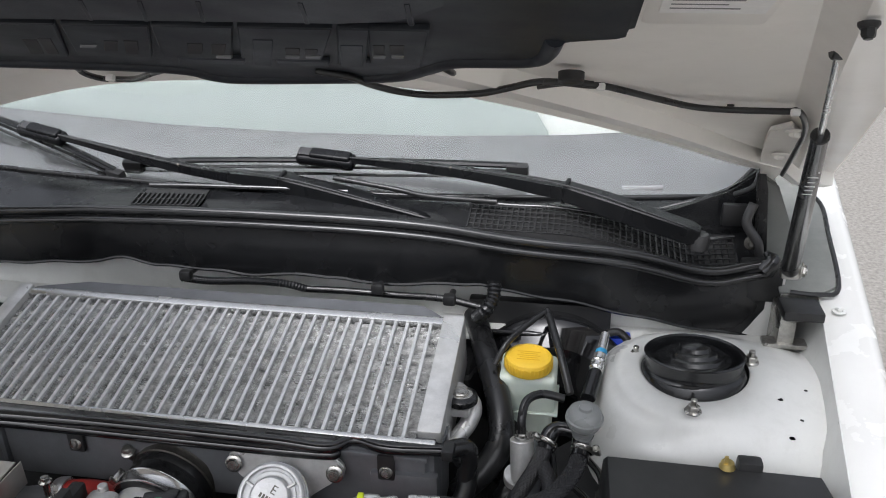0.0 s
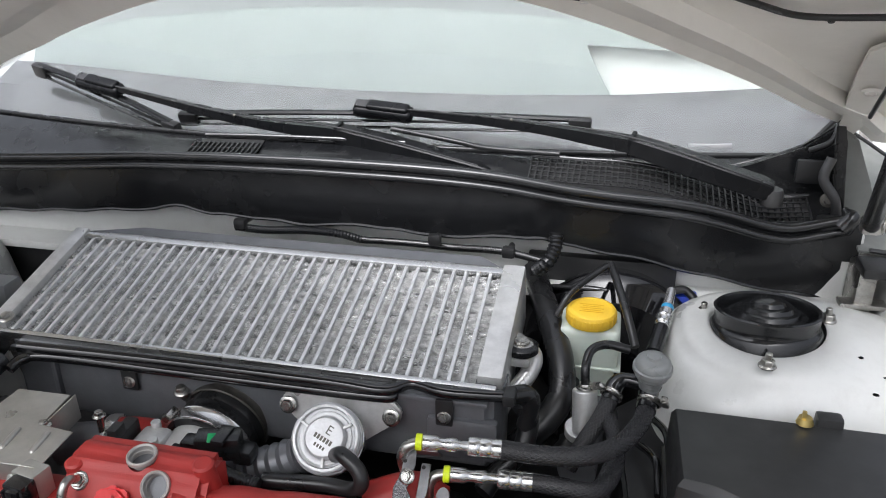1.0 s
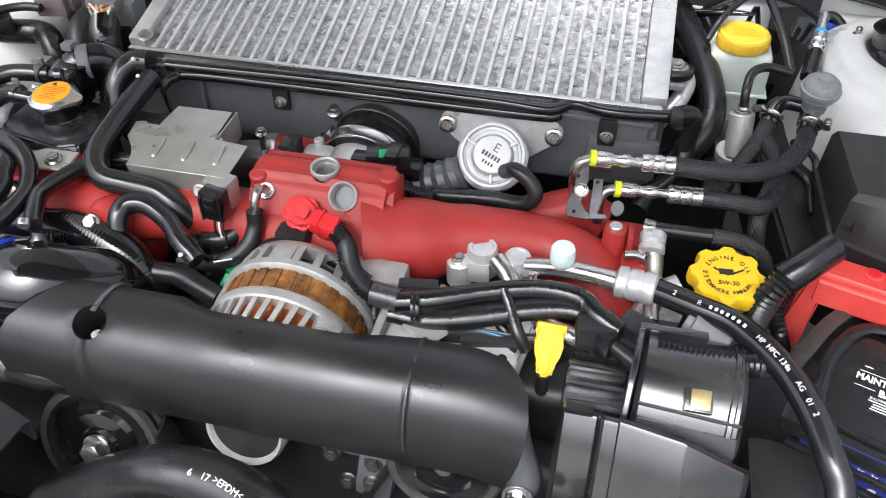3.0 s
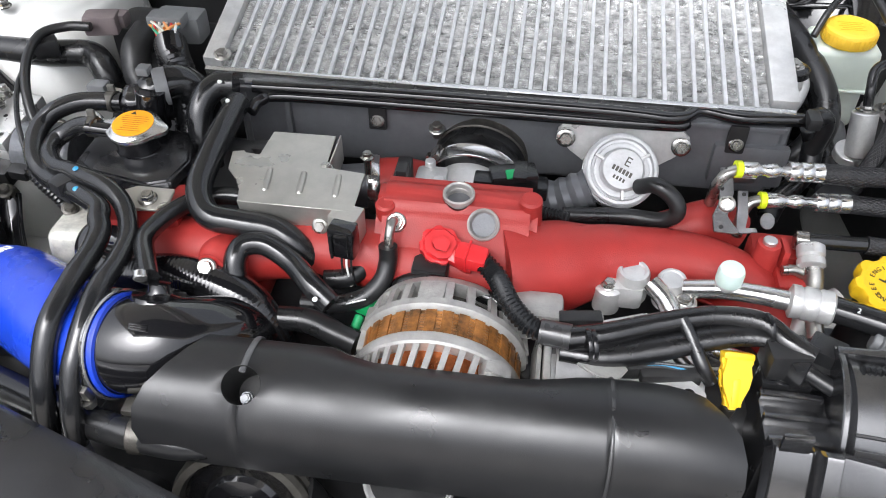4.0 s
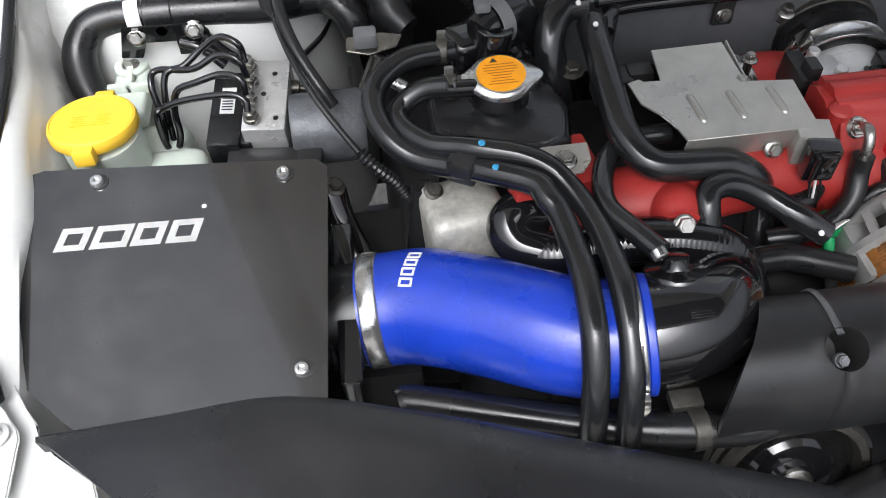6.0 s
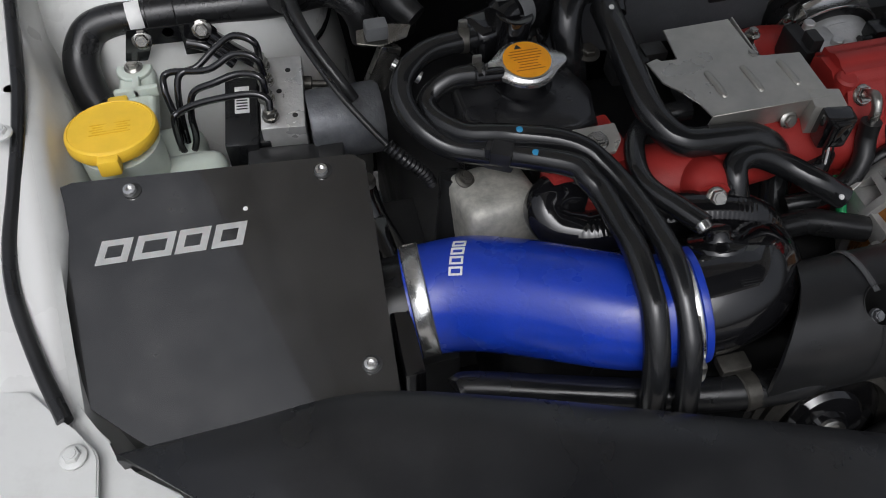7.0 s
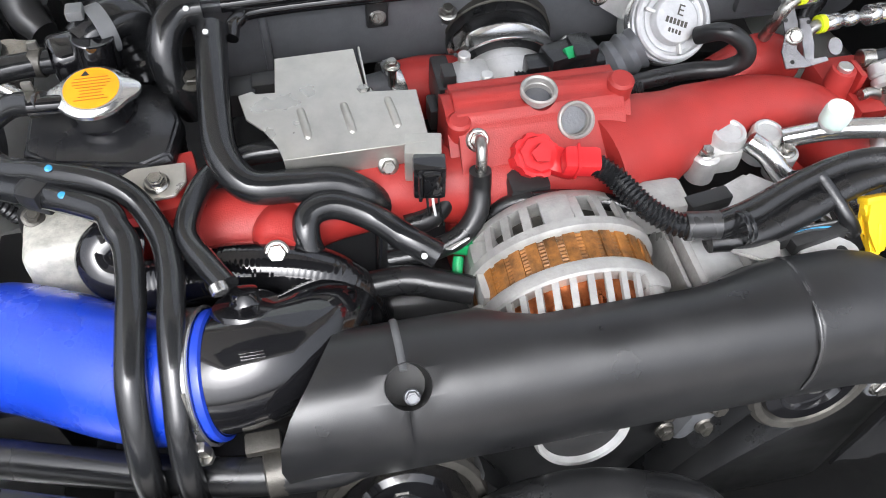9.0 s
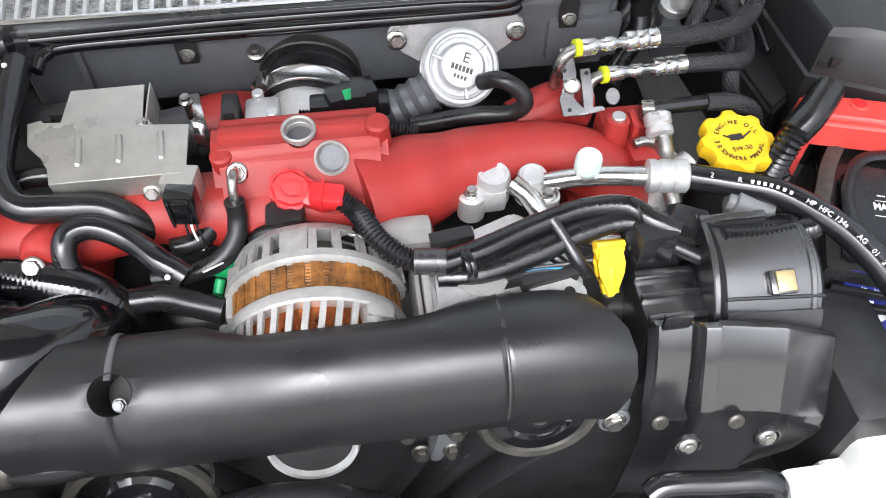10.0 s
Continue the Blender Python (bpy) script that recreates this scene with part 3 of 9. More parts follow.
# ---- wipers ----
def wiper(arm, blade, label):
    ob = thing("wiper", arm[0], label, "wiper")
    a0, a1, a2, a3 = [Vector(v) for v in arm]
    q = math.pi / 4
    part("pivot_cap", lathe([(0.013, -0.016), (0.013, -0.002), (0.011, 0.003), (0, 0.004)], Matrix.Translation(a0), 24), GREY_BLACK, ob, "worn grey pivot cap")
    head = tube([a0, a0.lerp(a1, 0.12), a0.lerp(a1, 0.6), a1], [0.017, 0.021, 0.023, 0.020], 4, 6, flat=0.72, spin=q)
    bmesh.ops.bevel(head, geom=[e for e in head.edges], offset=0.0016, segments=1, affect="EDGES")
    part("arm_head", head, WIPER_BLACK, ob)
    rail = tube([a1.lerp(a0, 0.03), a1.lerp(a2, 0.1), a2, a3], [0.019, 0.0165, 0.0115, 0.0062], 4, 6, flat=0.7, spin=q)
    part("knuckle", block((0.006, 0.025, 0.026), frame_of(a1, (0, -0.3, 1), a1 - a0), 0.003), WIPER_BLACK, ob)
    part("arm", rail, WIPER_BLACK, ob)
    top = Vector((0, -0.012, 0.011))
    # added grey bead: sky reflection on the arm's bevelled edge, put into colour
    part("edge_glint", tube([a0.lerp(a1, 0.1) + top * 0.95, a1 + top * 1.05, a2 + top * 0.62, a3 + top * 0.35], 0.0011, 6, 6), GREY_BLACK, ob, "thin grey bead painted as the sky's glint on the upper edge")
    part("rivet", rod(a2 + Vector((0, -0.006, 0.004)), a2 + Vector((0, -0.010, 0.008)), 0.0022), DARK_STEEL, ob)
    jm = frame_of(a3, (0, -0.45, 0.9), a3 - a2)
    joint = part("joint", join(block((0.086, 0.024, 0.018), jm @ Matrix.Translation((-0.004, 0, -0.004)), 0.008, 4), block((0.060, 0.017, 0.010), jm @ Matrix.Translation((-0.012, 0, 0.005)), 0.004, 3)), WIPER_BLACK, ob)
    part("clip", block((0.026, 0.014, 0.003), jm @ Matrix.Translation((0.022, 0, 0.0065)), 0.001), GREY_BLACK, joint)
    b0, b1 = Vector(blade[0]), Vector(blade[1])
    d = b1 - b0
    for w, up, nm in ((0.0068, 0.014, "frame"), (0.0034, -0.002, "squeegee"), (0.0034, 0.006, "flexor")):
        o = Vector((0, 0, up))
        part(nm, tube([b0 + o, b0 + d * 0.3 + o * 1.3, b0 + d * 0.7 + o * 1.3, b1 + o], w, 8, 5, flat=0.6), WIPER_BLACK if nm != "squeegee" else RUBBER, ob)
    for e in (b0, b1):
        part("end_cap", block((0.030, 0.014, 0.022), frame_of(e + Vector((0, 0, 0.006)), (0, -0.3, 1), d), 0.004), MATT_BLACK, ob)
    return ob


wiper([(0.149, 0.965, 0.994), (-0.015, 1.000, 1.031), (-0.168, 1.030, 1.041), (-0.352, 1.050, 1.046)],
      [(-0.083, 1.062, 1.028), (-0.653, 1.070, 1.006)], "matt black wiper arm and blade parked on the windscreen foot")
wiper([(-0.179, 0.970, 0.990), (-0.395, 1.000, 1.024), (-0.555, 1.030, 1.028), (-0.812, 1.090, 1.054)],
      [(-0.673, 1.052, 0.996), (-0.945, 1.140, 1.052)], "matt black wiper arm and blade raised along the windscreen edge")
solid("washer_hose", tube([(-0.323, 1.000, 1.034), (-0.239, 1.000, 1.022), (-0.191, 0.990, 1.018), (-0.101, 0.980, 1.019)], 0.0035, 10), RUBBER, "thin black washer hose lying on the scuttle", "hose")

# ---- hood, propped open on gas struts ----
HU, HN = Vector((0, -0.9165, 0.4000)), Vector((0, -0.4000, -0.9165))
REAR = [(-0.720, -0.030), (-0.596, 0.000), (-0.479, 0.095), (-0.418, 0.159), (-0.357, 0.216), (-0.284, 0.268), (-0.164, 0.362), (-0.068, 0.424), (0.012, 0.470), (0.082, 0.496), (0.176, 0.514), (0.282, 0.514), (0.345, 0.497), (0.376, 0.470), (0.410, 0.432), (0.435, 0.397), (0.476, 0.335), (0.542, 0.228), (0.615, 0.035), (0.656, -0.020), (0.716, -0.050)]


def rear_edge(dx):
    return float(np.interp(dx, [a for a, b in REAR], [b for a, b in REAR]))


def on_hood(x, s, n=0.0):
    return Vector((x, 1.05, 1.06)) + HU * s + HN * n


hood = thing("hood", (MID, 1.03, 1.05), "open hood seen from below, white inner frame", "hood")
rows = []
for i in range(73):
    dx = -0.70 + i * 1.40 / 72
    s0 = sum(rear_edge(dx + e) for e in (-0.03, 0, 0.03)) / 3
    row = []
    for k in (0, 0.006, 0.014, 0.04, 0.075, 0.085, 0.13, 0.14, 0.3, 0.5, 0.8, 1):
        s_ = s0 + k if k < 0.2 else s0 + 0.14 + (1.12 - s0 - 0.14) * (k - 0.14) / 0.86
        relief = {0: 0.0, 0.006: 0.006, 0.014: 0.004, 0.04: -0.004, 0.075: 0.000, 0.085: 0.012, 0.13: 0.014}.get(k, 0.0 if k < 0.2 else 0.004)
        row.append(on_hood(MID + dx * (1.02 - 0.33 * max(-0.1, s_)), s_, relief + (0.012 if abs(dx) > 0.66 else 0)))
    rows.append(row)
part("inner_frame", skin(rows, 0.003), HOOD_PAINT, hood, "cream white inner hood panel", smooth=30)
rows = []
for i in range(37):
    dx = -0.71 + i * 1.42 / 36
    s0 = rear_edge(dx) - 0.004
    rows.append([on_hood(MID + dx * (1.02 - 0.33 * max(-0.1, s0 + (1.13 - s0) * k)), s0 + (1.13 - s0) * k, -0.022 - 0.02 * math.sin(k * 3.14)) for k in (0, 0.1, 0.3, 0.6, 1)])
part("outer_skin", skin(rows, 0.002), WHITE_PAINT, hood)


def hl(x, s_, n):
    return Vector((x + MID, 1.05, 1.06)) + HU * s_ + HN * n


def duct_block(x0, x1, s0, s1, n0, n1, bevel=0.002):
    m = Matrix((Vector((1, 0, 0)), HU, HN)).transposed().to_4x4()
    m.translation = hl((x0 + x1) / 2, (s0 + s1) / 2, (n0 + n1) / 2)
    return block((x1 - x0, s1 - s0, n1 - n0), m, bevel)


duct_edge = [(-0.430, 0.695), (-0.426, 0.689), (-0.392, 0.686), (-0.384, 0.650), (-0.372, 0.637), (-0.335, 0.632), (-0.29, 0.604), (0.03, 0.601), (0.145, 0.596), (0.165, 0.575), (0.18, 0.567), (0.23, 0.574), (0.29, 0.588), (0.315, 0.612), (0.335, 0.632), (0.372, 0.637), (0.384, 0.650), (0.390, 0.684), (0.396, 0.689), (0.420, 0.689), (0.426, 0.695), (0.430, 1.02), (-0.430, 1.02)]
hood_frame = Matrix((Vector((1, 0, 0)), HU, HN)).transposed().to_4x4()
hood_frame.translation = hl(0, 0, 0)
dob = part("scoop_duct", slab(duct_edge, -0.002, 0.019, hood_frame, 0.004), DUCT_PLASTIC, hood, "black plastic scoop duct with pockets and slots")
part("duct_seal", tube([hl(a, b + 0.004, 0.017) for a, b in duct_edge[:18]], 0.0055, 12, 5), DUCT_PLASTIC, dob)


def duct_panel(name, x0, x1, s0, s1, lean, n0, n1, material):
    """A raised or sunk panel on the duct, leaning outwards by `lean` towards its top."""
    return part(name, slab([(x0, s0), (x1, s0), (x1 + lean, s1), (x0 + lean, s1)], n0, n1, hood_frame, 0.0008, 1), material, dob)


# panels between the joints, each with its windows and sills
for x0, x1, s0, lean in ((0.010, 0.104, 0.640, 0.042), (0.113, 0.160, 0.645, 0.036), (0.167, 0.209, 0.646, 0.030), (0.215, 0.262, 0.648, 0.026), (0.268, 0.284, 0.637, 0.022), (0.287, 0.316, 0.640, 0.018)):
    duct_panel("panel", x0, x1, s0, 0.714, lean, 0.0185, 0.0225, DUCT_PLASTIC)
for x0, x1, s1, lean in ((0.168, 0.209, 0.642, 0.006), (0.2295, 0.261, 0.643, 0.004), (0.2675, 0.314, 0.645, 0.003)):
    duct_panel("step", x0, x1, s1 - 0.012, s1, lean, 0.0185, 0.0222, DUCT_PALE)
for x0, x1, s0, s1, lean in ((0.0854, 0.0943, 0.6486, 0.6831, 0.020), (0.0970, 0.1047, 0.6497, 0.6863, 0.020), (0.1393, 0.1477, 0.6603, 0.6840, 0.0145), (0.1490, 0.1572, 0.6543, 0.6849, 0.0165),
                             (0.1879, 0.1969, 0.6581, 0.6817, 0.0116), (0.2018, 0.2098, 0.6580, 0.6816, 0.0113), (0.2455, 0.2537, 0.6612, 0.6763, 0.0056), (0.2569, 0.2640, 0.6624, 0.6748, 0.0043),
                             (0.2958, 0.3019, 0.6679, 0.6862, 0.0045), (0.3050, 0.3126, 0.6689, 0.6870, 0.0040)):
    duct_panel("window", x0, x1, s0, s1, lean, 0.0222, 0.0229, INK_AND_SHADE)
for x0, x1, s0, lean in ((0.1299, 0.1400, 0.6686, 0.0043), (0.2013, 0.2104, 0.6505, 0.0032), (0.2430, 0.2513, 0.6540, 0.0025), (0.2550, 0.2635, 0.6552, 0.0022), (0.2935, 0.3004, 0.6589, 0.0016), (0.3039, 0.3107, 0.6599, 0.0014)):
    duct_panel("window_sill", x0, x1, s0, s0 + 0.0060, lean, 0.0222, 0.0234, GREY_PLASTIC)
duct_panel("plate", 0.2164, 0.2272, 0.6332, 0.6929, 0.0238, 0.0222, 0.0230, DUCT_PALE)
duct_panel("plate", 0.2692, 0.2811, 0.6346, 0.6850, 0.0141, 0.0222, 0.0230, DUCT_PALE)
roll = slab([(-0.40, 0.735), (0.300, 0.737), (0.325, 0.742), (0.337, 0.750), (0.353, 0.767), (0.380, 0.86), (-0.40, 0.86)], 0.0185, 0.027, hood_frame, 0.005, 3)
part("rolled_ledge", roll, DUCT_PALE, dob)
for x, lean in ((0.0950, 0.020), (0.1814, 0.0153), (0.2085, 0.0145), (0.2356, 0.0128), (0.2835, 0.0077), (0.3295, 0.0046)):
    duct_panel("crease", x, x + 0.003, 0.740, 0.772, lean, 0.0260, 0.0273, DUCT_PLASTIC)
lab = part("label_pocket", duct_block(0.429, 0.487, 0.676, 0.76, -0.002, 0.008, 0.004), HOOD_PAINT, hood)
part("label", duct_block(0.436, 0.482, 0.700, 0.752, 0.0080, 0.0086, 0), PRINT, lab, "white service label")
part("print", join(*[duct_block(0.440, 0.470 - 0.006 * (k % 2), 0.707 + 0.006 * k, 0.7082 + 0.006 * k, 0.0086, 0.0088, 0) for k in range(6)]), GREY_PLASTIC, lab)
for q, r in (((-0.010, 0.514, 1.279), 0.0080), ((-0.056, 0.560, 1.269), 0.0022), ((0.104, 0.623, 1.242), 0.0026), ((0.156, 0.606, 1.249), 0.0030)):
    part("plug", lathe([(r, -0.004), (r, 0.002), (r * 0.8, 0.003), (0, 0.003)], frame_of(Vector(q) + HN * (0.005 if r < 0.005 else 0.001), HN), 20), INK_AND_SHADE if r < 0.005 else MATT_BLACK, hood)
part("washer_line", tube([(-0.352, 0.509, 1.283), (-0.351, 0.528, 1.275), (-0.360, 0.553, 1.264), (-0.361, 0.574, 1.256), (-0.352, 0.578, 1.255), (-0.327, 0.564, 1.259), (-0.293, 0.532, 1.271), (-0.256, 0.506, 1.282)], 0.0022, 10), RUBBER, hood)
part("washer_line", tube([(-0.162, 0.485, 1.285), (-0.143, 0.493, 1.280), (-0.135, 0.516, 1.270), (-0.124, 0.532, 1.263), (-0.109, 0.541, 1.259), (-0.092, 0.542, 1.259), (-0.068, 0.537, 1.262), (-0.050, 0.537, 1.266), (-0.028, 0.536, 1.271), (0.000, 0.552, 1.266), (0.015, 0.561, 1.263),
                          (0.051, 0.585, 1.250), (0.084, 0.601, 1.241), (0.134, 0.591, 1.243), (0.142, 0.590, 1.244), (0.153, 0.610, 1.233), (0.166, 0.653, 1.212), (0.180, 0.719, 1.181), (0.201, 0.838, 1.118)], 0.0023, 10), RUBBER, hood)
part("washer_line", tube([(-0.085, 0.483, 1.290), (-0.082, 0.517, 1.278), (-0.084, 0.550, 1.266), (-0.078, 0.573, 1.257), (-0.064, 0.585, 1.252), (-0.047, 0.580, 1.255), (-0.030, 0.564, 1.262), (-0.011, 0.549, 1.268), (0.004, 0.550, 1.267)], 0.0022, 10), RUBBER, hood)
for q in ((-0.350, 0.568, 1.258), (-0.060, 0.583, 1.251), (0.009, 0.556, 1.264), (0.140, 0.585, 1.244)):
    part("clip", block((0.006, 0.005, 0.005), frame_of(q, HN), 0.0012), PRINT, hood)
arm_out = [(0.1456 - MID, 0.4028), (0.1547 - MID, 0.4330), (0.168 - MID, 0.400), (0.1765 - MID, 0.366), (0.208 - MID, 0.25), (0.232 - MID, 0.10), (0.247 - MID, -0.02), (0.228 - MID, -0.02), (0.205 - MID, 0.10), (0.180 - MID, 0.215), (0.160 - MID, 0.32)]
hinge = part("hinge_arm", slab(arm_out, 0.012, 0.016, hood_frame, 0.001), HOOD_PAINT, hood, "cream painted flat hinge arm")
for q in ((0.164, 0.669, 1.209), (0.184, 0.789, 1.154)):
    part("hinge_bolt", hexbolt(q, HN, 0.0055, 0.005), HOOD_PAINT, hinge)

stay = thing("gas_strut", (0.234, 0.90, 0.985), "black gas strut holding the hood open", "gas strut")
g0, g2 = Vector((0.242, 0.900, 0.985)), Vector((0.120, 0.444, 1.311))
g1 = g0.lerp(g2, 0.774)
part("cylinder", join(lathe([(0.0098, 0), (0.0098, 0.02), (0.0056, (g1 - g0).length), (0.0, (g1 - g0).length)], frame_of(g0, g1 - g0), 28), rod(g1, g1 + (g1 - g0).normalized() * 0.005, 0.006)), SATIN_BLACK, stay)
part("piston_rod", rod(g1, g2, 0.0021), ALU_BRIGHT, stay, "polished chrome piston rod")
part("ball_socket", join(rod(g2 - Vector((0.004, 0, 0)), g2 + Vector((0.004, 0, 0)), 0.0055), tube([g2, (0.115, 0.413, 1.325), (0.115, 0.391, 1.335), (0.116, 0.373, 1.343)], [0.003, 0.0045, 0.0055, 0.006], 10), hexbolt((0.108, 0.371, 1.334), HN, 0.003)), MATT_BLACK, stay)
part("ball_socket", join(block((0.018, 0.020, 0.022), frame_of(g0, (1, 0, 0)), 0.006), hexbolt(g0 + Vector((0.012, 0, 0)), (1, -0.3, 0), 0.007)), STEEL, stay)
bars([(0, -0.02, 0.007, 0.0007), (0, -0.016, 0.006, 0.0007), (0, -0.012, 0.007, 0.0007), (0, -0.008, 0.005, 0.0007), (0, -0.003, 0.007, 0.0007), (0, 0.002, 0.006, 0.0007)],
     frame_of(g0.lerp(g1, 0.86) + Vector((0.0, -0.0058, -0.003)), (0, -0.9, -0.45), (1, 0, 0)), PRINT, stay)
bk = thing("corner_bracket", (0.24, 0.93, 0.88), "black plastic and steel corner brackets at the cowl end", "bracket")
part("bracket", join(block((0.05, 0.03, 0.05), Matrix.Translation((0.225, 0.955, 0.945)), 0.008), block((0.045, 0.04, 0.012), Matrix.Translation((0.262, 0.90, 0.935)), 0.003)), MATT_BLACK, bk)
part("bracket", join(block((0.02, 0.05, 0.06), Matrix.Translation((0.25, 0.92, 0.90)), 0.004), block((0.05, 0.02, 0.006), Matrix.Translation((0.25, 0.90, 0.89)), 0.002)), STEEL, bk)

tail = [(0.211, 0.995, 1.069), (0.219, 0.995, 1.078), (0.226, 0.995, 1.049), (0.240, 0.995, 0.941), (0.225, 0.995, 0.945)]
# cream panel given a grey colour in place of the hood's shade
part("hinge_panel", slab([(0.222, 1.062), (0.240, 1.052), (0.262, 1.00), (0.286, 0.935), (0.232, 0.935)], -1.012, -1.002, SCREEN, 0.003), GUTTER_PAINT, bk, "painted hinge panel, greyed in colour for the hood's shade")
part("bracket", slab([(v[0], v[2]) for v in tail], -1.000, -0.990, SCREEN, 0.002), SATIN_BLACK, bk)
part("bracket", tube([(0.211, 0.985, 1.032), (0.205, 0.980, 1.008), (0.220, 0.975, 0.985), (0.226, 0.975, 0.961)], 0.006, 10), GREY_BLACK, bk)
part("bolt", hexbolt((0.214, 0.980, 0.982), (0, -1, 0.3), 0.006), DARK_STEEL, bk)

# ---- fender edge details ----
strips = {-1: [(-1.060, 0.358, 0.838), (-1.076, 0.400, 0.842), (-1.090, 0.448, 0.848), (-1.094, 0.487, 0.854), (-1.091, 0.535, 0.862), (-1.087, 0.593, 0.876), (-1.089, 0.664, 0.892), (side(-1, 0.705), 0.95, 0.942), (side(-1, 0.72), 1.05, 0.96)]}
for s in (-1,):
    st = thing("weatherstrip", strips[s][2], "black rubber weatherstrip bead along the fender edge", "weatherstrip")
    part("bead", tube(strips[s], 0.0050, 10), RUBBER, st)
for p in ((-1.054, 0.333, 0.840), (-1.095, 0.568, 0.880), (0.304, 0.901, 0.935)):
    solid("fender_bolt", hexbolt(p, (0, 0, 1), 0.0052, 0.005, 1.5), INNER_PAINT, "white painted flange bolt on the fender edge", "bolt", group="fender bolts")

plate = [(-1.120, 0.394, 0.840), (-1.081, 0.383, 0.840), (-1.063, 0.360, 0.840), (-1.054, 0.351, 0.840), (-1.043, 0.336, 0.840), (-1.041, 0.330, 0.840), (-1.041, 0.291, 0.840), (-1.112, 0.308, 0.840)]
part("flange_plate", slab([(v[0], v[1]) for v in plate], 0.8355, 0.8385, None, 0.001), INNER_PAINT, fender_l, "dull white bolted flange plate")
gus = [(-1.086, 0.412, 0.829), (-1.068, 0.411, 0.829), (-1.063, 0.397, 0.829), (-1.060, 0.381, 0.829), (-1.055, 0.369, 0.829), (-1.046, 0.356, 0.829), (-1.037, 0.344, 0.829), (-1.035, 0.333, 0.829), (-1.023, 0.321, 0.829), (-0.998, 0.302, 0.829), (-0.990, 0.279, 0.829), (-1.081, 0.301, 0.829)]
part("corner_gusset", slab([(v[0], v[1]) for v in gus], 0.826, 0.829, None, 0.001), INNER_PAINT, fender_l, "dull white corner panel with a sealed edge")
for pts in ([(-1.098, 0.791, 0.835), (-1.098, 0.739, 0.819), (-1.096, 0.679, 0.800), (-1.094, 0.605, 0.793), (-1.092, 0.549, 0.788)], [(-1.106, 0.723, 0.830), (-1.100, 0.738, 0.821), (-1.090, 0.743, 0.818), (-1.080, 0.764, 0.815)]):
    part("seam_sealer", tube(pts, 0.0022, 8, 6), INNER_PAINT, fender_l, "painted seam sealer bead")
for q in ((-1.097, 0.570, 0.878), (-1.092, 0.612, 0.882)):
    part("drain_hole", lathe([(0.0042, 0.0008), (0, 0.0008)], Matrix.Translation(q), 14), INK_AND_SHADE, fender_l)
gutter = [(0.285, 0.928), (0.313, 0.945), (0.329, 1.073), (0.336, 1.149), (0.319, 1.203), (0.300, 1.250)]
rows = []
for y in [0.93 + 0.02 * k for k in range(17)]:
    xo = float(np.interp(y, [b for a, b in gutter], [a for a, b in gutter]))
    rows.append([(0.244 + (xo - 0.244) * k, y, lip_z(y) + 0.004 + 0.003 * abs(k - 0.5)) for k in (0, 0.1, 0.5, 0.9, 1)])
part("gutter_panel", skin(rows, 0.003), GUTTER_PAINT, fender_r, "dull grey painted gutter panel")
part("edge_seal", tube([(a, b, lip_z(b) + 0.006) for a, b in [(0.255, 0.930)] + gutter], 0.0030, 8, 5), RUBBER, fender_r, "black rubber edge seal")
emb = frame_of((0.298, 0.775, 0.905), (0.1, 0, 1), (0.1, -1, 0))
bars([(-0.016 + 0.006 * k, 0, 0.0042, 0.0050) for k in range(6)], emb, INNER_PAINT, fender_r, "stamped_mark")


# ---- intercooler ----
ic = thing("intercooler", (-0.407, 0.73, 0.8), "silver bar-and-plate intercooler above the engine", "intercooler")
IV = Vector((0, -0.171, -0.043)).normalized()
IN = Vector((0, IV.z, -IV.y))
im = Matrix((Vector((1, 0, 0)), -IV, IN)).transposed().to_4x4()
im.translation = Vector((-0.670, 0.823, 0.930))
W, D = 0.526, 0.1765


def ib(x0, x1, y0, y1, z0, z1, bevel=0.0012):
    return block((x1 - x0, y1 - y0, z1 - z0), im @ Matrix.Translation(((x0 + x1) / 2, (y0 + y1) / 2, (z0 + z1) / 2)), bevel)


NB = 38
pitch = W / NB
for i in range(1, NB):
    part("bar", ib(i * pitch - 0.0019, i * pitch + 0.0019, -D + 0.002, -0.008, -0.05, -0.0005, 0.0008), ALU_BAR, ic)
fins = bmesh.new()
rnd = random.Random(5)
FOLD = 0.0029
for i in range(NB):
    x0, x1 = i * pitch + 0.0018, (i + 1) * pitch - 0.0018
    xm = (x0 + x1) / 2
    for a, b in ((x0, xm), (xm, x1)):
        y = -0.010 - rnd.uniform(0, FOLD)
        while y > -D + 0.003:
            crush = rnd.uniform(0, 0.0022) if rnd.random() < 0.18 else 0.0
            za, zb = -0.0026 - rnd.uniform(0, 0.0010) - crush, -0.0026 - rnd.uniform(0, 0.0010) - crush
            la, lb_ = rnd.uniform(-0.0005, 0.0005), rnd.uniform(-0.0005, 0.0005)
            rows_ = []
            for f_, dz in ((0.0, -0.0050), (0.26, -0.0010), (0.50, 0.0), (0.74, -0.0012), (1.0, -0.0050)):
                rows_.append([fins.verts.new(im @ Vector((a, y + la - f_ * FOLD * 0.95, za + dz))), fins.verts.new(im @ Vector((b, y + lb_ - f_ * FOLD * 0.95, zb + dz)))])
            for r0, r1 in zip(rows_, rows_[1:]):
                fins.faces.new((r0[0], r0[1], r1[1], r1[0]))
            y -= FOLD
fo = part("fin_pack", fins, ALU_FIN, ic, "fine folded aluminium cooling fins", smooth=1)
fo["kind"] = "stuff"
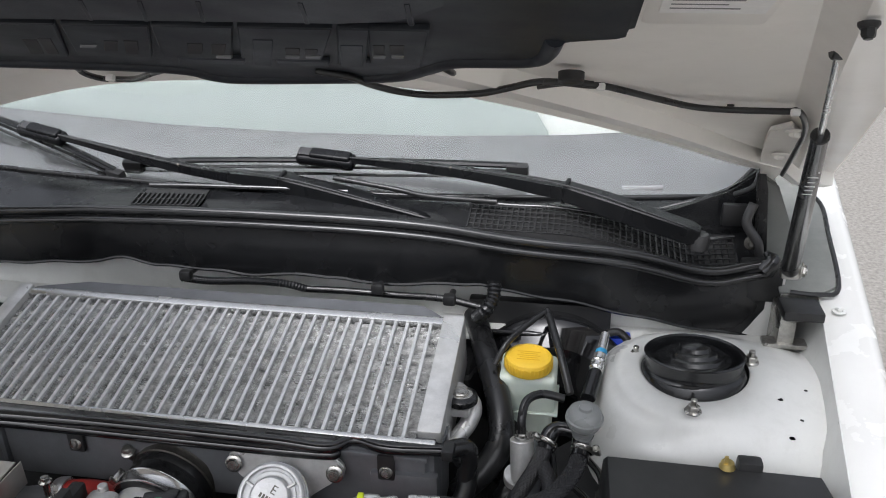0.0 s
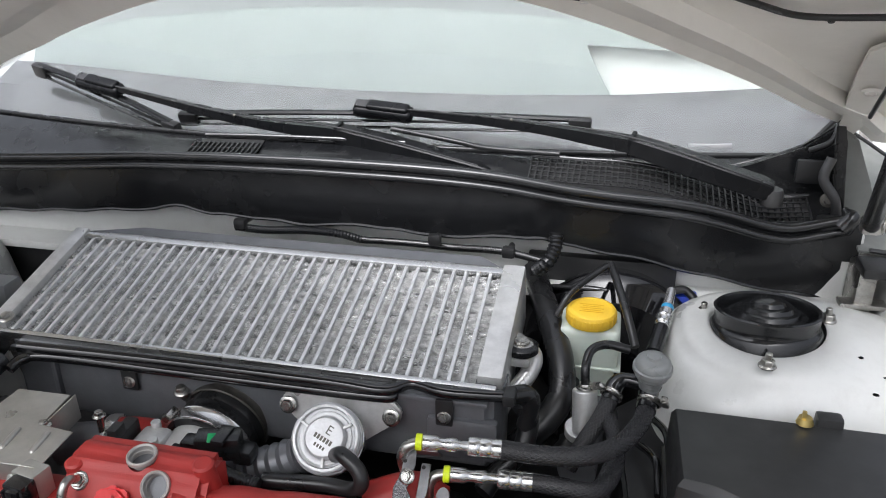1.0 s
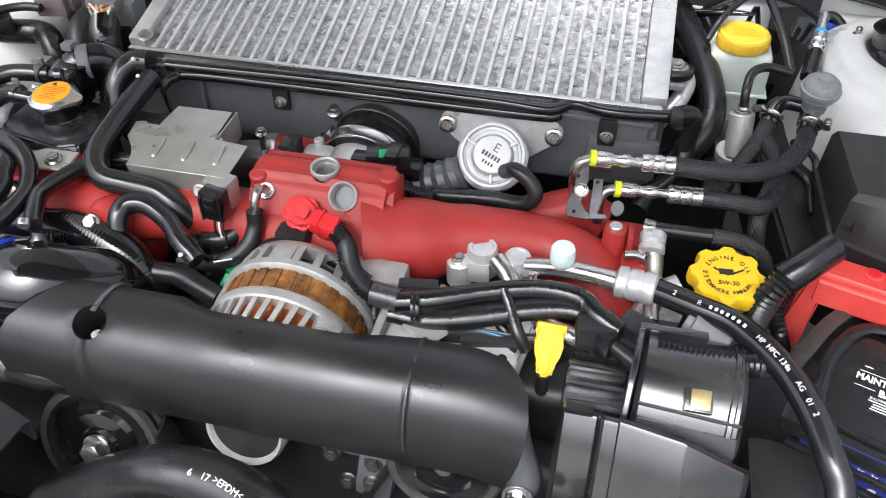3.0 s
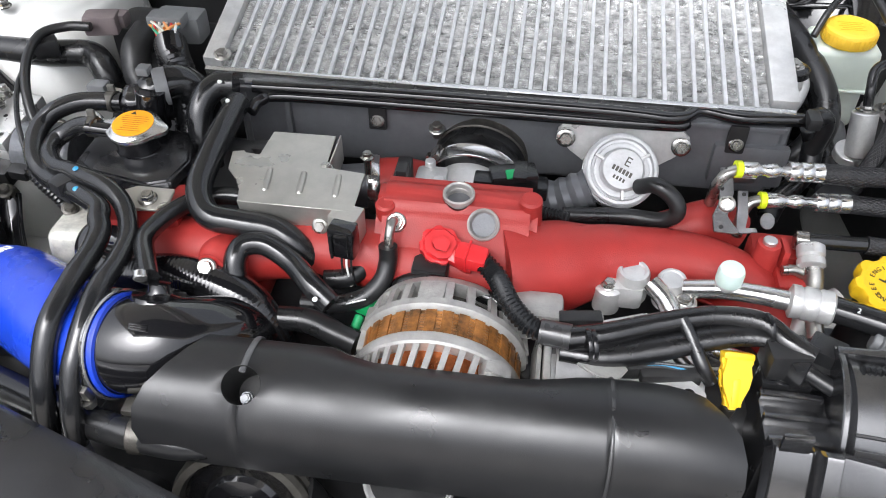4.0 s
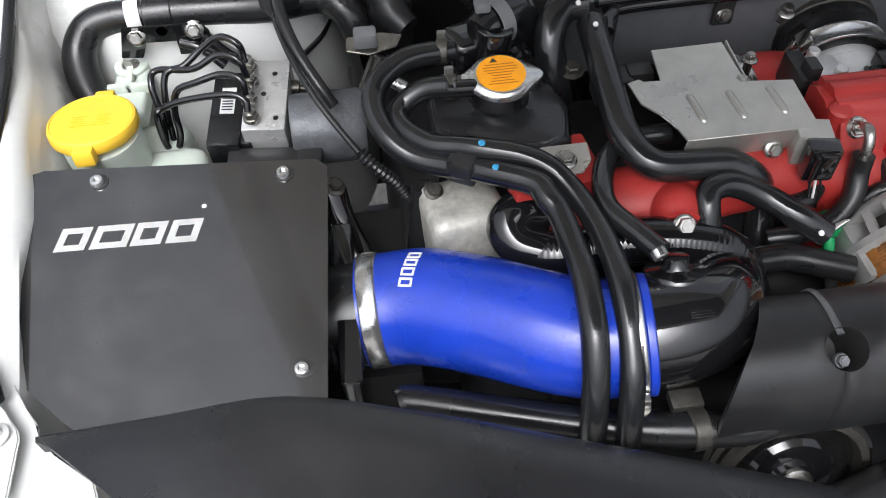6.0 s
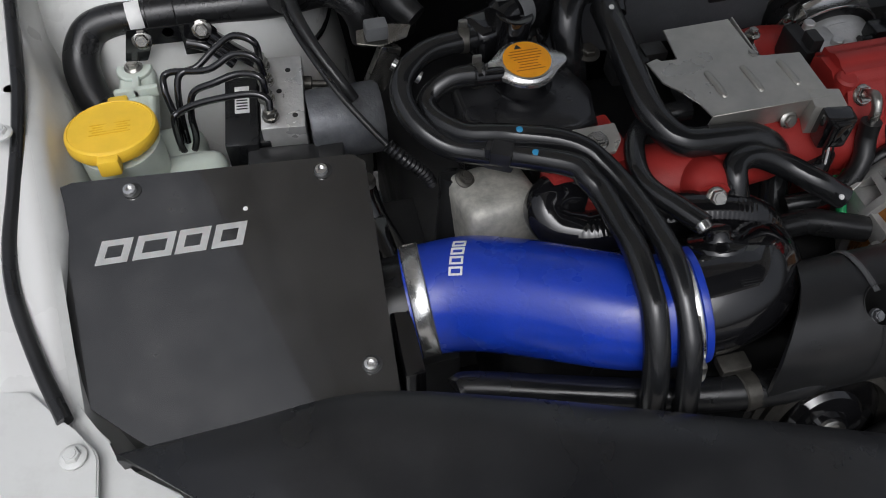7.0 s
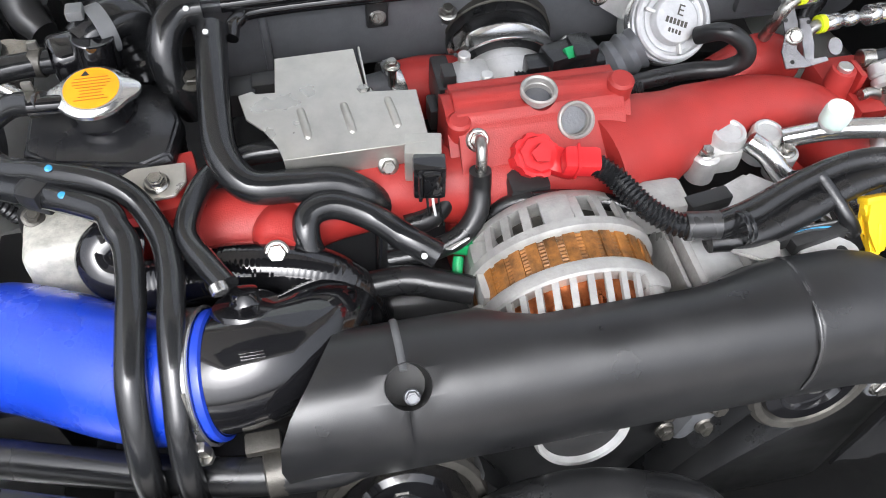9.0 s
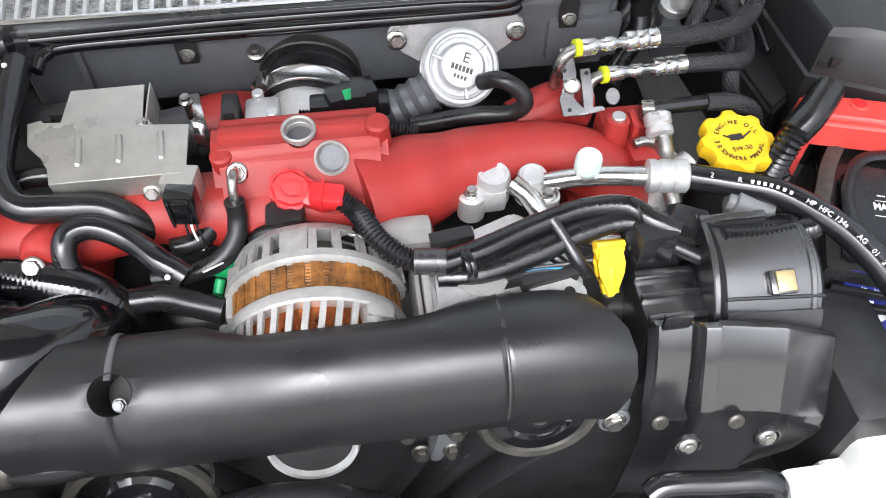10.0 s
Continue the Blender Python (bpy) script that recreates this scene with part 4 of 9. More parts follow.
# Added dark floor stands in for the shaded depth below the fins.
part("core_shade_floor", ib(0, W, -D, 0, -0.07, -0.012), DARK_STEEL, ic)
part("top_rail", ib(-0.006, W + 0.006, -0.009, 0.003, -0.07, 0.002, 0.002), ALU_BRIGHT, ic)
part("front_rail", ib(-0.012, W + 0.020, -D - 0.003, -D + 0.003, -0.03, 0.0015, 0.0015), ALU_BRIGHT, ic)
part("end_plate", ib(-0.018, 0.001, -D + 0.010, 0.006, -0.075, 0.004, 0.003), ALU, ic)
part("end_plate", ib(W - 0.001, W + 0.024, -D + 0.010, 0.006, -0.075, 0.004, 0.003), ALU, ic)
rear = slab([(-0.01, 0.004), (W + 0.004, 0.004), (W + 0.002, 0.012), (W - 0.03, 0.034), (0.06, 0.034), (-0.008, 0.018)], -0.07, -0.008, im, 0.006, 3)
part("rear_tank", rear, ALU_DULL, ic, "dull grey cast rear tank")
front = slab([(-0.648, 0.645), (-0.128, 0.645), (-0.118, 0.665), (-0.118, 0.70), (-0.66, 0.70), (-0.66, 0.665)], 0.795, 0.884, None, 0.006, 3)
tank = part("front_tank", front, ALU_DULL, ic, "dull grey cast front tank")
part("web", join(block((0.52, 0.006, 0.006), Matrix.Translation((-0.39, 0.643, 0.873)), 0.002), block((0.006, 0.008, 0.07), Matrix.Translation((-0.60, 0.643, 0.84)), 0.002),
                 block((0.07, 0.012, 0.045), Matrix.Translation((-0.155, 0.645, 0.832)), 0.01), block((0.03, 0.012, 0.06), Matrix.Translation((-0.27, 0.643, 0.83)), 0.004)), ALU_DULL, tank)
for x, z in ((-0.51, 0.851), (-0.172, 0.857)):
    part("tab", block((0.018, 0.005, 0.030), Matrix.Translation((x, 0.641, z + 0.004)), 0.003), MATT_BLACK, tank)
    part("bolt", hexbolt((x, 0.639, z), (0, -1, 0.3), 0.0048, 0.005), STEEL, tank)
arm = part("support_arm", join(tube([(-0.121, 0.770, 0.872), (-0.101, 0.750, 0.868), (-0.103, 0.733, 0.855), (-0.123, 0.707, 0.835), (-0.132, 0.687, 0.812), (-0.132, 0.669, 0.790)], [0.010, 0.0105, 0.0095, 0.0085, 0.009, 0.010], 12, 6), block((0.034, 0.032, 0.010), Matrix.Translation((-0.118, 0.740, 0.872)), 0.004)), ALU, ic, "cast aluminium support arm")
part("washer", lathe([(0.018, 0), (0.018, 0.006), (0.015, 0.008), (0.0, 0.008)], Matrix.Translation((-0.112, 0.742, 0.878)), 28), RUBBER, arm)
part("bolt", hexbolt((-0.112, 0.742, 0.885), (0, -0.15, 1), 0.0085, 0.006), STEEL, arm)
part("corner_bolt", hexbolt((-0.668, 0.665, 0.895), (0, -0.3, 1), 0.006, 0.005), STEEL, ic)

# black breather pipes along the intercooler's front edge
bp = thing("breather_pipes", (-0.4, 0.63, 0.86), "pair of glossy black steel breather pipes along the intercooler", "pipe")
part("pipe", tube([(-0.627, 0.630, 0.884), (-0.477, 0.635, 0.884), (-0.292, 0.635, 0.884), (-0.231, 0.635, 0.882), (-0.207, 0.653, 0.881), (-0.169, 0.644, 0.882), (-0.105, 0.653, 0.880)], 0.0062, 14), GLOSS_BLACK, bp)
part("pipe", tube([(-0.623, 0.605, 0.872), (-0.617, 0.620, 0.876), (-0.590, 0.630, 0.876), (-0.429, 0.631, 0.876), (-0.243, 0.633, 0.875), (-0.221, 0.641, 0.875)], 0.0058, 14), GLOSS_BLACK, bp)
part("seam", tube([(-0.620, 0.632, 0.875), (-0.429, 0.643, 0.875), (-0.229, 0.644, 0.875)], 0.004, 8), GLOSS_BLACK, bp)
part("elbow_boot", tube([(-0.111, 0.653, 0.880), (-0.098, 0.662, 0.878), (-0.092, 0.664, 0.868), (-0.096, 0.664, 0.840)], 0.0095, 14), RUBBER, bp)
part("pipe_clip", block((0.012, 0.02, 0.012), Matrix.Translation((-0.110, 0.645, 0.885)), 0.003), MATT_BLACK, bp)

# ---- heat shield with solenoid ----
hs = thing("heat_shield", (-0.55, 0.53, 0.84), "stamped galvanised heat shield with pressed ribs", "heat shield")
SM = Matrix.Translation((-0.56, 0.53, 0.866)) @ Matrix.Rotation(radians(2), 4, "X")
top = [(-0.034, 0.052), (0.024, 0.053), (0.0255, 0.006), (0.062, 0.003), (0.062, -0.046), (-0.036, -0.048), (-0.039, -0.032), (-0.046, -0.019), (-0.058, -0.006), (-0.062, 0.018), (-0.052, 0.021), (-0.050, 0.017), (-0.036, 0.016)]
plate = part("plate", slab(top, -0.0015, 0, SM, 0.0005, 1), SHIELD, hs)
fm = SM @ Matrix.Translation((0.012, -0.0475, 0)) @ Matrix.Rotation(radians(100), 4, "X")
part("front_flange", slab([(-0.048, -0.026), (0.048, -0.026), (0.048, 0.001), (-0.048, 0.001)], -0.0008, 0.0008, fm, 0.0004, 1), SHIELD, plate)
part("side_flange", block((0.0015, 0.045, 0.028), SM @ Matrix.Translation((0.028, 0.032, -0.014)), 0.0005), SHIELD, plate)
for x in (-0.020, 0.010, 0.041):
    part("pressed_rib", tube([SM @ Vector((x - 0.001, -0.002, -0.0012)), SM @ Vector((x - 0.0005, -0.005, 0.0002)), SM @ Vector((x + 0.001, -0.018, 0.0003)), SM @ Vector((x + 0.002, -0.028, 0.0002)), SM @ Vector((x + 0.0022, -0.031, -0.0012))], [0.0022, 0.0028, 0.0030, 0.0028, 0.0022], 12, 6, flat=0.65), SHIELD, plate)
part("bolt", hexbolt((-0.527, 0.4835, 0.845), (0, -1, 0.5), 0.005, 0.005), STEEL, hs)
part("stud", join(hexbolt((-0.535, 0.54, 0.862), (0, 0, 1), 0.005, 0.005)), STEEL, hs)
part("solenoid", block((0.025, 0.020, 0.028), Matrix.Translation((-0.503, 0.481, 0.851)) @ Matrix.Rotation(-0.2, 4, "Z"), 0.0015), SHIELD, hs, "pale steel solenoid box")
con = part("connector", join(block((0.0225, 0.016, 0.030), Matrix.Translation((-0.502, 0.464, 0.850)) @ Matrix.Rotation(-0.15, 4, "Z"), 0.003), block((0.012, 0.006, 0.022), Matrix.Translation((-0.502, 0.4555, 0.851)), 0.002)), GLOSS_BLACK, hs)
for dx in (-0.008, 0.008):
    part("latch_rib", block((0.0026, 0.004, 0.024), Matrix.Translation((-0.502 + dx, 0.4555 + dx * 0.15, 0.850)), 0.0008), SATIN_BLACK, con)
for dx in (-0.004, 0.0, 0.004):
    part("wire", tube([(-0.500 + dx, 0.463, 0.838), (-0.500 + dx, 0.458, 0.826), (-0.497 + dx, 0.456, 0.805)], 0.0010, 6), PRINT if dx == 0 else RUBBER, hs)
part("side_connector", join(block((0.03, 0.022, 0.022), Matrix.Translation((-0.625, 0.572, 0.845)), 0.003), block((0.02, 0.016, 0.016), Matrix.Translation((-0.603, 0.574, 0.85)), 0.002)), MATT_BLACK, hs)

# ---- throttle body and coupler ----
tb = thing("throttle_body", (-0.412, 0.575, 0.78), "cast aluminium throttle body with black rubber coupler", "throttle body")
c0, c1 = Vector((-0.407, 0.655, 0.813)), Vector((-0.414, 0.575, 0.799))
ax = (c1 - c0).normalized()
part("coupler", lathe([(0.0445, -0.006), (0.0450, 0.012), (0.0440, 0.015), (0.0440, 0.020), (0.0436, 0.0205), (0.0436, 0.022), (0.0440, 0.0225), (0.0440, 0.034), (0.0448, 0.038), (0.0448, 0.052), (0.041, 0.054)], frame_of(c0, ax), 56), RUBBER, tb, "black ribbed rubber coupler")
clamp(tb, c0 + ax * 0.044, ax, 0.0450, 0.017, 2.4, ALU_BRIGHT)
clamp(tb, c0 + ax * 0.007, ax, 0.0452, 0.011, 2.6, DARK_STEEL)
part("bore", lathe([(0.038, 0.05), (0.038, 0.062), (0.040, 0.064), (0.040, 0.085), (0.034, 0.10)], frame_of(c0, ax), 40), ALU, tb)
part("motor_housing", join(block((0.030, 0.034, 0.038), Matrix.Translation((-0.447, 0.572, 0.822)), 0.006), rod((-0.438, 0.562, 0.83), (-0.438, 0.562, 0.846), 0.005), rod((-0.45, 0.588, 0.82), (-0.45, 0.588, 0.846), 0.005)), ALU, tb)
part("sensor_block", join(block((0.014, 0.040, 0.032), Matrix.Translation((-0.472, 0.565, 0.835)), 0.003), block((0.010, 0.016, 0.012), Matrix.Translation((-0.470, 0.555, 0.855)), 0.002), block((0.008, 0.02, 0.02), Matrix.Translation((-0.482, 0.55, 0.825)), 0.002)), MATT_BLACK, tb)
gcon = part("connector", join(block((0.042, 0.022, 0.024), Matrix.Translation((-0.372, 0.568, 0.846)) @ Matrix.Rotation(0.25, 4, "Z"), 0.003), block((0.024, 0.018, 0.016), Matrix.Translation((-0.395, 0.565, 0.843)), 0.003),
                              block((0.012, 0.026, 0.006), Matrix.Translation((-0.366, 0.566, 0.858)), 0.001), block((0.02, 0.02, 0.016), Matrix.Translation((-0.35, 0.574, 0.835)), 0.004)), SATIN_BLACK, tb)
part("lock_tab", block((0.008, 0.009, 0.006), Matrix.Translation((-0.3745, 0.561, 0.857)) @ Matrix.Rotation(0.25, 4, "Z") @ Matrix.Rotation(0.5, 4, "X"), 0.001), GREEN, gcon, "bright green locking tab")
part("loom", tube([(-0.416, 0.561, 0.838), (-0.384, 0.555, 0.838), (-0.350, 0.542, 0.835), (-0.320, 0.538, 0.832)], 0.0065, 12, ribs=0.003, depth=0.0012), SATIN_BLACK, tb)
for p in ((-0.452, 0.642, 0.845), (-0.365, 0.585, 0.846)):
    part("screw", hexbolt(p, (0, -0.4, 1), 0.0055, 0.007), STEEL, tb)

# ---- bypass valve ----
bv = thing("bypass_valve", (-0.275, 0.60, 0.82), "bright aluminium bypass valve bolted to the intercooler tank", "valve")
BN = Vector((0.07, -0.72, 0.69)).normalized()
bc = Vector((-0.2755, 0.590, 0.853))
bmx = frame_of(bc, BN) @ Matrix.Scale(1.05, 4)
part("cap", lathe([(0.0325, -0.013), (0.0325, -0.009), (0.0312, -0.008), (0.0312, -0.004), (0.0295, -0.0025), (0.0272, -0.0025), (0.0262, -0.0060), (0.0240, -0.0066), (0.0236, -0.0052), (0.0205, -0.0048), (0.0192, -0.0056), (0.0182, 0.0000), (0.0168, 0.0012), (0, 0.0012)], bmx, 64), CAP_ALU, bv, "turned aluminium valve cap with cast numbers")
part("ring", lathe([(0.0305, -0.024), (0.033, -0.022), (0.033, -0.015), (0.030, -0.013)], bmx, 56), ALU_BRIGHT, bv)
part("housing", lathe([(0.026, -0.05), (0.028, -0.024), (0.022, -0.02)], bmx, 40), ALU, bv)
for k in range(3):
    a = 0.6 + k * 2.1
    part("rib", block((0.009, 0.0025, 0.005), bmx @ Matrix.Rotation(a, 4, "Z") @ Matrix.Translation((0.022, 0, -0.003)), 0.0008), ALU, bv)
lm = bmx @ Matrix.Rotation(-0.40, 4, "Z")
lettering("E", 0.012, lm @ Matrix.Translation((0.001, 0.007, 0.0013)), DARK_STEEL, bv)
bars([(-0.008 + 0.0032 * k, -0.002, 0.0022, 0.0045) for k in range(6)] + [(-0.004 + 0.003 * k, -0.009, 0.0018, 0.0032) for k in range(4)], lm @ Matrix.Translation((0, 0, 0.0012)), DARK_STEEL, bv)
part("mount_flange", slab([(-0.062, 0.005), (-0.058, -0.006), (-0.046, -0.012), (-0.02, -0.034), (0.02, -0.034), (0.046, -0.014), (0.060, -0.006), (0.062, 0.006), (0.054, 0.014), (0.03, 0.016), (-0.03, 0.018), (-0.054, 0.015)], -0.004, 0.004,
                          frame_of((-0.275, 0.637, 0.853), (0, -1, 0.25)), 0.002), ALU, bv)
for x in (-0.328, -0.222):
    part("bolt", hexbolt((x, 0.630, 0.855), (0, -1, 0.3), 0.0062, 0.006), STEEL, bv)
part("outlet_elbow", tube([bc - BN * 0.03 + Vector((-0.012, 0.002, -0.006)), (-0.306, 0.592, 0.826), (-0.330, 0.588, 0.814), (-0.36, 0.588, 0.80)], [0.014, 0.0150, 0.016, 0.017], 20), ALU_DULL, bv)
part("ribbed_boot", tube([(-0.302, 0.592, 0.828), (-0.330, 0.588, 0.815), (-0.37, 0.588, 0.80)], 0.0190, 24, ribs=0.012, depth=0.0025), ALU_DULL, bv)
part("vacuum_hose", tube([bc + bmx.to_3x3() @ Vector((0.014, -0.014, 0.004)), (-0.248, 0.563, 0.858), (-0.232, 0.556, 0.850), (-0.228, 0.552, 0.838), (-0.240, 0.556, 0.826), (-0.270, 0.562, 0.822), (-0.325, 0.556, 0.822)], 0.0072, 14), RUBBER, bv)

# ---- red intake manifold ----
ALT_PLUG = mat("dull_plug_metal", (0.42, 0.40, 0.38), 0.5, 0.5, 0.2, 60, 0.3, 500, dust=0.15)
mf = thing("intake_manifold", (-0.42, 0.50, 0.72), "red wrinkle-painted intake manifold with curved runners", "manifold")
px = Matrix(((0, 0, 1, 0), (1, 0, 0, 0), (0, 1, 0, 0), (0, 0, 0, 1)))
sec = [(0.54, 0.76), (0.54, 0.862), (0.528, 0.869), (0.508, 0.869), (0.497, 0.862), (0.470, 0.828), (0.455, 0.80), (0.452, 0.75)]
plenum = part("plenum", slab(sec, -0.482, -0.347, px, 0.0085, 4), RED_WRINKLE, mf)
for p, r in (((-0.474, 0.500, 0.858), 0.0085), ((-0.354, 0.510, 0.868), 0.0095)):
    part("boss", lathe([(r + 0.003, -0.05), (r, -0.004), (r, 0.004), (r - 0.002, 0.006), (0, 0.006)], frame_of(p, (0, -0.15, 1)), 24), RED_WRINKLE, mf)
for p, n in (((-0.414, 0.512, 0.8695), (0, -0.12, 1)), ((-0.391, 0.491, 0.8565), (0, -0.75, 0.66))):
    cut(plenum, lathe([(0.0135, -0.012), (0.0135, 0.02)], frame_of(p, n), 36))
    q = part("port", lathe([(0.0136, -0.002), (0.0134, 0.0014), (0.0120, 0.0022), (0.0108, 0.0010), (0.0105, -0.0035), (0.0100, -0.0040), (0.0098, -0.0080), (0.0096, -0.0081)], frame_of(p, n), 36, cap=False), ALT_PLUG, mf, "dull steel threaded plug")
    part("plug_floor", lathe([(0.0102, -0.0080), (0.006, -0.0078), (0, -0.0080)], frame_of(p, n), 28), ALU_DULL, q)
runner = part("runner", tube([(-0.375, 0.488, 0.808), (-0.330, 0.503, 0.807), (-0.290, 0.516, 0.807), (-0.255, 0.524, 0.806), (-0.212, 0.528, 0.802), (-0.176, 0.520, 0.794), (-0.155, 0.508, 0.778), (-0.145, 0.500, 0.755)], [0.046, 0.040, 0.032, 0.0290, 0.028, 0.0285, 0.030, 0.032], 32, 8), RED_WRINKLE, mf)
part("weld_seam", tube([(-0.355, 0.462, 0.80), (-0.30, 0.486, 0.794), (-0.25, 0.4965, 0.793), (-0.20, 0.499, 0.788), (-0.165, 0.489, 0.778)], 0.0014, 8), RED_WRINKLE, runner)
part("flange", join(block((0.085, 0.060, 0.022), Matrix.Translation((-0.150, 0.515, 0.752)), 0.006), block((0.05, 0.035, 0.07), Matrix.Translation((-0.137, 0.545, 0.785)), 0.008), block((0.03, 0.03, 0.05), Matrix.Translation((-0.13, 0.512, 0.79)), 0.008)), RED_WRINKLE, mf)
bo = part("boss", lathe([(0.013, -0.05), (0.010, 0.0), (0.0095, 0.002), (0, 0.002)], Matrix.Translation((-0.152, 0.529, 0.832)), 24), RED_WRINKLE, mf)
part("stud", rod((-0.152, 0.529, 0.832), (-0.152, 0.529, 0.838), 0.006), ALU_BRIGHT, bo)
part("fin", block((0.005, 0.02, 0.035), Matrix.Translation((-0.138, 0.53, 0.815)), 0.001), RED_WRINKLE, mf)
part("runner", tube([(-0.44, 0.494, 0.80), (-0.50, 0.492, 0.812), (-0.56, 0.484, 0.814), (-0.61, 0.478, 0.810), (-0.655, 0.482, 0.80), (-0.69, 0.495, 0.79)], [0.040, 0.029, 0.026, 0.029, 0.032, 0.032], 28, 8), RED_WRINKLE, mf)
part("runner", tube([(-0.60, 0.475, 0.81), (-0.605, 0.452, 0.825), (-0.608, 0.436, 0.828)], [0.024, 0.020, 0.014], 20, 8), RED_WRINKLE, mf)
part("flange_arm", block((0.03, 0.05, 0.008), Matrix.Translation((-0.592, 0.425, 0.822)) @ Matrix.Rotation(0.5, 4, "Z") @ Matrix.Rotation(0.5, 4, "X"), 0.003), RED_WRINKLE, mf)
part("bolt", hexbolt((-0.609, 0.431, 0.834), (0, -0.7, 0.7), 0.0065, 0.006, 1.3), STEEL, mf)
part("base", block((0.17, 0.05, 0.08), Matrix.Translation((-0.40, 0.475, 0.76)), 0.02, 3), RED_WRINKLE, mf)
part("base", block((0.12, 0.06, 0.04), Matrix.Translation((-0.645, 0.50, 0.762)), 0.015, 3), RED_WRINKLE, mf)
part("rear_pipe", tube([(-0.508, 0.594, 0.806), (-0.48, 0.600, 0.806), (-0.452, 0.60, 0.802)], 0.026, 24), RED_WRINKLE, mf)
part("rear_sleeve", tube([(-0.56, 0.586, 0.802), (-0.53, 0.590, 0.805), (-0.506, 0.594, 0.806)], 0.022, 24), ALU_DULL, mf)
part("end_flange", join(block((0.07, 0.05, 0.012), Matrix.Translation((-0.690, 0.498, 0.835)) @ Matrix.Rotation(0.15, 4, "Z"), 0.003), block((0.045, 0.045, 0.06), Matrix.Translation((-0.69, 0.505, 0.80)), 0.008)), RED_WRINKLE, mf)
part("rear_runner", tube([(-0.23, 0.575, 0.795), (-0.19, 0.585, 0.806), (-0.165, 0.585, 0.795)], 0.021, 20), RED_WRINKLE, mf)
part("pipe_collar", lathe([(0.028, 0), (0.029, 0.002), (0.029, 0.010), (0.028, 0.012)], frame_of((-0.512, 0.594, 0.806), (1, 0.2, 0)), 36), ALU_BRIGHT, mf)
part("collar_screw", join(rod((-0.508, 0.582, 0.828), (-0.508, 0.582, 0.848), 0.0035), hexbolt((-0.508, 0.582, 0.847), (0, 0, 1), 0.0045)), STEEL, mf)
part("nipple", join(hexbolt((-0.463, 0.489, 0.852), (0, -0.75, 0.66), 0.0065, 0.004, 1.3, False), tube([(-0.463, 0.486, 0.856), (-0.464, 0.476, 0.862), (-0.465, 0.468, 0.855), (-0.466, 0.465, 0.84)], 0.0040, 12)), STEEL, mf)

# ---- alternator ----
ALT = mat("weathered_cast_aluminium", (0.36, 0.355, 0.34), 0.42, 0.4, 0.22, 45, 0.35, 420, rvar=0.15, dust=0.15)
al = thing("alternator", (-0.42, 0.40, 0.71), "silver alternator with vented housing and amber stator", "alternator")
ac_ = Vector((-0.418, 0.352, 0.772))
am = frame_of(ac_ + Vector((0.003, -0.004, -0.004)), (0.0, 1, 0.10), (1, 0, 0)) @ Matrix.Scale(1.02, 4)
rm_ = am @ Matrix.Translation((0, 0, 0.009))
part("stator", lathe([(0.062, 0.041), (0.0636, 0.0415)] + [(0.0636 - 0.0005 * (k % 2), 0.042 + k * 0.0013) for k in range(19)] + [(0.062, 0.068)], am, 64), AMBER, al, "amber varnished stator laminations")
for k in range(16):
    a = radians(186 + k * 11.3)
    part("stator_rib", block((0.0014, 0.0085, 0.0230), am @ Matrix.Rotation(a, 4, "Z") @ Matrix.Translation((0.0638, 0, 0.0545)), 0.001), AMBER, al)
part("winding", lathe([(0.046, -0.002), (0.055, 0.004), (0.057, 0.038), (0.04, 0.04)], am, 48), COPPER, al, "bright copper windings")
wi = None
for k in range(60):
    R_ = am @ Matrix.Rotation(radians(k * 6), 4, "Z")
    b = tube([R_ @ Vector((0.047, 0, -0.002)), R_ @ Vector((0.0555, 0.002, 0.006)), R_ @ Vector((0.057, 0.004, 0.020))], 0.0014, 5, 3)
    wi = b if wi is None else join(wi, b)
part("winding_loop", wi, COPPER, al)["kind"] = "stuff"


def blade(R_, prof, w, t):
    return skin([[R_ @ Vector((r, -w / 2, z)) for r, z in prof], [R_ @ Vector((r, w / 2, z)) for r, z in prof]], t)


part("front_ring", lathe([(0.060, 0.032), (0.0660, 0.032), (0.0675, 0.0335), (0.0680, 0.0395), (0.0665, 0.0425), (0.0625, 0.0425)], am, 72), ALT, al)
part("front_cap", lathe([(0.0, -0.014), (0.030, -0.014), (0.046, -0.008), (0.050, -0.005), (0.048, -0.001), (0, -0.001)], am, 48), ALT, al)
for k in range(36):
    sweep = []
    for r_, z_, turn in ((0.044, -0.013, -0.30), (0.053, -0.009, -0.22), (0.0605, 0.000, -0.13), (0.0642, 0.012, -0.05), (0.0660, 0.034, 0.0)):
        R_ = am @ Matrix.Rotation(2 * math.pi * k / 36 + turn, 4, "Z")
        sweep.append([R_ @ Vector((r_, -0.0023, z_)), R_ @ Vector((r_, 0.0023, z_))])
    part("front_slat", skin(sweep, 0.0026), ALT, al)
part("rear_ring", lathe([(0.0625, 0.055), (0.0660, 0.0555), (0.0685, 0.058), (0.0682, 0.064), (0.064, 0.066), (0.058, 0.065)], rm_, 72), ALT, al)
part("rear_cover", lathe([(0.050, 0.064), (0.048, 0.088), (0.042, 0.094), (0.030, 0.098), (0, 0.098)], rm_, 48), DARK_STEEL, al)
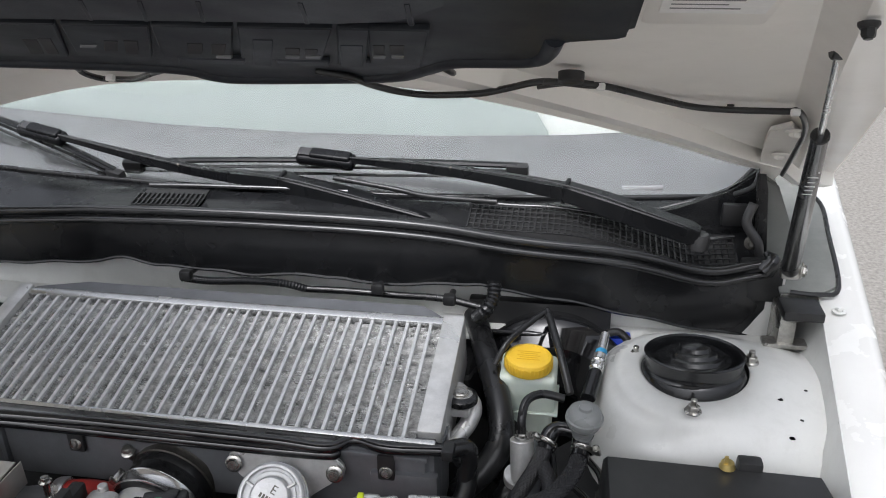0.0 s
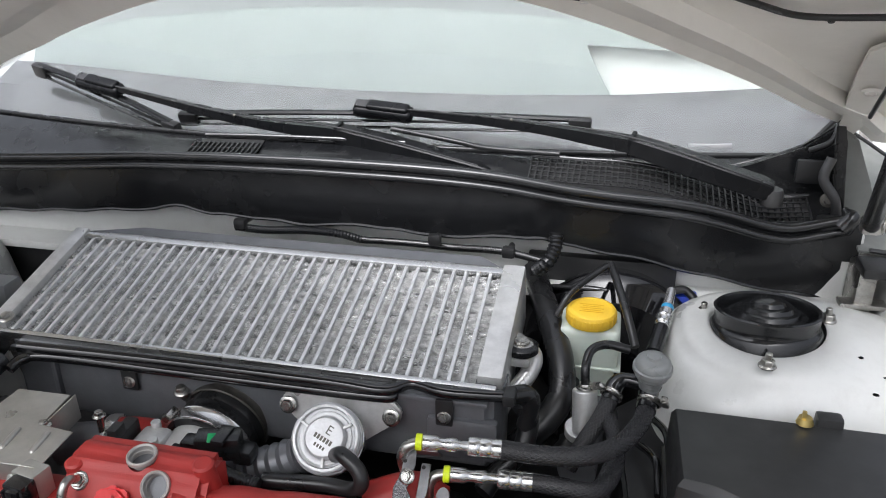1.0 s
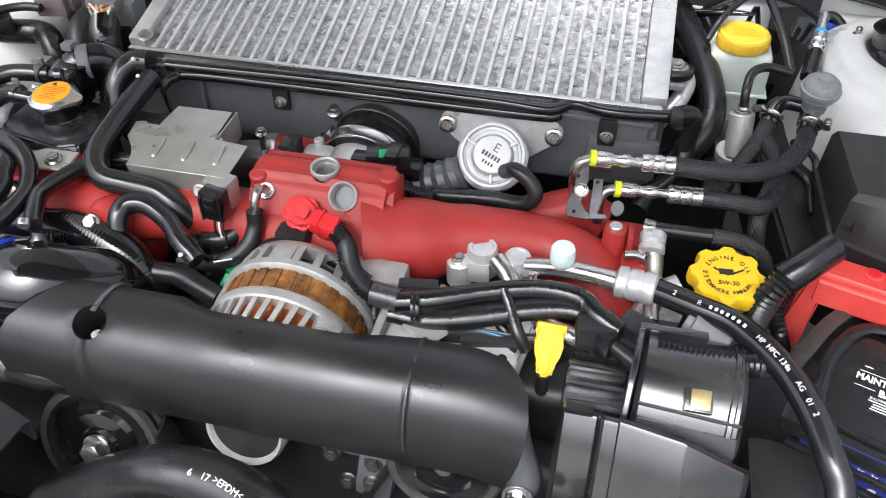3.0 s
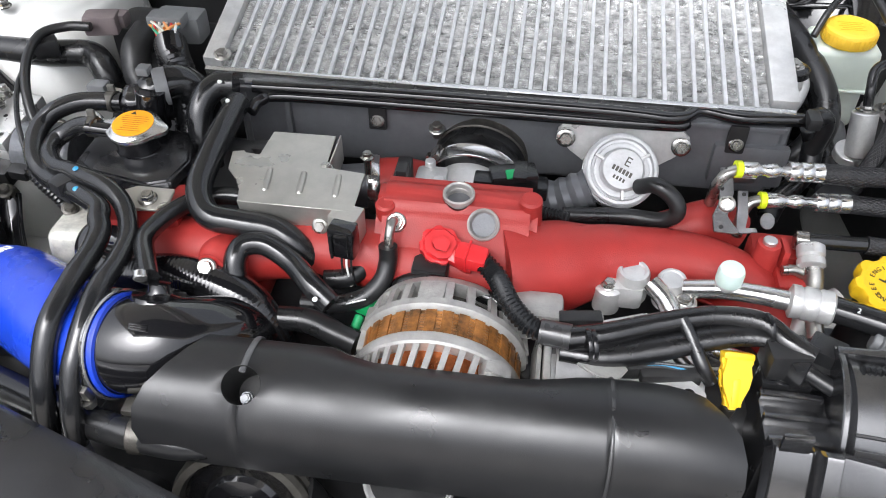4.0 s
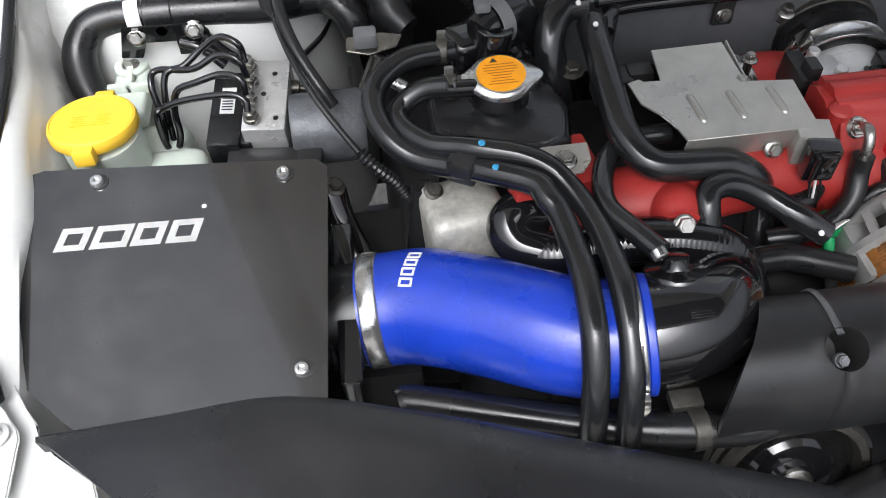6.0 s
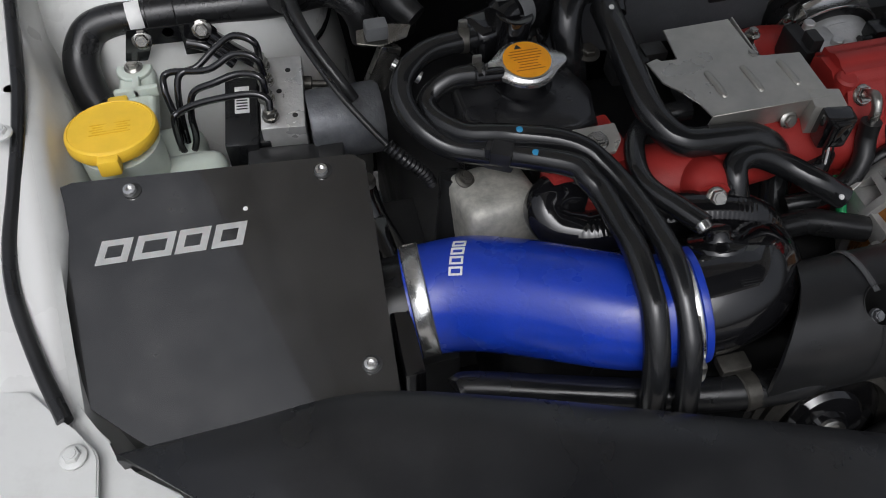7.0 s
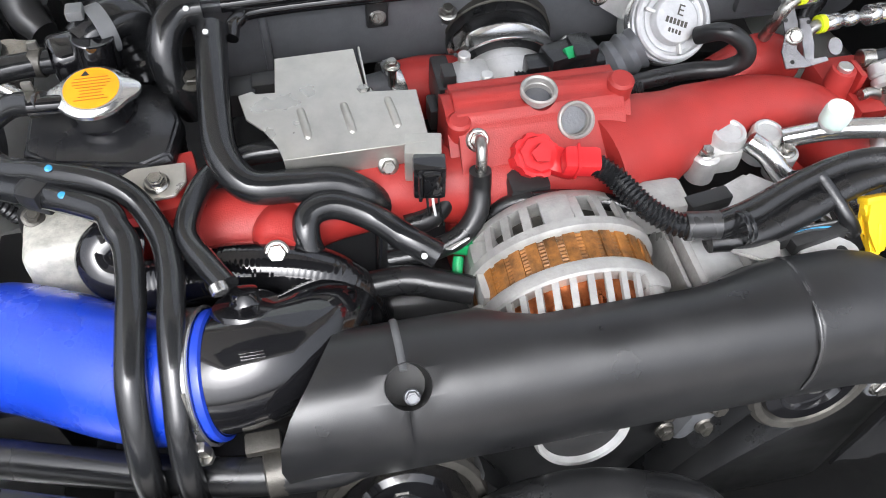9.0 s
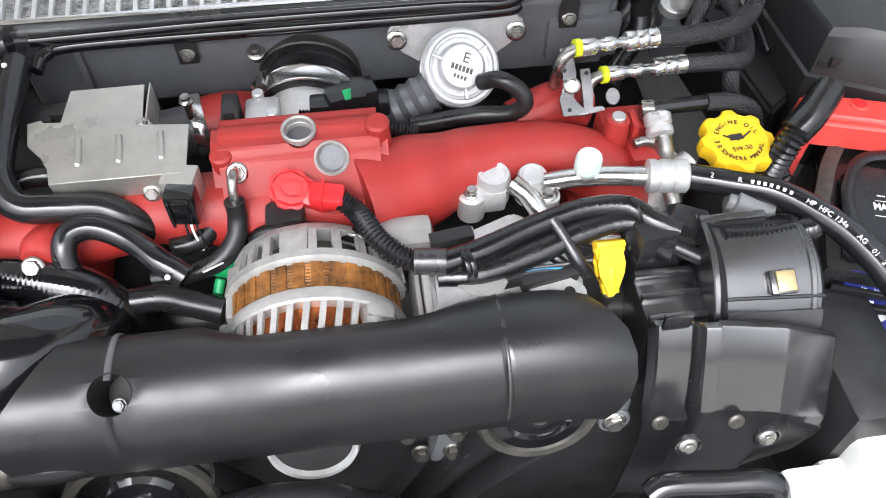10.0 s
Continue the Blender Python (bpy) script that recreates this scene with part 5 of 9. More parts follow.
for k in range(24):
    wide = 0.020 if k in (3, 8, 12, 17) else 0.0062
    part("rear_post", blade(rm_ @ Matrix.Rotation(2 * math.pi * k / 24 + 0.1 + 0.035 * math.sin(k * 2.3), 4, "Z"), [(0.0662, 0.063), (0.0650, 0.072), (0.0635, 0.082), (0.0615, 0.087)], wide, 0.004), ALT, al)
part("rear_band", lathe([(0.054, 0.083), (0.0630, 0.084), (0.0615, 0.090), (0.052, 0.097), (0.038, 0.100), (0.034, 0.096)], rm_, 64), ALT, al)
part("lug", join(block((0.024, 0.016, 0.030), Matrix.Translation((-0.372, 0.374, 0.808)) @ Matrix.Rotation(0.5, 4, "Y"), 0.006), rod((-0.372, 0.366, 0.816), (-0.372, 0.350, 0.816), 0.008)), ALT, al)
part("lug", join(block((0.024, 0.05, 0.026), Matrix.Translation((-0.468, 0.415, 0.79)), 0.006), block((0.024, 0.02, 0.02), Matrix.Translation((-0.475, 0.385, 0.782)), 0.005)), ALT, al)
part("bolt", hexbolt((-0.373, 0.352, 0.818), (0, -0.9, 0.4), 0.005, 0.005), STEEL, al)
part("rear_terminal", rod((-0.425, 0.46, 0.79), (-0.425, 0.462, 0.818), 0.012), DARK_STEEL, al)
part("connector", join(block((0.016, 0.018, 0.012), Matrix.Translation((-0.482, 0.446, 0.796)) @ Matrix.Rotation(0.4, 4, "Y"), 0.003), block((0.010, 0.014, 0.010), Matrix.Translation((-0.474, 0.450, 0.802)), 0.002), rod((-0.486, 0.436, 0.792), (-0.489, 0.426, 0.786), 0.004)), GREEN, al, "green alternator plug")
part("cable", tube([(-0.467, 0.453, 0.800), (-0.446, 0.453, 0.822), (-0.410, 0.448, 0.826), (-0.372, 0.437, 0.824), (-0.349, 0.427, 0.820)], 0.0062, 12), TAPE, al)

boot = thing("terminal_boot", (-0.41, 0.46, 0.835), "bright red rubber terminal boot on the alternator cable", "terminal boot")
b0, b1, b2 = [Vector(v) for v in ((-0.423, 0.470, 0.850), (-0.401, 0.459, 0.850), (-0.388, 0.457, 0.848))]
bd = frame_of(b0, (0.12, -0.58, 0.80), b1 - b0)
part("dome", slab([(-0.019, -0.003), (-0.015, 0.010), (-0.004, 0.0165), (0.009, 0.0145), (0.016, 0.008), (0.016, -0.009), (0.005, -0.0165), (-0.010, -0.0155)], -0.026, 0.001, bd, 0.0045, 3), RED_PLASTIC, boot, smooth=40)
part("crown", slab([(-0.009, -0.002), (-0.003, 0.008), (0.008, 0.006), (0.009, -0.005), (-0.002, -0.008)], 0.0005, 0.0035, bd, 0.0015, 2), RED_PLASTIC, boot, smooth=40)
part("neck", block((0.026, 0.020, 0.016), bd @ Matrix.Translation((0.020, 0.001, -0.009)), 0.005), RED_PLASTIC, boot)
part("sleeve", block((0.026, 0.017, 0.017), frame_of(b1.lerp(b2, 0.35), (0, -0.3, 1), b2 - b1), 0.004), RED_PLASTIC, boot)
part("ridge", block((0.0020, 0.0190, 0.0190), frame_of(b1.lerp(b2, 0.1), (0, -0.3, 1), b2 - b1), 0.0006), RED_PLASTIC, boot)
part("base", block((0.03, 0.026, 0.02), Matrix.Translation((b0.x - 0.008, b0.y - 0.004, b0.z - 0.026)), 0.005), MATT_BLACK, boot)


# ---- wiring along the engine's front ----
lo = thing("wiring_loom", (-0.3, 0.42, 0.80), "taped black wiring loom with ribbed conduit across the engine", "wiring loom")
part("conduit", tube([b2, (-0.375, 0.446, 0.842), (-0.362, 0.422, 0.838), (-0.347, 0.407, 0.834), (-0.333, 0.401, 0.832)], 0.0088, 16, ribs=0.0036, depth=0.0016), SATIN_BLACK, lo)
part("tape_joint", tube([(-0.338, 0.403, 0.832), (-0.315, 0.400, 0.832)], 0.0100, 16), GREY_BLACK, lo)
part("taped_trunk", tube([(-0.318, 0.399, 0.831), (-0.288, 0.406, 0.833), (-0.248, 0.420, 0.837), (-0.208, 0.429, 0.841), (-0.175, 0.427, 0.841), (-0.158, 0.414, 0.837), (-0.140, 0.404, 0.833)], [0.0095, 0.0095, 0.0085, 0.0080, 0.0085, 0.009, 0.0085], 16), TAPE, lo)
part("taped_branch", tube([(-0.322, 0.396, 0.822), (-0.290, 0.396, 0.822), (-0.250, 0.406, 0.825), (-0.215, 0.416, 0.830), (-0.185, 0.420, 0.834), (-0.165, 0.416, 0.836)], [0.010, 0.0115, 0.012, 0.0115, 0.010, 0.008], 16, flat=0.75), TAPE, lo)
for q in ((-0.302, 0.395, 0.832), (-0.298, 0.395, 0.832), (-0.172, 0.421, 0.842)):
    part("tape_wrap", lathe([(0.0118, -0.0015), (0.0122, 0), (0.0118, 0.0015)], frame_of(q, (1, 0.2, 0.05)), 24, cap=False), SATIN_BLACK, lo)
part("taped_branch", tube([(-0.234, 0.422, 0.842), (-0.225, 0.409, 0.832), (-0.217, 0.395, 0.822), (-0.209, 0.391, 0.810)], 0.0055, 12), TAPE, lo)
for a, b in (((-0.307, 0.430, 0.820), (0.034, 0.012, 0.012)), ((-0.267, 0.394, 0.812), (0.035, 0.012, 0.012)), ((-0.239, 0.390, 0.812), (0.045, 0.010, 0.012)), ((-0.158, 0.407, 0.828), (0.03, 0.024, 0.024)), ((-0.139, 0.407, 0.815), (0.03, 0.022, 0.02))):
    part("connector", block(b, Matrix.Translation(a) @ Matrix.Rotation(0.15, 4, "Z"), 0.002), MATT_BLACK, lo)
for k in range(5):
    p = Vector((-0.273, 0.389, 0.815)) + Vector((k * 0.003, k * 0.003, 0))
    part("wire", tube([p, p + Vector((0.03, 0.004 - k * 0.002, 0.003)), p + Vector((0.065, -0.002 + k * 0.002, -0.002))], 0.0012, 6), (INK_AND_SHADE, CYAN, INK_AND_SHADE, GREY_PLASTIC, INK_AND_SHADE)[k], lo)
part("ribbed_branch", tube([(-0.112, 0.392, 0.835), (-0.073, 0.392, 0.832), (-0.040, 0.398, 0.828), (-0.027, 0.411, 0.815)], 0.0095, 14, ribs=0.004, depth=0.0017), SATIN_BLACK, lo)
part("cable", tube([(-0.241, 0.437, 0.830), (-0.240, 0.416, 0.820), (-0.224, 0.401, 0.810)], 0.0045, 10), TAPE, lo)
for t_, q in enumerate(((-0.153, 0.405, 0.825), (-0.128, 0.415, 0.825))):
    part("plug", join(block((0.026, 0.022, 0.024), Matrix.Translation(q) @ Matrix.Rotation(-0.5, 4, "Z"), 0.003), rod(q, Vector(q) + Vector((0.03, -0.02, -0.004)), 0.006)), SATIN_BLACK, lo)
part("sensor", join(rod((-0.085, 0.436, 0.825), (-0.056, 0.428, 0.815), 0.013), rod((-0.089, 0.437, 0.826), (-0.080, 0.433, 0.824), 0.008)), GREY_PLASTIC, lo, "grey sensor plug")

# ---- belt cover ----
bcv = thing("belt_cover", (-0.41, 0.33, 0.76), "long rounded black plastic belt cover across the engine front", "belt cover")
prof = [(0.376, 0.806), (0.371, 0.825), (0.362, 0.8345), (0.345, 0.839), (0.328, 0.8385), (0.312, 0.832), (0.301, 0.819), (0.296, 0.80), (0.296, 0.78), (0.300, 0.760)]
xs = [-0.616, -0.6145, -0.611, -0.605, -0.597, -0.588, -0.578, -0.568, -0.552, -0.5465, -0.544, -0.5415, -0.536, -0.52, -0.49, -0.475, -0.455, -0.42, -0.38, -0.352, -0.335, -0.31, -0.2895, -0.288, -0.285, -0.282, -0.2805, -0.26, -0.24, -0.222, -0.207, -0.198, -0.194, -0.192]
LEFT_END = [-0.574, -0.577, -0.582, -0.590, -0.600, -0.612, -0.6195, -0.622, -0.619, -0.610]
RIGHT_END = [-0.226, -0.224, -0.219, -0.208, -0.199, -0.196, -0.196, -0.199, -0.204, -0.210]
rows = []
for x in xs:
    row = []
    dent = 0.0                               # recess over the alternator
    if -0.49 < x < -0.30:
        dent = 0.016 * min(1, (x + 0.49) / 0.03) * min(1, (-0.30 - x) / 0.045)
    for j, (y, z) in enumerate(prof):
        if j < 4:
            y -= dent * (1 - j * 0.22)
        x2, z2 = x, z
        if x < -0.56:                        # slanting cut at the left end
            x2 = -0.56 - (-0.56 - x) / 0.056 * (-0.56 - LEFT_END[j])
        if x > -0.25:                        # chamfered cut at the right end
            x2 = -0.25 + (x + 0.25) / 0.058 * (RIGHT_END[j] + 0.25)
            z2 -= 0.008 * ((x + 0.25) / 0.058) ** 2
        if abs(x + 0.544) < 0.002 or abs(x + 0.285) < 0.002:
            z2 += 0.0016 if j < 5 else -0.0030
            y += -0.0003 if j < 5 else 0.0012
        row.append((x2, y, z2))
    rows.append(row)
shell = part("shell", skin(rows, 0.003), COVER_BLACK, bcv, smooth=55)
hm2 = frame_of((-0.5425, 0.3195, 0.8345), (0, -0.50, 0.86))
cut(shell, lathe([(0.0138, -0.03), (0.0138, 0.03)], hm2, 36))
# the well is coloured black to carry the shade inside the recess
part("bolt_well", lathe([(0.0143, 0.0008), (0.0139, 0.0012), (0.0136, 0.0), (0.0132, -0.038), (0, -0.038)], hm2, 36, cap=False), INK_AND_SHADE, shell)
part("bolt", hexbolt(hm2 @ Vector((0.002, -0.0070, -0.014)), (0, -0.6, 0.8), 0.0042, 0.0055, 1.2), ALU_DULL, shell)
# paler grey line along the raised rib, from the rear edge to the bolt
part("moulding_line", tube([(-0.544, y - 0.0002, z + 0.0008) for y, z in prof[0:5]], 0.0024, 8, 4, flat=0.5), PALE_MOULDING, shell)
part("moulding_line", tube([(-0.285, y - 0.0002, z + 0.0004) for y, z in prof[0:9]], 0.0012, 8, 4, flat=0.5), GREY_BLACK, shell)

# ---- pulleys and belt ----
def pulley(name, c, axis, prof, material, label):
    ob = thing(name, c, label, "pulley")
    m = frame_of(c, axis)
    part("wheel", lathe(prof, m, 56), material, ob)
    return ob, m


idl, m = pulley("idler_pulley", (-0.257, 0.307, 0.752), (0, -1, 0.25), [(0.046, -0.022), (0.048, -0.020), (0.048, -0.004), (0.045, -0.001), (0.040, -0.002), (0.038, -0.006)], DARK_STEEL, "worn steel idler pulley with a black hub")
part("dish", lathe([(0.038, -0.006), (0.036, -0.002), (0.026, -0.001), (0.024, -0.005), (0.014, -0.006), (0.012, -0.001), (0, -0.001)], m, 48), GLOSS_BLACK, idl)
part("bolt", hexbolt(m @ Vector((0, 0, -0.001)), (0, -1, 0.25), 0.005, 0.004), STEEL, idl)
ps, m = pulley("steering_pump_pulley", (-0.552, 0.285, 0.715), (0, -0.95, 0.35), [(0.055, -0.026), (0.058, -0.024), (0.056, -0.02), (0.058, -0.016), (0.056, -0.012), (0.058, -0.006), (0.056, -0.001), (0.050, -0.001), (0.048, -0.008)], DARK_STEEL, "dark steel pump pulley with a hex nut")
part("web", lathe([(0.048, -0.008), (0.036, -0.011), (0.030, -0.004), (0.018, -0.003), (0.016, 0.001), (0, 0.001)], m, 48), GLOSS_BLACK, ps)
part("nut", hexbolt(m @ Vector((0, 0, 0.001)), (0, -0.95, 0.35), 0.010, 0.012, 1.3), STEEL, ps)
cr, m = pulley("air_pulley", (-0.425, 0.308, 0.745), (0, -1, 0.3), [(0.032, -0.022), (0.035, -0.02), (0.035, -0.004), (0.033, 0), (0.031, -0.001), (0.029, -0.006)], ALU, "aluminium rimmed pulley below the belt cover")
part("web", lathe([(0.030, -0.005), (0.018, -0.007), (0, -0.007)], m, 40), MATT_BLACK, cr)
belt = thing("drive_belt", (-0.38, 0.31, 0.6), "ribbed black rubber drive belt", "belt")
part("belt", tube([(-0.30, 0.317, 0.735), (-0.335, 0.315, 0.66), (-0.37, 0.314, 0.58), (-0.40, 0.313, 0.5)], 0.012, 8, flat=0.25), RUBBER, belt)
part("belt", tube([(-0.225, 0.317, 0.715), (-0.29, 0.315, 0.64), (-0.34, 0.314, 0.56)], 0.012, 8, flat=0.25), RUBBER, belt)
part("belt", tube([(-0.50, 0.305, 0.735), (-0.47, 0.31, 0.66), (-0.45, 0.313, 0.56)], 0.012, 8, flat=0.25), RUBBER, belt)
te = thing("belt_tensioner", (-0.32, 0.32, 0.66), "cast belt tensioner bracket with bolts", "tensioner")
part("casting", join(block((0.034, 0.03, 0.075), Matrix.Translation((-0.318, 0.332, 0.705)) @ Matrix.Rotation(0.15, 4, "Y"), 0.008), block((0.06, 0.02, 0.02), Matrix.Translation((-0.34, 0.335, 0.725)), 0.006)), ALU_DULL, te)
for p in ((-0.3205, 0.316, 0.697), (-0.318, 0.318, 0.725), (-0.355, 0.322, 0.722), (-0.345, 0.325, 0.68)):
    part("bolt", hexbolt(p, (0, -1, 0.3), 0.0062, 0.007, 1.3), DARK_STEEL, te)
br = thing("idler_bracket", (-0.2, 0.33, 0.69), "cast aluminium idler bracket", "bracket")
part("arm", tube([(-0.215, 0.345, 0.785), (-0.207, 0.335, 0.765), (-0.198, 0.325, 0.735), (-0.197, 0.33, 0.715)], [0.016, 0.014, 0.017, 0.014], 12), ALU_DULL, br)
part("boss", rod((-0.198, 0.325, 0.729), (-0.198, 0.306, 0.733), 0.0125), ALU_DULL, br)
part("bolt", hexbolt((-0.198, 0.307, 0.733), (0, -1, 0.3), 0.0075, 0.006, 1.3), STEEL, br)
# engine block and brackets in the shade below
eb = thing("engine_block", (-0.4, 0.45, 0.4), "dark dusty cast engine block below the manifold", "engine block")
part("block", join(block((0.50, 0.26, 0.34), Matrix.Translation((-0.40, 0.56, 0.57)), 0.03, 3), block((0.30, 0.10, 0.10), Matrix.Translation((-0.30, 0.43, 0.72)), 0.02, 3)), MATT_BLACK, eb)
part("front_case", block((0.60, 0.05, 0.28), Matrix.Translation((-0.41, 0.36, 0.58)), 0.02, 3), MATT_BLACK, eb)
part("mount_plate", slab([(-0.328, 0.36), (-0.215, 0.36), (-0.205, 0.43), (-0.25, 0.47), (-0.325, 0.44)], 0.786, 0.800, None, 0.004), ALU, eb, "bare cast aluminium compressor bracket")
part("web", join(block((0.006, 0.08, 0.02), Matrix.Translation((-0.33, 0.41, 0.80)), 0.002), block((0.006, 0.08, 0.02), Matrix.Translation((-0.29, 0.41, 0.80)), 0.002), block((0.05, 0.03, 0.03), Matrix.Translation((-0.345, 0.44, 0.81)), 0.006)), ALT, eb)
for k in range(3):
    part("casting_rib", block((0.004, 0.060, 0.034), Matrix.Translation((-0.338 + 0.0085 * k, 0.405, 0.782)) @ Matrix.Rotation(0.12 - 0.06 * k, 4, "Y"), 0.0015), ALT, eb)

# ---- air conditioning pipes ----
acp = thing("aircon_pipes", (-0.2, 0.48, 0.80), "bare aluminium air conditioning pipes and fittings", "pipe")
part("fitting", join(lathe([(0.0145, 0), (0.0140, 0.026), (0.0125, 0.029), (0.0100, 0.029), (0.009, 0.0275), (0, 0.0275)], frame_of((-0.264, 0.492, 0.795), (0, -0.06, 1)), 28), rod((-0.283, 0.482, 0.785), (-0.283, 0.482, 0.812), 0.0115, 24, 0.002), block((0.036, 0.022, 0.024), Matrix.Translation((-0.272, 0.486, 0.803)), 0.006)), ALU, acp)
part("fitting", join(lathe([(0.0130, 0), (0.0125, 0.026), (0.011, 0.029), (0.009, 0.029), (0.008, 0.0275), (0, 0.0275)], frame_of((-0.232, 0.490, 0.792), (0, -0.06, 1)), 28), rod((-0.222, 0.474, 0.785), (-0.222, 0.472, 0.812), 0.010)), ALU, acp)
for p in ((-0.283, 0.482, 0.812), (-0.222, 0.472, 0.812)):
    part("bolt", hexbolt(p, (0, -0.1, 1), 0.005, 0.005), STEEL, acp)
part("pipe", tube([(-0.250, 0.483, 0.818), (-0.238, 0.472, 0.812), (-0.225, 0.455, 0.80), (-0.20, 0.440, 0.792), (-0.17, 0.435, 0.785)], 0.0085, 18), ALU_BRIGHT, acp)
part("pipe", tube([(-0.222, 0.482, 0.816), (-0.195, 0.475, 0.826), (-0.17, 0.470, 0.829), (-0.145, 0.465, 0.830)], 0.0080, 18), ALU_BRIGHT, acp)
part("crimp", lathe([(0.009, 0), (0.0135, 0.002), (0.0135, 0.008), (0.0122, 0.010), (0.0135, 0.012), (0.0135, 0.020), (0.0122, 0.022), (0.0135, 0.024), (0.0135, 0.032), (0.011, 0.034)], frame_of((-0.147, 0.466, 0.830), (1, -0.16, 0.02)), 32), ALU, acp)
port = part("service_port", join(rod((-0.193, 0.476, 0.826), (-0.193, 0.474, 0.838), 0.008), rod((-0.193, 0.4745, 0.834), (-0.193, 0.474, 0.838), 0.010)), ALU, acp)
part("cap", lathe([(0.0105, 0), (0.0105, 0.010), (0.0095, 0.0135), (0, 0.0145)], frame_of((-0.193, 0.474, 0.8375), (0, -0.1, 1)), 32), MINT, port, "pale mint plastic valve cap")
part("drop_pipe", tube([(-0.119, 0.520, 0.830), (-0.115, 0.509, 0.815), (-0.114, 0.495, 0.800), (-0.111, 0.471, 0.785)], [0.009, 0.0085, 0.007, 0.007], 18), STEEL, acp)
part("drop_crimp", lathe([(0.009, 0), (0.0115, 0.002), (0.0115, 0.007), (0.0098, 0.009), (0.0115, 0.011), (0.0115, 0.019), (0.009, 0.021)], frame_of((-0.119, 0.512, 0.825), Vector((-0.119, 0.531, 0.835)) - Vector((-0.119, 0.512, 0.825))), 28), ALU, acp)

hose = thing("aircon_hose", (0.0, 0.40, 0.80), "thick black rubber air conditioning hose with white lettering", "hose")
hp = [(-0.116, 0.461, 0.831), (-0.085, 0.446, 0.834), (-0.052, 0.429, 0.836), (-0.020, 0.396, 0.833), (0.000, 0.363, 0.825), (0.012, 0.332, 0.815), (0.019, 0.314, 0.803), (0.018, 0.27, 0.77), (0.0, 0.22, 0.72)]
part("hose", tube(hp, 0.0105, 20), SHINY_RUBBER, hose)
line = spline(hp, 24)
marks = [(14, "2"), (28, "R"), (60, "HP"), (66, "HFC"), (73, "134a"), (84, "AG"), (92, "01"), (98, "2")]
for i, txt in marks:
    t = (line[i + 1] - line[i - 1]).normalized()
    up = Vector((-0.25, -0.35, 0.9))
    up = (up - t * up.dot(t)).normalized()
    lettering(txt, 0.0058, frame_of(line[i] + up * 0.0105, up, t), PRINT, hose)
for i in range(34, 54, 3):
    t = (line[i + 1] - line[i - 1]).normalized()
    up = Vector((-0.25, -0.35, 0.9))
    up = (up - t * up.dot(t)).normalized()
    bars([(0, 0, 0.0024, 0.0028)], frame_of(line[i] + up * 0.0104, up, t), PRINT, hose)

# ---- oil filler and dipstick ----
oil = thing("oil_filler", (-0.055, 0.505, 0.76), "bright yellow oil filler cap on its neck", "oil cap")
om = frame_of((-0.0545, 0.504, 0.812), (0.03, -0.16, 0.98))
rings = []
for r0, z, wv in ((0.022, -0.006, 0), (0.0285, -0.004, 1), (0.0305, 0.0, 1), (0.0305, 0.009, 1), (0.029, 0.0115, 1), (0.0245, 0.012, 0.3), (0.0238, 0.0112, 0), (0.001, 0.0112, 0)):
    ring = []
    for k in range(96):
        a = 2 * math.pi * k / 96
        ring.append(om @ Vector(((r0 + wv * 0.0022 * math.tanh(2.5 * math.cos(8 * a))) * math.cos(a), (r0 + wv * 0.0022 * math.tanh(2.5 * math.cos(8 * a))) * math.sin(a), z)))
    rings.append(ring)
cap = part("cap", skin(rings, closed=True), OIL_YELLOW, oil, smooth=35)


def ring_text(text, r, size, m, start, step, material, parent):
    for i, ch in enumerate(text):
        if ch != " ":
            a = start - step * i
            lettering(ch, size, m @ Matrix.Rotation(a - math.pi / 2, 4, "Z") @ Matrix.Translation((0, r, 0)), material, parent)


tm = om @ Matrix.Translation((0, 0, 0.0114)) @ Matrix.Rotation(0.1, 4, "Z")
ring_text("SEE ENGINE OIL", 0.0185, 0.0058, tm, radians(205), radians(14.5), INK_AND_SHADE, cap)
for i, ch in enumerate("OWNERS MANUAL"):
    if ch != " ":
        a = radians(212 + i * 10.2)
        lettering(ch, 0.0055, tm @ Matrix.Rotation(a + math.pi / 2, 4, "Z") @ Matrix.Translation((0, -0.0195, 0)), INK_AND_SHADE, cap)
lettering("5W-30", 0.0062, tm @ Matrix.Translation((0, -0.009, 0)), INK_AND_SHADE, cap)
part("oil_can_symbol", join(block((0.012, 0.006, 0.0004), tm @ Matrix.Translation((-0.001, 0.003, 0.0002)), 0), block((0.011, 0.0016, 0.0004), tm @ Matrix.Translation((0.009, 0.004, 0.0002)) @ Matrix.Rotation(0.5, 4, "Z"), 0),
                            block((0.006, 0.0016, 0.0004), tm @ Matrix.Translation((-0.009, 0.005, 0.0002)) @ Matrix.Rotation(-0.6, 4, "Z"), 0)), INK_AND_SHADE, cap)
part("neck", tube([om @ Vector((0, 0, -0.004)), om @ Vector((0, 0.002, -0.03)), (-0.06, 0.50, 0.74)], [0.021, 0.020, 0.024], 24), MATT_BLACK, oil)
part("neck_pipe", tube([(-0.09, 0.505, 0.80), (-0.11, 0.495, 0.79), (-0.125, 0.48, 0.76)], 0.011, 16), ALU, oil)

ds = thing("dipstick", (-0.195, 0.39, 0.79), "bright yellow plastic oil dipstick handle", "dipstick")
dt, dl = Vector((-0.1916, 0.402, 0.826)), Vector((-0.193, 0.382, 0.797))
dm = frame_of(dt.lerp(dl, 0.5), (0.15, -0.75, 0.65), dt - dl)
L = (dt - dl).length
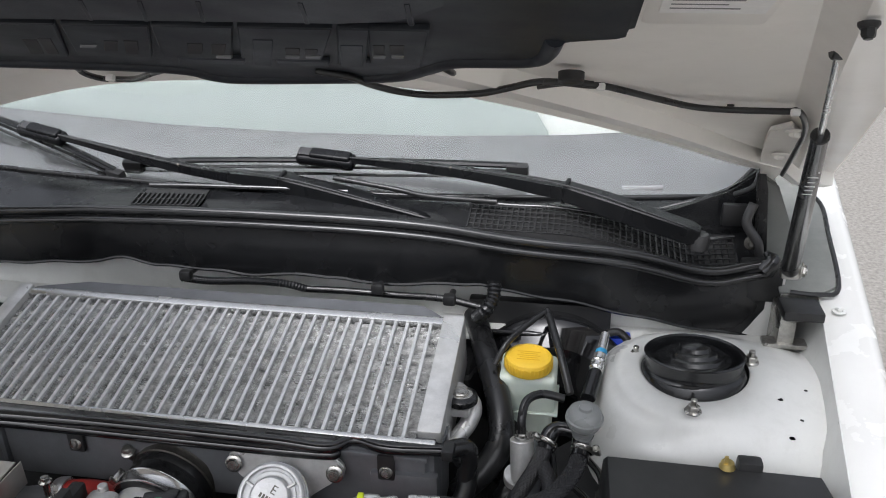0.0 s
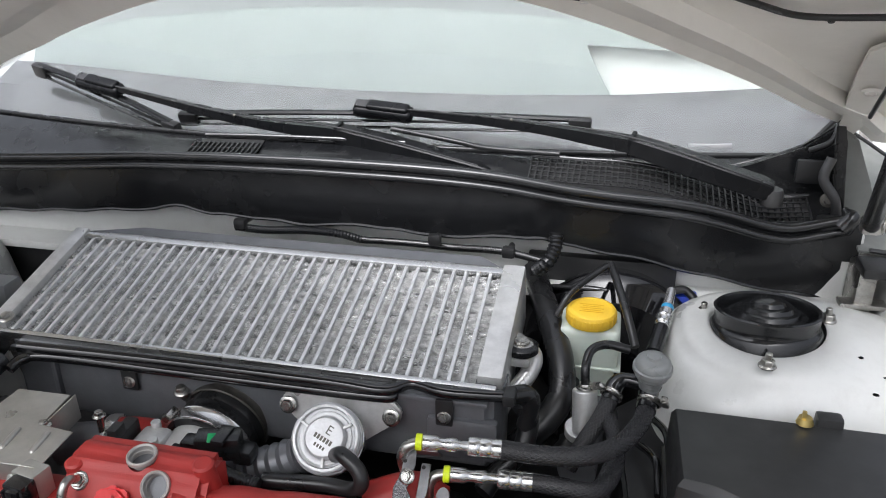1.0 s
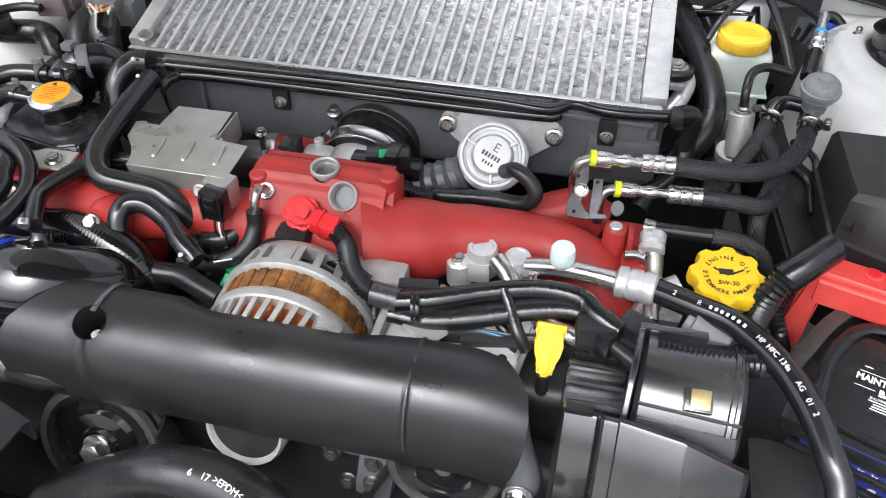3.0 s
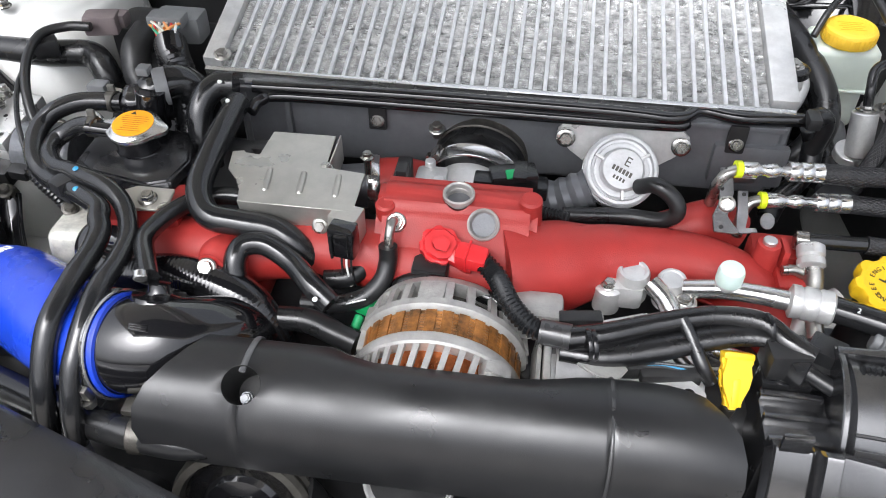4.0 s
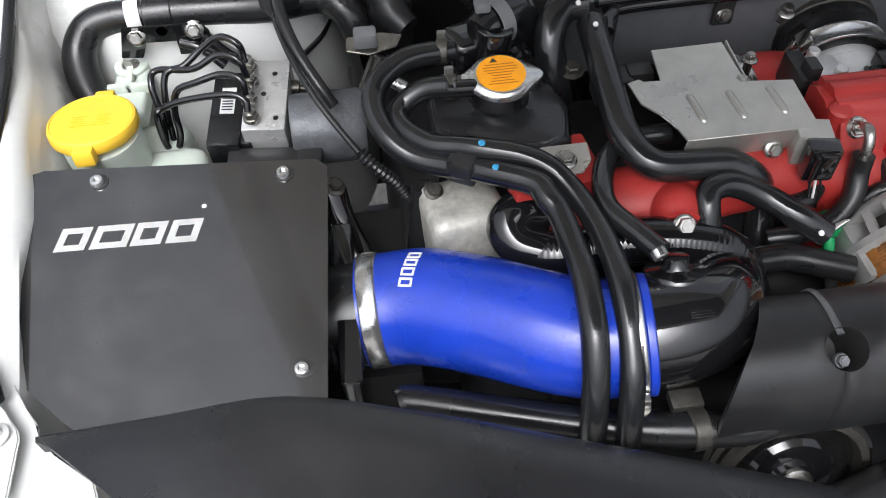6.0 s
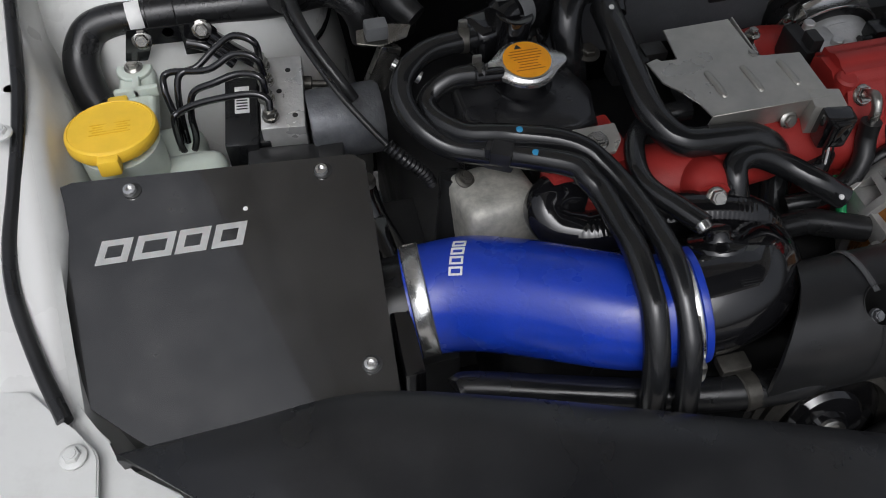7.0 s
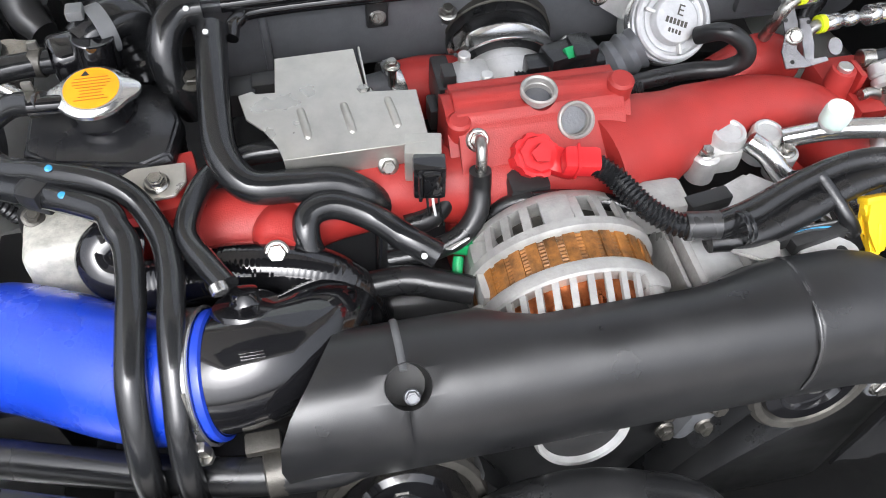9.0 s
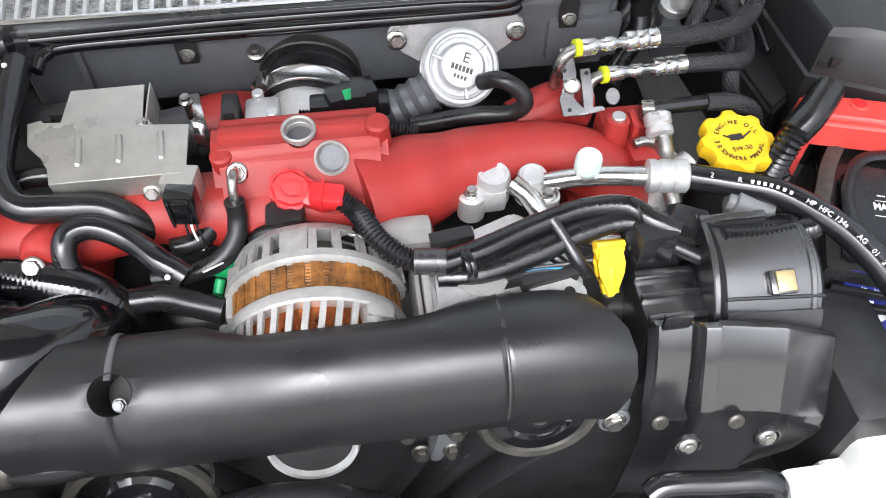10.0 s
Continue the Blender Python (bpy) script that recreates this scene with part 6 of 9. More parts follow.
hd_out = [(L * 0.60, -0.0115), (L * 0.60, 0.0115), (L * 0.34, 0.0125), (L * 0.18, 0.0085), (-L * 0.08, 0.0070), (-L * 0.42, 0.0078), (-L * 0.58, 0.0050), (-L * 0.58, -0.0050), (-L * 0.42, -0.0078), (-L * 0.08, -0.0070), (L * 0.18, -0.0085), (L * 0.34, -0.0125)]
part("handle", join(slab(hd_out, -0.005, 0.005, dm, 0.0028, 3), block((L * 0.6, 0.006, 0.012), dm @ Matrix.Translation((-L * 0.20, 0, 0)), 0.002)), OIL_YELLOW, ds)
part("grip_lip", block((0.006, 0.024, 0.011), dm @ Matrix.Translation((L * 0.56, 0, 0)), 0.0025), OIL_YELLOW, ds)
part("tube", tube([dl, dl + Vector((0, 0.01, -0.04)), dl + Vector((0.005, 0.03, -0.12))], 0.0055, 14), DARK_STEEL, ds)


def hose_thing(name, label, pts, r, material=None, category="hose", **kw):
    return solid(name, tube(pts, r, **kw), material or RUBBER, label, category)


BRAID = mat("braided_black_sleeve", (0.010, 0.010, 0.011), 0.45, 0, 0.3, 200, 0.3, 700, rvar=0.1)
STRAND = mat("glossy_black_strand", (0.022, 0.022, 0.024), 0.28, 0, 0.3, 200, 0.1, 700, rvar=0.1)


def braided(pts, r, parent, name="hose"):
    """A hose in a braided sleeve: the core and raised strands that wind both ways."""
    core = part(name, tube(pts, r, 16, 10), BRAID, parent, "black braided sleeve")
    line = resample(spline(pts, 12), 0.0022)
    strands = None
    nor = Vector((0, 0, 1))
    frames = []
    for i, p in enumerate(line):
        t = (line[min(i + 1, len(line) - 1)] - line[max(i - 1, 0)]).normalized()
        nor = (nor - t * nor.dot(t)).normalized()
        frames.append((p, nor.copy(), t.cross(nor)))
    verts, faces = [], []
    for turn in (1, -1):
        for k in range(14):
            base = len(verts)
            for i, (p, n, b) in enumerate(frames):
                a = turn * i * 0.16 + 2 * math.pi * k / 14
                for da, dr in ((-0.09, 0.0001), (0.0, 0.0008), (0.09, 0.0001)):
                    verts.append(p + (n * math.cos(a + da) + b * math.sin(a + da)) * (r + dr))
            for i in range(len(frames) - 1):
                q = base + i * 3
                faces += [(q, q + 1, q + 4, q + 3), (q + 1, q + 2, q + 5, q + 4)]
    me = bpy.data.meshes.new("strands")
    me.from_pydata([tuple(v) for v in verts], [], faces)
    bm = bmesh.new()
    bm.from_mesh(me)
    bpy.data.meshes.remove(me)
    part("strand_sleeve", bm, STRAND, core, smooth=180)["kind"] = "stuff"
    return core


# ---- black insulation, booster and pipes on the firewall ----
solid("insulation_mat", join(box(-0.95, 0.17, 0.915, 0.94, 0.40, 0.868, 0.006), box(-0.90, 0.12, 0.90, 0.915, 0.45, 0.80, 0.01), box(-0.13, 0.05, 0.928, 0.944, 0.75, 0.905, 0.004)), MATT_BLACK, "black sound insulation mat on the firewall", "insulation")
bo_ = thing("brake_booster", (0.0, 0.86, 0.72), "black steel brake booster behind the fluid reservoir", "brake booster")
part("shell", lathe([(0.0, -0.040), (0.05, -0.040), (0.086, -0.030), (0.100, -0.008), (0.106, 0.0), (0.106, 0.006), (0.101, 0.010), (0.092, 0.04)], frame_of((-0.02, 0.898, 0.80), (0, 1, 0.1)), 56), GLOSS_BLACK, bo_)
part("master_cylinder", rod((-0.035, 0.84, 0.785), (-0.045, 0.69, 0.772), 0.02), ALU_DULL, bo_)

rs = thing("brake_reservoir", (-0.045, 0.80, 0.78), "milky brake fluid reservoir with a yellow screw cap", "reservoir")
part("body", join(block((0.066, 0.058, 0.048), Matrix.Translation((-0.0445, 0.818, 0.858)), 0.008, 3), block((0.058, 0.05, 0.05), Matrix.Translation((-0.044, 0.818, 0.812)), 0.010, 3)), MILKY, rs)
part("seam", block((0.072, 0.064, 0.003), Matrix.Translation((-0.0445, 0.818, 0.8365)), 0.0012), MILKY, rs)
part("neck", rod((-0.0445, 0.813, 0.875), (-0.0445, 0.813, 0.888), 0.022), MILKY, rs)
cm = frame_of((-0.0445, 0.8115, 0.884), (0, -0.03, 1))
capo = part("cap", lathe([(0.0265, 0), (0.027, 0.0015), (0.027, 0.012), (0.0255, 0.0145), (0.022, 0.0155), (0.0215, 0.0148), (0, 0.0148)], cm, 48), YELLOW, rs, "yellow ribbed screw cap")
rid = None
for k in range(36):
    b = block((0.0012, 0.0022, 0.010), cm @ Matrix.Rotation(2 * math.pi * k / 36, 4, "Z") @ Matrix.Translation((0.0272, 0, 0.0068)), 0.0004)
    rid = b if rid is None else join(rid, b)
part("grip_ridges", rid, YELLOW, capo)
bars([(0, 0.008 - 0.004 * k, 0.026 - 0.006 * (k % 2), 0.0013) for k in range(5)], cm @ Matrix.Translation((0, 0, 0.0148)), mat("embossed_yellow", (0.72, 0.40, 0.01), 0.45), capo)

mc = thing("clutch_cylinder", (-0.043, 0.70, 0.79), "small aluminium hydraulic cylinder with a rubber elbow hose", "cylinder")
part("body", join(rod((-0.040, 0.694, 0.820), (-0.043, 0.706, 0.862), 0.0125), rod((-0.045, 0.699, 0.822), (-0.045, 0.701, 0.812), 0.0155)), ALU, mc)
part("nut", hexbolt((-0.043, 0.708, 0.862), (0, 0.3, 1), 0.006, 0.008), STEEL, mc)
part("elbow_hose", tube([(-0.043, 0.707, 0.868), (-0.044, 0.713, 0.884), (-0.040, 0.728, 0.895), (-0.025, 0.739, 0.897), (-0.002, 0.740, 0.893)], 0.0046, 12), RUBBER, mc)

cn = thing("vacuum_canister", (0.019, 0.695, 0.86), "cloudy grey plastic vacuum valve canister", "valve")
km = frame_of((0.019, 0.698, 0.901), (0.03, -0.12, 1)) @ Matrix.Scale(0.88, 4)
part("lid", lathe([(0.0205, -0.004), (0.0215, -0.002), (0.0215, 0.002), (0.0195, 0.003), (0.0185, 0.009), (0.015, 0.0125), (0.008, 0.0135), (0.007, 0.0165), (0, 0.017)], km, 40), mat("cloudy_plastic", (0.24, 0.25, 0.25), 0.3, 0, 0.1, 40, 0.05, 500, sss=0.2), cn)
part("body", lathe([(0.0, -0.026), (0.012, -0.026), (0.014, -0.014), (0.018, -0.010), (0.0185, -0.004)], km, 40), mat("cloudy_plastic_body", (0.20, 0.21, 0.21), 0.3, 0, 0.1, 40, 0.05, 500, sss=0.2), cn)
part("outlet", tube([km @ Vector((0.002, -0.004, -0.020)), (0.019, 0.708, 0.876), (0.018, 0.698, 0.866), (0.016, 0.682, 0.862)], 0.0098, 14), GLOSS_BLACK, cn)
clamp(cn, (0.019, 0.694, 0.865), (-0.15, -0.75, -0.5), 0.0104, 0.006, 0.3, STEEL)
part("outlet", tube([(0.011, 0.708, 0.876), (-0.004, 0.711, 0.876), (-0.014, 0.706, 0.872), (-0.018, 0.694, 0.861)], [0.007, 0.0075, 0.0085, 0.0092], 14), SHINY_RUBBER, cn)
clamp(cn, (-0.017, 0.698, 0.866), (-0.3, -0.7, -0.5), 0.0098, 0.006, 2.6, STEEL)

fl = thing("fuel_lines", (-0.05, 0.61, 0.82), "braided black fuel hoses with silver fittings and lime rings", "fuel line")
braided([(-0.109, 0.588, 0.868), (-0.074, 0.590, 0.866), (-0.035, 0.600, 0.864), (-0.007, 0.625, 0.862), (0.011, 0.662, 0.861), (0.018, 0.694, 0.863)], 0.0080, fl)
braided([(-0.018, 0.696, 0.862), (-0.027, 0.677, 0.848), (-0.040, 0.659, 0.832), (-0.052, 0.647, 0.810)], 0.0074, fl)
braided([(-0.080, 0.582, 0.842), (-0.052, 0.581, 0.842), (-0.024, 0.587, 0.838), (-0.010, 0.620, 0.838), (-0.011, 0.658, 0.845), (-0.021, 0.684, 0.850)], 0.0075, fl)
braided([(-0.010, 0.630, 0.838), (-0.021, 0.604, 0.815), (-0.019, 0.592, 0.790), (-0.011, 0.591, 0.750)], 0.0078, fl)
part("hose", tube([(-0.122, 0.544, 0.828), (-0.092, 0.547, 0.826), (-0.062, 0.550, 0.824)], 0.0068, 12), SHINY_RUBBER, fl)
braided([(-0.067, 0.549, 0.825), (-0.041, 0.549, 0.822), (-0.022, 0.546, 0.812), (-0.013, 0.544, 0.790)], 0.0072, fl)
for a, b in (((-0.181, 0.578, 0.872), (-0.109, 0.588, 0.868)), ((-0.155, 0.573, 0.845), (-0.080, 0.582, 0.842))):
    a, b = Vector(a), Vector(b)
    ln = (b - a).length
    m = frame_of(a, b - a)
    part("ring", lathe([(0.0062, -0.003), (0.0075, -0.0025), (0.0075, 0.0025), (0.0062, 0.003)], m, 28), LIME, fl, "lime yellow locking ring")
    part("fitting", lathe([(0.0057, 0.0025), (0.0069, 0.004), (0.0069, ln * 0.22), (0.0051, ln * 0.25), (0.0051, ln * 0.33), (0.0062, ln * 0.35), (0.0062, ln * 0.45), (0.0044, ln * 0.48), (0.0044, ln * 0.62)], m, 24), ALU_BRIGHT, fl)
    part("crimp", lathe([(0.0075, ln * 0.60), (0.0086, ln * 0.62), (0.0086, ln * 0.72), (0.0077, ln * 0.74), (0.0086, ln * 0.76), (0.0086, ln * 0.86), (0.0077, ln * 0.88), (0.0086, ln * 0.9), (0.0086, ln * 1.0)], m, 28), ALU_BRIGHT, fl)
part("crimp", rod((-0.128, 0.544, 0.828), (-0.117, 0.543, 0.828), 0.0085), STEEL, fl)
bf = frame_of((-0.189, 0.560, 0.848), (-0.1, -0.62, 0.78), (1, 0, 0))
pr = [(-12, 66), (12, 66), (17, 20), (6, -24), (18, -36), (22, -44), (62, -42), (66, -50), (20, -56), (-18, -54), (-22, -24), (-9, 2)]
bkt = part("bracket", join(slab([(x * 0.00043, y * 0.00048) for x, y in pr], -0.0008, 0.0008, bf, 0.0005, 1), slab([(x * 0.00043, y * 0.00048) for x, y in [(26, 28), (46, 28), (48, -20), (44, -46), (26, -44)]], -0.006, -0.0045, bf, 0.0005, 1),
                           slab([(0.0062 * math.cos(k * 0.52) + 0.036, 0.0075 * math.sin(k * 0.52) - 0.013) for k in range(12)], -0.003, -0.0012, bf, 0.0005, 1), block((0.026, 0.0015, 0.016), bf @ Matrix.Translation((0.012, 0.024, -0.008)), 0.0004)), BRACKET_STEEL, fl, "smoky plated steel bracket with small holes")
for hx, hy in ((-6, 26), (-4, -44), (6, 56), (36, 18), (12, 4)):
    part("hole", lathe([(0.0018, 0.0009), (0, 0.0009)], bf @ Matrix.Translation((hx * 0.00043, hy * 0.00048, 0)), 12), INK_AND_SHADE, bkt)
for q in (bf @ Vector((0.002, -0.001, 0.001)),):
    part("bolt", hexbolt(q, (-0.2, -0.7, 0.6), 0.0050, 0.005), STEEL, bkt)
part("steel_pipe", tube([(-0.141, 0.512, 0.820), (-0.129, 0.513, 0.820), (-0.115, 0.511, 0.810), (-0.108, 0.507, 0.800)], 0.0045, 12), STEEL, fl)
part("pipe", tube([(-0.154, 0.573, 0.845), (-0.165, 0.570, 0.843), (-0.170, 0.566, 0.832), (-0.169, 0.566, 0.810)], 0.005, 12), STEEL, fl)
part("pipe", tube([(-0.181, 0.578, 0.872), (-0.191, 0.574, 0.868), (-0.196, 0.574, 0.855), (-0.195, 0.583, 0.830)], 0.005, 12), STEEL, fl)

hose_thing("heater_hose", "thick matt black rubber heater hose beside the intercooler", [(-0.121, 0.920, 0.885), (-0.109, 0.881, 0.882), (-0.089, 0.819, 0.872), (-0.072, 0.765, 0.855), (-0.068, 0.731, 0.835), (-0.081, 0.711, 0.815), (-0.105, 0.695, 0.795), (-0.111, 0.702, 0.775)], 0.0145, seg=18)
hose_thing("heater_hose", "thick matt black rubber heater hose behind the fuel lines", [(-0.070, 0.823, 0.820), (-0.058, 0.764, 0.800), (-0.059, 0.710, 0.780), (-0.091, 0.759, 0.760)], 0.013)
hose_thing("evap_hose", "black hose curving below the intercooler arm", [(-0.102, 0.667, 0.865), (-0.094, 0.668, 0.845), (-0.098, 0.653, 0.820), (-0.119, 0.637, 0.800), (-0.130, 0.618, 0.790)], 0.010)
hose_thing("vacuum_line", "thin black cable arching over the brake reservoir", [(-0.082, 0.801, 0.890), (-0.069, 0.819, 0.910), (-0.046, 0.851, 0.920), (-0.028, 0.873, 0.925)], 0.0036, per=6)
hose_thing("vacuum_line", "thin black cable arching over the brake reservoir", [(-0.028, 0.873, 0.925), (-0.017, 0.834, 0.915), (-0.006, 0.798, 0.900), (0.004, 0.769, 0.880)], 0.0045, per=6)
hose_thing("firewall_loom", "black ribbed wiring conduit along the firewall", [(-0.503, 0.895, 0.923), (-0.461, 0.890, 0.924), (-0.407, 0.890, 0.928), (-0.364, 0.895, 0.925), (-0.337, 0.900, 0.917)], 0.0055, SATIN_BLACK, "wiring", ribs=0.004, depth=0.001)
hose_thing("firewall_loom", "black ribbed wiring conduit dropping from the scuttle", [(-0.093, 0.885, 0.952), (-0.093, 0.875, 0.938), (-0.100, 0.865, 0.924), (-0.112, 0.870, 0.910)], 0.009, SATIN_BLACK, "wiring", ribs=0.005, depth=0.0015)
hose_thing("firewall_loom", "black taped wiring along the firewall", [(-0.337, 0.900, 0.917), (-0.278, 0.900, 0.918), (-0.220, 0.900, 0.917), (-0.156, 0.890, 0.922), (-0.107, 0.885, 0.916)], 0.0045, TAPE, "wiring")
for q in ((-0.494, 0.888, 0.931), (-0.239, 0.888, 0.931), (-0.148, 0.885, 0.924)):
    solid("firewall_clip", join(block((0.016, 0.012, 0.014), Matrix.Translation(q), 0.004), rod(q, Vector(q) + Vector((0, 0.03, -0.004)), 0.004)), MATT_BLACK, "small black plastic cable clip on the firewall", "clip", group="firewall clips")
sn = thing("pressure_sensor", (0.035, 0.84, 0.85), "silver pipe fitting with cyan band and blue plug", "sensor")
s0, s1, s2 = [Vector(v) for v in ((0.0415, 0.869, 0.901), (0.0365, 0.837, 0.891), (0.0265, 0.790, 0.876))]
part("body", join(rod(s0, s1, 0.0055), rod(s1, s1.lerp(s2, 0.5), 0.0075), lathe([(0.0085, 0), (0.0095, 0.002), (0.0085, 0.004)], frame_of(s1.lerp(s2, 0.2), s2 - s1), 20), lathe([(0.0080, 0), (0.0090, 0.002), (0.0080, 0.004)], frame_of(s1.lerp(s2, 0.4), s2 - s1), 20)), ALU_BRIGHT, sn)
part("band", rod(s0.lerp(s1, 0.80), s1, 0.0068), CYAN, sn)
part("grip", rod(s1.lerp(s2, 0.55), s2 + (s2 - s1) * 0.3, 0.0085), SATIN_BLACK, sn)
part("plug", block((0.03, 0.022, 0.018), Matrix.Translation((0.060, 0.910, 0.870)), 0.005), BLUE, sn, "blue plastic plug")
part("cable", tube([(0.045, 0.900, 0.885), (0.061, 0.903, 0.885), (0.075, 0.892, 0.870), (0.072, 0.884, 0.840)], 0.005, 10), TAPE, sn)
for i, (a, b) in enumerate((((-0.09, 0.90, 0.86), (0.06, 0.885, 0.85)), ((-0.10, 0.89, 0.88), (0.03, 0.88, 0.875)))):
    hose_thing("brake_pipe", "thin black brake pipe across the firewall", [a, Vector(a).lerp(Vector(b), 0.5) + Vector((0, -0.01, 0.012)), b, (b[0] + 0.03, b[1] - 0.03, b[2] - 0.05)], 0.004, GLOSS_BLACK, "pipe")

# ---- fuse box ----
fb = thing("fuse_box", (0.14, 0.60, 0.74), "large black plastic fuse box lid with a stepped edge", "fuse box")
f0, f1, f2, f3 = [Vector(v) for v in ((0.044, 0.686, 0.866), (0.046, 0.580, 0.870), (0.070, 0.572, 0.873), (0.187, 0.513, 0.872))]
d = (f3 - f2).normalized()
f4 = f2 + d * 0.26
f5 = Vector((0.245, 0.685, 0.866))
f6 = Vector((0.262, 0.56, 0.866))
tops = [f0, f1, f2, f4, f6, f5]
fbm = bmesh.new()
out = Vector((d.y, -d.x, 0)).normalized()
lev = [tops]
lev.append([f0 + Vector((-0.004, 0.002, -0.006)), f1 + Vector((-0.005, -0.004, -0.006)), f2 + out * 0.006 + Vector((-0.003, 0, -0.007)), f4 + out * 0.006 + Vector((0, 0, -0.007)), f6 + Vector((0.005, -0.003, -0.006)), f5 + Vector((0.004, 0.003, -0.006))])
lev.append([f0 + Vector((-0.006, 0.002, -0.045)), f1 + Vector((-0.008, -0.006, -0.045)), f2 + out * 0.014 + Vector((-0.006, 0, -0.045)), f4 + out * 0.016 + Vector((0, 0, -0.045)), f6 + Vector((0.006, -0.004, -0.045)), f5 + Vector((0.005, 0.004, -0.045))])
lev.append([v + Vector((0, 0, -0.002)) + out * (0.004 if i in (2, 3) else 0) + Vector((-0.003 if i < 2 else 0, 0, 0)) for i, v in enumerate(lev[2])])
lev.append([v + Vector((0, 0, -0.10)) for v in lev[3]])
rows = [[fbm.verts.new(v) for v in ring] for ring in lev]
fbm.faces.new(rows[0])
for a, b in zip(rows, rows[1:]):
    for i in range(6):
        fbm.faces.new((a[i], a[(i + 1) % 6], b[(i + 1) % 6], b[i]))
bmesh.ops.bevel(fbm, geom=[e for e in fbm.edges if len(e.link_faces) == 2 and e.calc_face_angle(0) > 0.3], offset=0.003, segments=2, affect="EDGES")
part("lid", fbm, mat("dull_black_lid_plastic", (0.019, 0.0193, 0.020), 0.40, 0, 0.12, 16, 0.10, 1600, dust=0.04, spec=0.5), fb, smooth=35)
part("groove_rib", tube([f2 + out * 0.019 + Vector((0.012, 0.01, -0.045)), f2 + d * 0.12 + out * 0.02 + Vector((0, 0, -0.046)), f2 + d * 0.26 + out * 0.02 + Vector((0, 0, -0.047))], 0.0022, 8), COVER_BLACK, fb)
part("latch", join(block((0.013, 0.006, 0.010), Matrix.Translation(Vector((0.054, 0.567, 0.842))), 0.002), block((0.030, 0.004, 0.003), Matrix.Translation(Vector((0.054, 0.567, 0.838))) @ Matrix.Rotation(-0.35, 4, "Z"), 0.001)), MATT_BLACK, fb)
tray = [(-0.013, 0.788, 0.790), (0.021, 0.826, 0.790), (0.052, 0.815, 0.790), (0.052, 0.596, 0.790), (0.011, 0.564, 0.790)]
part("side_tray", slab([(v[0], v[1]) for v in tray], 0.70, 0.79, None, 0.004), MATT_BLACK, fb)
for a, b in (((0.010, 0.717, 0.800), (0.033, 0.637, 0.800)), ((0.027, 0.764, 0.800), (0.041, 0.675, 0.800))):
    part("wire", tube([a, Vector(a).lerp(Vector(b), 0.5) + Vector((0.008, 0, 0.01)), b], 0.004, 10), GLOSS_BLACK, fb)
wn_ = thing("apron_wing_nut", (0.17, 0.70, 0.86), "brass wing nut and black clip behind the fuse box", "fastener")
part("wing_nut", join(lathe([(0.008, 0), (0.006, 0.006), (0, 0.007)], Matrix.Translation((0.158, 0.685, 0.868)), 20), block((0.004, 0.003, 0.012), Matrix.Translation((0.156, 0.683, 0.876)), 0.001)), mat("brass", (0.55, 0.42, 0.16), 0.35, 0.9, 0.2, 90, 0.1), wn_)
part("clip", block((0.024, 0.016, 0.018), Matrix.Translation((0.180, 0.691, 0.866)), 0.004), MATT_BLACK, wn_)

# ---- battery ----
bt = thing("battery", (0.12, 0.40, 0.60), "black car battery with printed labels in its tray", "battery")
BM = Matrix.Translation((-0.010, 0.3925, 0.7895)) @ Matrix.Rotation(radians(-22), 4, "Z")


def bb(x0, x1, y0, y1, z0, z1, bevel=0.003):
    return block((x1 - x0, y1 - y0, z1 - z0), BM @ Matrix.Translation(((x0 + x1) / 2, (y0 + y1) / 2, (z0 + z1) / 2)), bevel)


part("case", bb(0.003, 0.232, 0.003, 0.172, -0.20, -0.014, 0.004), SATIN_BLACK, bt)
lidb = part("lid", join(bb(0.0, 0.235, 0.0, 0.175, -0.022, -0.006, 0.004), slab([(0.012, 0.010), (0.215, 0.010), (0.215, 0.105), (0.19, 0.118), (0.03, 0.118), (0.012, 0.10)], -0.007, 0.002, BM, 0.003)), SATIN_BLACK, bt, "black ribbed battery lid")
rim_pts = [(0.016, 0.405, 0.7925), (0.020, 0.420, 0.794), (0.032, 0.454, 0.794), (0.043, 0.472, 0.794), (0.054, 0.486, 0.794), (0.072, 0.495, 0.794), (0.112, 0.491, 0.794), (0.152, 0.480, 0.794), (0.20, 0.462, 0.794)]
part("raised_rim", tube(rim_pts, 0.0058, 10, 6, flat=0.5), SATIN_BLACK, lidb)
for q, a in (((0.118, 0.492, 0.796), 1.1), ((0.142, 0.484, 0.796), 1.1), ((0.027, 0.432, 0.7935), 1.2), ((0.020, 0.425, 0.7935), -0.4)):
    part("rib", block((0.016, 0.0025, 0.003), Matrix.Translation(q) @ Matrix.Rotation(a - 0.35, 4, "Z"), 0.0008), SATIN_BLACK, lidb)
for k in range(2):
    part("ledge", bb(0.010, 0.225, -0.004 - 0.005 * k, 0.001 - 0.004 * k, -0.030 - 0.012 * k, -0.024 - 0.012 * k, 0.0015), SATIN_BLACK, lidb)
LM = BM @ Matrix.Translation((0.073, 0.062, 0.0024)) @ Matrix.Scale(0.80, 4) @ Matrix.Rotation(radians(3), 4, "Z")
lettering("MAINTENANCE FREE", 0.0125, LM @ Matrix.Translation((0, 0.010, 0)), PRINT, lidb, bold=0.0004, width=0.088)
lettering("BATTERY", 0.0125, LM @ Matrix.Translation((0.0, -0.004, 0)), PRINT, lidb, bold=0.0004, width=0.042)
